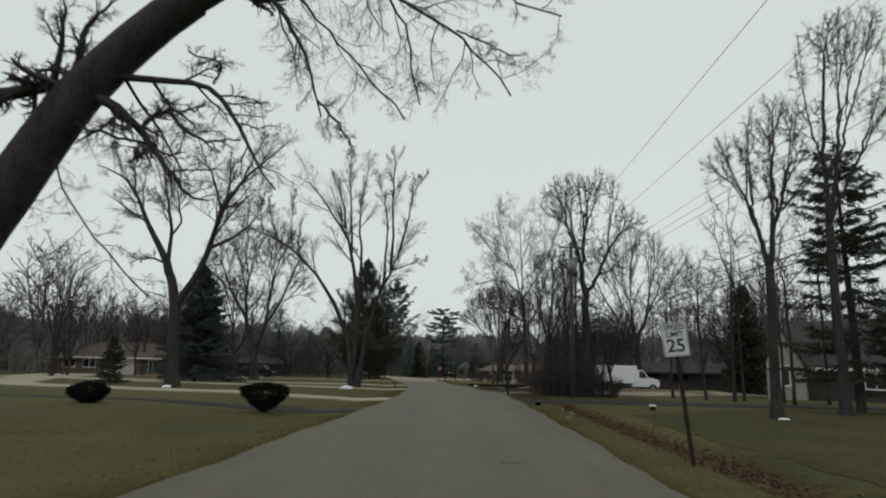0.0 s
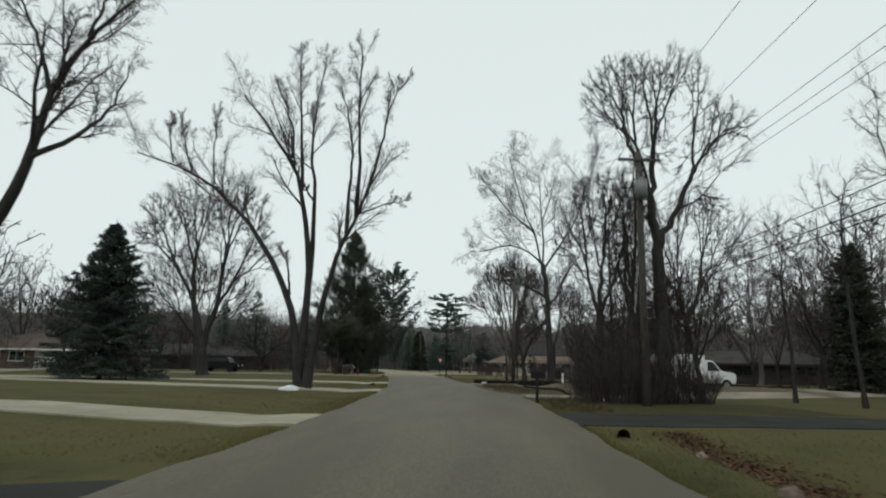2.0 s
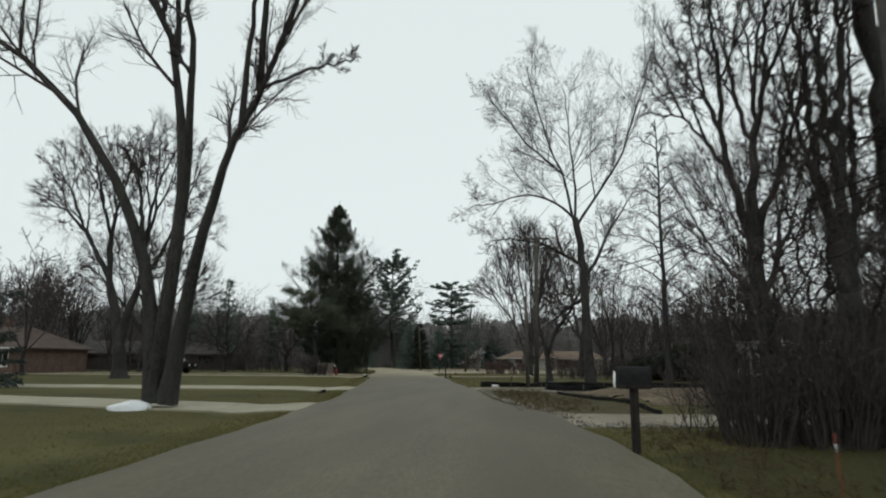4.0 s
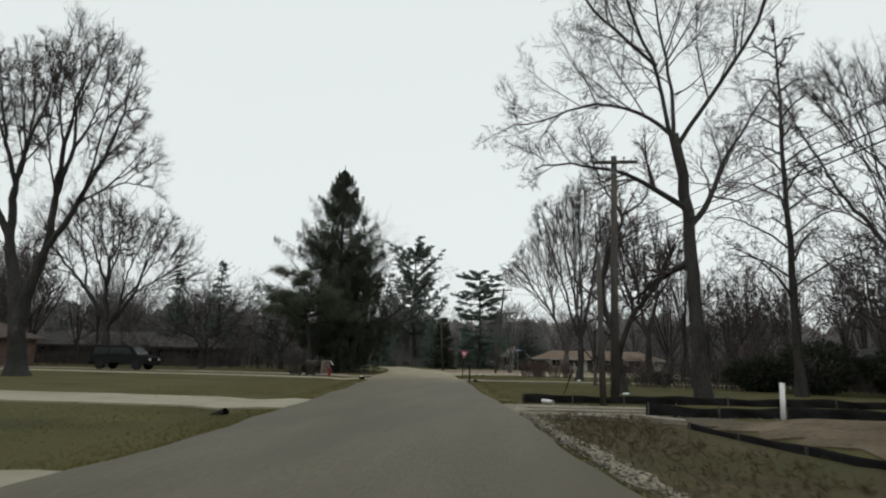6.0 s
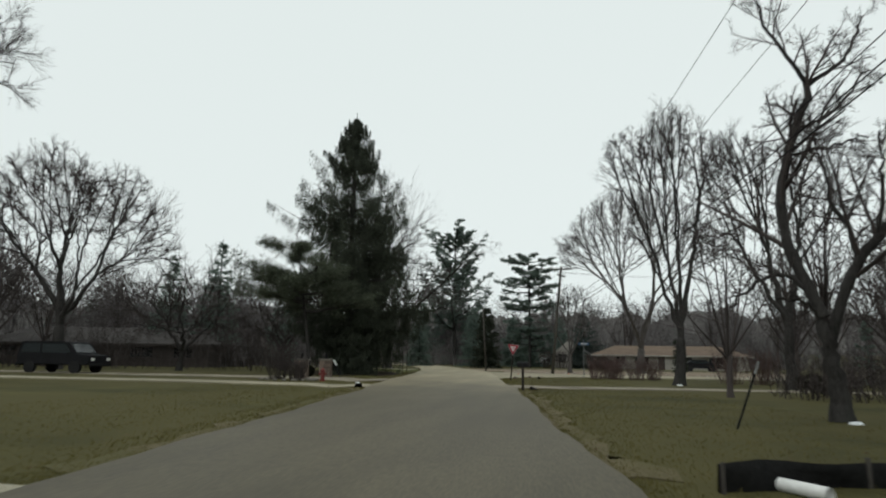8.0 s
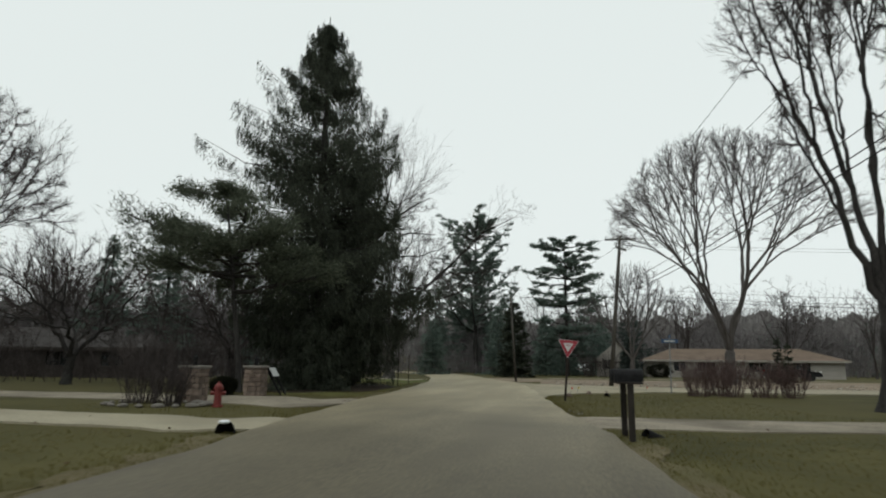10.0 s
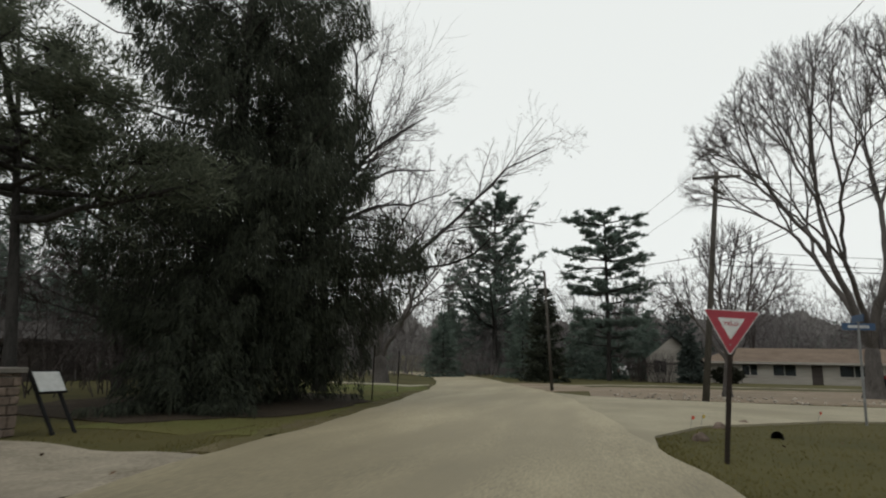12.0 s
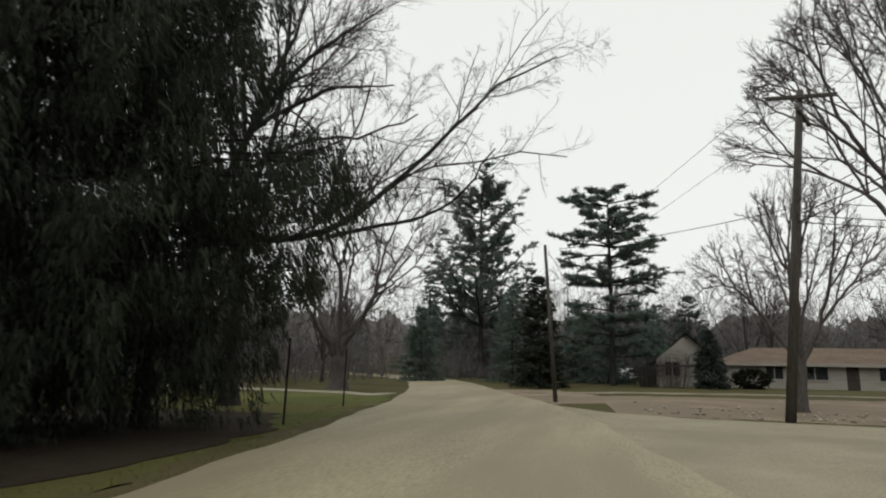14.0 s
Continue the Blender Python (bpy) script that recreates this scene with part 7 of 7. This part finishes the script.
# ---------------------------------------------------------------- houses
def wall_panel(bm, w, h, t, holes, m):
    """A wall in the xz plane from x = -w/2, with openings (x0, x1, z0, z1) through it."""
    cuts = sorted({-w / 2, w / 2, *[q for o in holes for q in o[:2]]})
    for a, b in zip(cuts[:-1], cuts[1:]):
        inside = sorted([(o[2], o[3]) for o in holes if o[0] <= a + 1e-6 and o[1] >= b - 1e-6])
        z = 0.0
        for lo, hi in inside + [(h, h)]:
            if lo - z > 0.01:
                box(bm, (a, 0, z), (b, t, lo), 0, m)
            z = hi


def house(at, turn, w, d, he, hr, wall, roof, holes, label, hip=0.0, over=0.5, front_gable=False, chimney=None, trim=WHITE):
    """holes: (kind, x0, x1, z0, z1) in the front wall, which faces -y; front_gable turns the ridge to run from front to back."""
    x, y = at
    ob = root("house", pose(x, y, gz(x, y), 0, 0, turn), label, "house")
    t = 0.2
    bm = bmesh.new()
    wall_panel(bm, w, he, t, [o[1:] for o in holes], Matrix())
    box(bm, (-w / 2, d - t, 0), (w / 2, d, he))
    box(bm, (-w / 2, t, 0), (-w / 2 + t, d - t, he))
    box(bm, (w / 2 - t, t, 0), (w / 2, d - t, he))
    if not hip:
        if front_gable:
            for yy in (0.0, d - t):
                plate(bm, [(-w / 2, he), (w / 2, he), (0, hr - 0.16)], yy, yy + t)
        else:
            for s in (-1, 1):
                vs = [[bm.verts.new((s * (w / 2 - k), q, z)) for q, z in ((0, he), (d, he), (d / 2, hr - 0.16))] for k in (0, t)]
                bm.faces.new(vs[0])
                bm.faces.new(vs[1][::-1])
                for i in range(3):
                    j = (i + 1) % 3
                    bm.faces.new((vs[0][i], vs[0][j], vs[1][j], vs[1][i]))
    bmesh.ops.recalc_face_normals(bm, faces=bm.faces[:])
    part("wall", bm, wall, ob)
    bm = bmesh.new()
    if front_gable:
        pts = [(-w / 2 - over, -over), (w / 2 + over, -over), (w / 2 + over, d + over), (-w / 2 - over, d + over)]
        ridge = [(0, -over), (0, d + over)]
        order = [((0, 3), (0, 1)), ((2, 1), (1, 0))]
    else:
        pts = [(-w / 2 - over, -over), (w / 2 + over, -over), (w / 2 + over, d + over), (-w / 2 - over, d + over)]
        ridge = [(-w / 2 - over + hip, d / 2), (w / 2 + over - hip, d / 2)]
        order = [((1, 0), (0, 1)), ((3, 2), (1, 0))]
    drop = (hr - he) / ((w if front_gable else d) / 2) * over
    for k in (0, 1):
        ev = [bm.verts.new((px, py, he - drop + 0.05 - 0.14 * k)) for px, py in pts]
        rv2 = [bm.verts.new((px, py, hr - 0.14 * k)) for px, py in ridge]
        for (a, b), (c, e) in order:
            bm.faces.new((ev[a], ev[b], rv2[c], rv2[e]))
        if hip:
            bm.faces.new((ev[0], ev[3], rv2[0]))
            bm.faces.new((ev[2], ev[1], rv2[1]))
        if k == 0:
            keep = (ev, rv2)
    ring = [0, 1, 2, 3]
    for i in ring:
        j = (i + 1) % 4
        bm.faces.new((keep[0][i], keep[0][j], ev[j], ev[i]))
    bmesh.ops.recalc_face_normals(bm, faces=bm.faces[:])
    top = part("roof", bm, roof, ob, "shingled roof")
    bm = bmesh.new()
    box(bm, (-w / 2 - over, -over - 0.03, he - drop - 0.16), (w / 2 + over, -over + 0.0, he - drop + 0.04))
    if not front_gable:
        part("fascia", bm, trim, ob, "pale eaves board")
    else:
        bm.free()
    if chimney:
        bm = bmesh.new()
        box(bm, (chimney - 0.4, d * 0.45, he), (chimney + 0.4, d * 0.45 + 0.6, hr + 0.7), 0.02)
        part("chimney", bm, BRICK, top, "brick chimney")
    for kind, x0, x1, z0, z1 in holes:
        if kind == "window":
            win = root("window", pose(0, 0, 0), "", "")
            win.parent = ob
            bm = bmesh.new()
            for a, b, c, e in ((x0, x1, z0, z0 + 0.07), (x0, x1, z1 - 0.07, z1), (x0, x0 + 0.07, z0 + 0.07, z1 - 0.07), (x1 - 0.07, x1, z0 + 0.07, z1 - 0.07)):
                box(bm, (a, -0.025, c), (b, 0.12, e))
            if x1 - x0 > 1.1:
                box(bm, ((x0 + x1) / 2 - 0.03, -0.02, z0 + 0.07), ((x0 + x1) / 2 + 0.03, 0.1, z1 - 0.07))
            part("window_frame", bm, trim, win)
            bm = bmesh.new()
            box(bm, (x0 + 0.05, 0.05, z0 + 0.05), (x1 - 0.05, 0.062, z1 - 0.05))
            part("pane", bm, GLASS, win)
            bm = bmesh.new()
            box(bm, (x0 - 0.06, -0.07, z0 - 0.06), (x1 + 0.06, -0.002, z0 - 0.003))
            part("window_sill", bm, trim, win)
        elif kind == "garage":
            bm = bmesh.new()
            n = 4
            for k in range(n):
                a, b = z0 + (z1 - z0) * k / n, z0 + (z1 - z0) * (k + 1) / n
                box(bm, (x0, 0.08, a + 0.006), (x1, 0.13, b - 0.006), 0.006)
            part("garage_door", bm, GARAGE, ob, "pale panelled garage door")
        else:
            bm = bmesh.new()
            box(bm, (x0, 0.06, z0), (x1, 0.11, z1), 0.008)
            leaf = part("door", bm, SIDING_DARK, ob, "dark front door")
            bm = bmesh.new()
            rod(bm, (x1 - 0.12, 0.0, 1.0), (x1 - 0.12, 0.07, 1.0), 0.03, sides=8)
            part("handle", bm, STEEL, leaf)
    return ob


house((-49.8, 88), -8, 17.4, 9, 2.6, 4.7, BRICK, ROOF_BROWN, [("window", -7.4, -5.2, 0.9, 2.1), ("window", -4.0, -1.8, 0.9, 2.1), ("garage", -0.4, 4.6, 0.0, 2.2), ("door", 5.4, 6.3, 0.0, 2.1), ("window", 6.7, 8.1, 0.6, 2.1)],
      "brown brick ranch house with a pale garage door", hip=4.0, chimney=3.0)
house((-44, 112), 4, 24, 9, 2.3, 3.9, SIDING_DARK, ROOF_GREY, [("window", -10, -8, 0.8, 1.9), ("door", -5, -4, 0, 2.0), ("window", -2, 0.5, 0.8, 1.9), ("window", 4, 6.5, 0.8, 1.9), ("window", 8.5, 10.5, 0.8, 1.9)],
      "long low dark ranch house behind a lawn", hip=3.0, trim=SIDING_DARK)
house((-47, 128), 2, 22, 9, 2.3, 4.6, BRICK, ROOF_BROWN, [("window", -8, -6, 0.8, 1.9), ("door", -3, -2, 0, 2.0), ("window", 0, 2.5, 0.8, 1.9), ("window", 6, 8, 0.8, 1.9)], "low brown house behind the gate pillars", hip=3.5)
# White gable set in duller beige: the trees' shade is put into its colour.
house((26.0, 47), -31, 2.5, 5, 2.7, 5.2, SIDING, ROOF_GREY, [("window", -0.35, 0.3, 1.0, 2.5)], "narrow pale gabled house front with a dark roof", front_gable=True, over=0.25)
house((31.0, 46.3), -31, 9, 7, 2.7, 6.2, SIDING_DARK, ROOF_GREY, [("window", 0.2, 1.6, 0.9, 2.1), ("window", 2.4, 3.8, 0.9, 2.1)], "dark low house body beside a white gable", over=0.35)
house((31.0, 80), -2, 15.4, 8, 2.15, 3.35, SIDING_DARK, ROOF_GREY, [("window", -6, -4.2, 0.8, 1.8), ("window", -2.6, -0.6, 0.8, 1.8), ("door", 1, 2, 0, 2.0), ("window", 3.4, 5.6, 0.8, 1.8)], "long low dark house behind a gravel yard", hip=2.6, trim=SIDING_DARK)
house((16.0, 151), -2, 20.6, 9, 2.1, 3.4, SIDING, ROOF_TAN, [("window", -7.4, -6.0, 0.7, 1.8), ("window", -4.8, -2.8, 0.7, 1.8), ("door", -1.6, -0.7, 0, 1.95), ("window", 0.6, 3.0, 0.7, 1.8), ("window", 5, 7, 0.7, 1.8)],
      "beige ranch house with a broad brown roof", hip=3.6, trim=SIDING)
house((2.2, 147.6), -6, 4.6, 6, 2.1, 4.2, SIDING, ROOF_GREY, [("window", -1.7, -0.5, 0.8, 2.0), ("window", 0.6, 1.7, 0.8, 2.0)], "small pale gabled house with a dark roof", front_gable=True, trim=SIDING)


# ---------------------------------------------------------------- vehicles
def wheel(parent, x, y, r=0.36, hub=STEEL):
    bm = bmesh.new()
    rod(bm, (x, y - 0.11, r), (x, y + 0.11, r), r, sides=20)
    tyre = part("wheel", bm, RUBBER, parent, "black tyre")
    bm = bmesh.new()
    rod(bm, (x, y - 0.118, r), (x, y + 0.118, r), r * 0.58, sides=14)
    part("rim", bm, hub, tyre)


def vehicle(name, at, turn, profile, width, wheels, windows, paint, label, category, cargo=None):
    x, y = at
    ob = root(name, pose(x, y, gz(x, y), 0, 0, turn), label, category)
    bm = plate(bmesh.new(), profile, -width / 2, width / 2)
    bmesh.ops.bevel(bm, geom=[e for e in bm.edges], offset=0.05, segments=2, affect="EDGES")
    part("body", bm, paint, ob)
    if cargo:
        bm = bmesh.new()
        box(bm, (cargo[0], -width / 2 - 0.08, cargo[2]), (cargo[1], width / 2 + 0.08, cargo[3]), 0.04)
        part("cargo_box", bm, VAN_WHITE, ob, "white cargo box")
    for wx in wheels:
        for s in (-1, 1):
            wheel(ob, wx, s * (width / 2 - 0.08), hub=RUBBER if paint is CAR_DARK else STEEL)
    for win in windows:
        for s in (-1, 1):
            o = s * (width / 2 + 0.004)
            part("side_window", plate(bmesh.new(), win, o - 0.006, o + 0.006), GLASS, ob)
    xs_ = [p[0] for p in profile]
    for end in (max(xs_), min(xs_)):
        if cargo and end < 0:
            end = cargo[0]
        bm = bmesh.new()
        box(bm, (end - 0.07, -width * 0.48, 0.42), (end + 0.07, width * 0.48, 0.62), 0.03)
        part("bumper", bm, BLACK, ob, "dark bumper")
    a, b = max(((p, q) for p, q in zip(profile, profile[1:]) if p[0] > q[0] + 0.3 and q[1] > p[1] + 0.35), key=lambda e: e[1][1] - e[0][1])
    lift = Vector((b[1] - a[1], 0, a[0] - b[0])).normalized() * 0.012
    low, high = Vector((a[0], 0, a[1])).lerp(Vector((b[0], 0, b[1])), 0.12), Vector((a[0], 0, a[1])).lerp(Vector((b[0], 0, b[1])), 0.9)
    half = Vector((0, width * 0.42, 0))
    bm = bmesh.new()
    corners = [low - half, low + half, high + half * 0.92, high - half * 0.92]
    ring = [[bm.verts.new(c + lift * k) for c in corners] for k in (-0.4, 1.0)]
    bm.faces.new(ring[1])
    bm.faces.new(ring[0][::-1])
    for k in range(4):
        bm.faces.new((ring[0][k], ring[0][(k + 1) % 4], ring[1][(k + 1) % 4], ring[1][k]))
    part("windscreen", bm, GLASS, ob)
    for s in (-1, 1):
        bm = bmesh.new()
        box(bm, (max(xs_) - 0.05, s * width * 0.36 - 0.14, 0.75), (max(xs_) + 0.02, s * width * 0.36 + 0.14, 0.92), 0.01)
        part("headlight", bm, WHITE, ob)
        bm = bmesh.new()
        box(bm, (min(xs_) - 0.02, s * width * 0.42 - 0.07, 0.75), (min(xs_) + 0.05, s * width * 0.42 + 0.07, 1.0), 0.01)
        part("tail_light", bm, LAMP_RED, ob)
    return ob


vehicle("box_truck", (18.6, 62.5), 4, [(-0.2, 0.42), (2.55, 0.42), (2.6, 0.95), (2.45, 1.18), (1.55, 1.32), (0.95, 2.05), (-0.2, 2.1)], 1.95, [1.85, -2.2], [[(0.55, 1.3), (1.42, 1.3), (0.95, 1.92), (0.55, 1.95)]], VAN_WHITE,
        "white box truck parked on a gravel yard", "truck", cargo=(-3.2, 0.35, 0.75, 2.45))
vehicle("suv", (-29.0, 92.2), 3, [(-2.4, 0.5), (2.4, 0.5), (2.45, 1.05), (1.5, 1.15), (0.95, 1.82), (0.6, 1.88), (-2.2, 1.88), (-2.42, 1.1)], 1.95, [1.5, -1.5], [[(-2.1, 1.2), (-0.9, 1.2), (-0.9, 1.76), (-2.05, 1.76)], [(-0.75, 1.2), (1.2, 1.2), (0.8, 1.72), (-0.75, 1.76)]], CAR_DARK,
        "dark boxy car parked beside a lawn", "car")
sedan = [(-2.2, 0.4), (2.2, 0.4), (2.25, 0.8), (1.2, 0.95), (0.5, 1.42), (-1.0, 1.42), (-1.7, 0.98), (-2.2, 0.92)]
sed_win = [[(-1.3, 0.98), (0.9, 0.98), (0.42, 1.34), (-0.9, 1.34)]]
vehicle("car", (-1.1, 165), 40, sedan, 1.75, [1.35, -1.35], sed_win, VAN_WHITE, "pale parked car before far houses", "car")
vehicle("car", (17.4, 138.5), 0, sedan, 1.75, [1.35, -1.35], sed_win, CAR_DARK, "dark parked car before a ranch house", "car")

# ---------------------------------------------------------------- grass, leaves
def scatter_grass(n, seed):
    g = np.random.default_rng(seed)
    y = g.uniform(2, 116, n)
    side = g.random(n) < 0.5
    off = 0.05 + 7.0 * g.random(n) ** 2.4
    x = np.where(side, left_of(y) - off, right_of(y) + off)
    ok = ~on_road(x, y, 0.02)
    for a, b in ((30.3, 34.0), (48.2, 51.6), (60.4, 64.0), (20.6, 25.2)):
        ok &= ~(side & (y > a) & (y < b))
    for a, b in ((84.7, 87.3), (91.0, 95.4)):
        ok &= ~(side & (y > a) & (y < b))
    for a, b in ((32.1, 36.3), (44.8, 48.8), (61.2, 65.2), (87.2, 90.1)):
        ok &= ~(~side & (y > a) & (y < b))
    x, y = x[ok], y[ok]
    n = len(x)
    z = ground_z(x, y)
    h = g.uniform(0.025, 0.06, n) * (1 + 0.8 * (g.random(n) < 0.04))
    a = g.uniform(0, 6.28, n)
    w = 0.006 + 0.006 * g.random(n)
    lean = g.normal(0, 0.45, (n, 2)) * h[:, None]
    b = np.stack([x, y, z - 0.008], 1)
    d = np.stack([np.cos(a) * w, np.sin(a) * w, 0 * a], 1)
    t = b + np.concatenate([lean, h[:, None]], 1)
    V = np.stack([b - d, b + d, t], 1).reshape(-1, 3)
    i = np.arange(n)[:, None] * 3
    return tagged(new("grass", mesh_of("grass", V, i + np.array([[0, 1, 2]]), GRASS)), "short dormant grass blades along the verges", "grass", kind="stuff")


scatter_grass(190000, 7)


def scatter_leaves(n, seed):
    g = np.random.default_rng(seed)
    y = np.concatenate([g.uniform(4, 31, n), g.uniform(10, 110, n // 40)])
    x = np.concatenate([right_of(y[:n]) + 2.0 + g.normal(0, 0.26, n), np.where(g.random(n // 40) < 0.5, left_of(y[n:]) - 0.2 - 5 * g.random(n // 40), right_of(y[n:]) + 0.2 + 5 * g.random(n // 40))])
    keep = ~on_road(x, y, 0.1)
    x, y = x[keep], y[keep]
    n = len(x)
    z = ground_z(x, y) + 0.012 + 0.05 * g.random(n)
    a, w = g.uniform(0, 6.28, n), g.uniform(0.018, 0.042, n)
    u = np.stack([np.cos(a), np.sin(a), g.normal(0, 0.35, n)], 1) * w[:, None]
    v = np.stack([-np.sin(a), np.cos(a), g.normal(0, 0.35, n)], 1) * w[:, None] * 0.7
    c = np.stack([x, y, z], 1)
    V = np.stack([c - u, c + v, c + u, c - v], 1).reshape(-1, 3)
    i = np.arange(n)[:, None] * 4
    return tagged(new("fallen_leaves", mesh_of("fallen_leaves", V, i + np.array([[0, 1, 2, 3]]), LEAVES)), "brown fallen leaves drifted in the ditch", "leaves", kind="stuff")


scatter_leaves(15000, 8)


def scatter_stones(n, seed):
    """Loose gravel along the shoulders and on the gravel drives."""
    g = np.random.default_rng(seed)
    a = np.stack([right_of(np.linspace(47, 62, n)) + np.abs(g.normal(0, 0.3, n)) + 0.05, np.linspace(47, 62, n)], 1)
    b = np.stack([g.uniform(2.0, 9, n // 2), g.uniform(61.6, 65.2, n // 2)], 1)
    c = np.stack([g.uniform(-2.6, -1.4, n // 4), g.uniform(86, 92, n // 4)], 1)
    e = np.stack([g.normal(6.0, 0.7, n // 3), g.normal(45.6, 0.35, n // 3)], 1)
    p = np.concatenate([a, b, c, e])
    n = len(p)
    z = ground_z(p[:, 0], p[:, 1]) + 0.02
    s = g.uniform(0.012, 0.04, n) * (1 + (g.random(n) < 0.04))
    o = np.array([(1, 0, 0), (0, 1, 0), (-1, 0, 0), (0, -1, 0), (0, 0, 0.7), (0, 0, -0.5)])
    V = np.concatenate([p, z[:, None]], 1)[:, None] + o[None] * s[:, None, None] * g.uniform(0.6, 1.3, (n, 6, 1))
    F = np.array([(0, 1, 4), (1, 2, 4), (2, 3, 4), (3, 0, 4), (1, 0, 5), (2, 1, 5), (3, 2, 5), (0, 3, 5)])
    return tagged(new("gravel", mesh_of("gravel", V.reshape(-1, 3), (np.arange(n)[:, None, None] * 6 + F[None]).reshape(-1, 3), LOOSE)), "loose pale gravel on the shoulder", "gravel", kind="stuff")


scatter_stones(1000, 9)
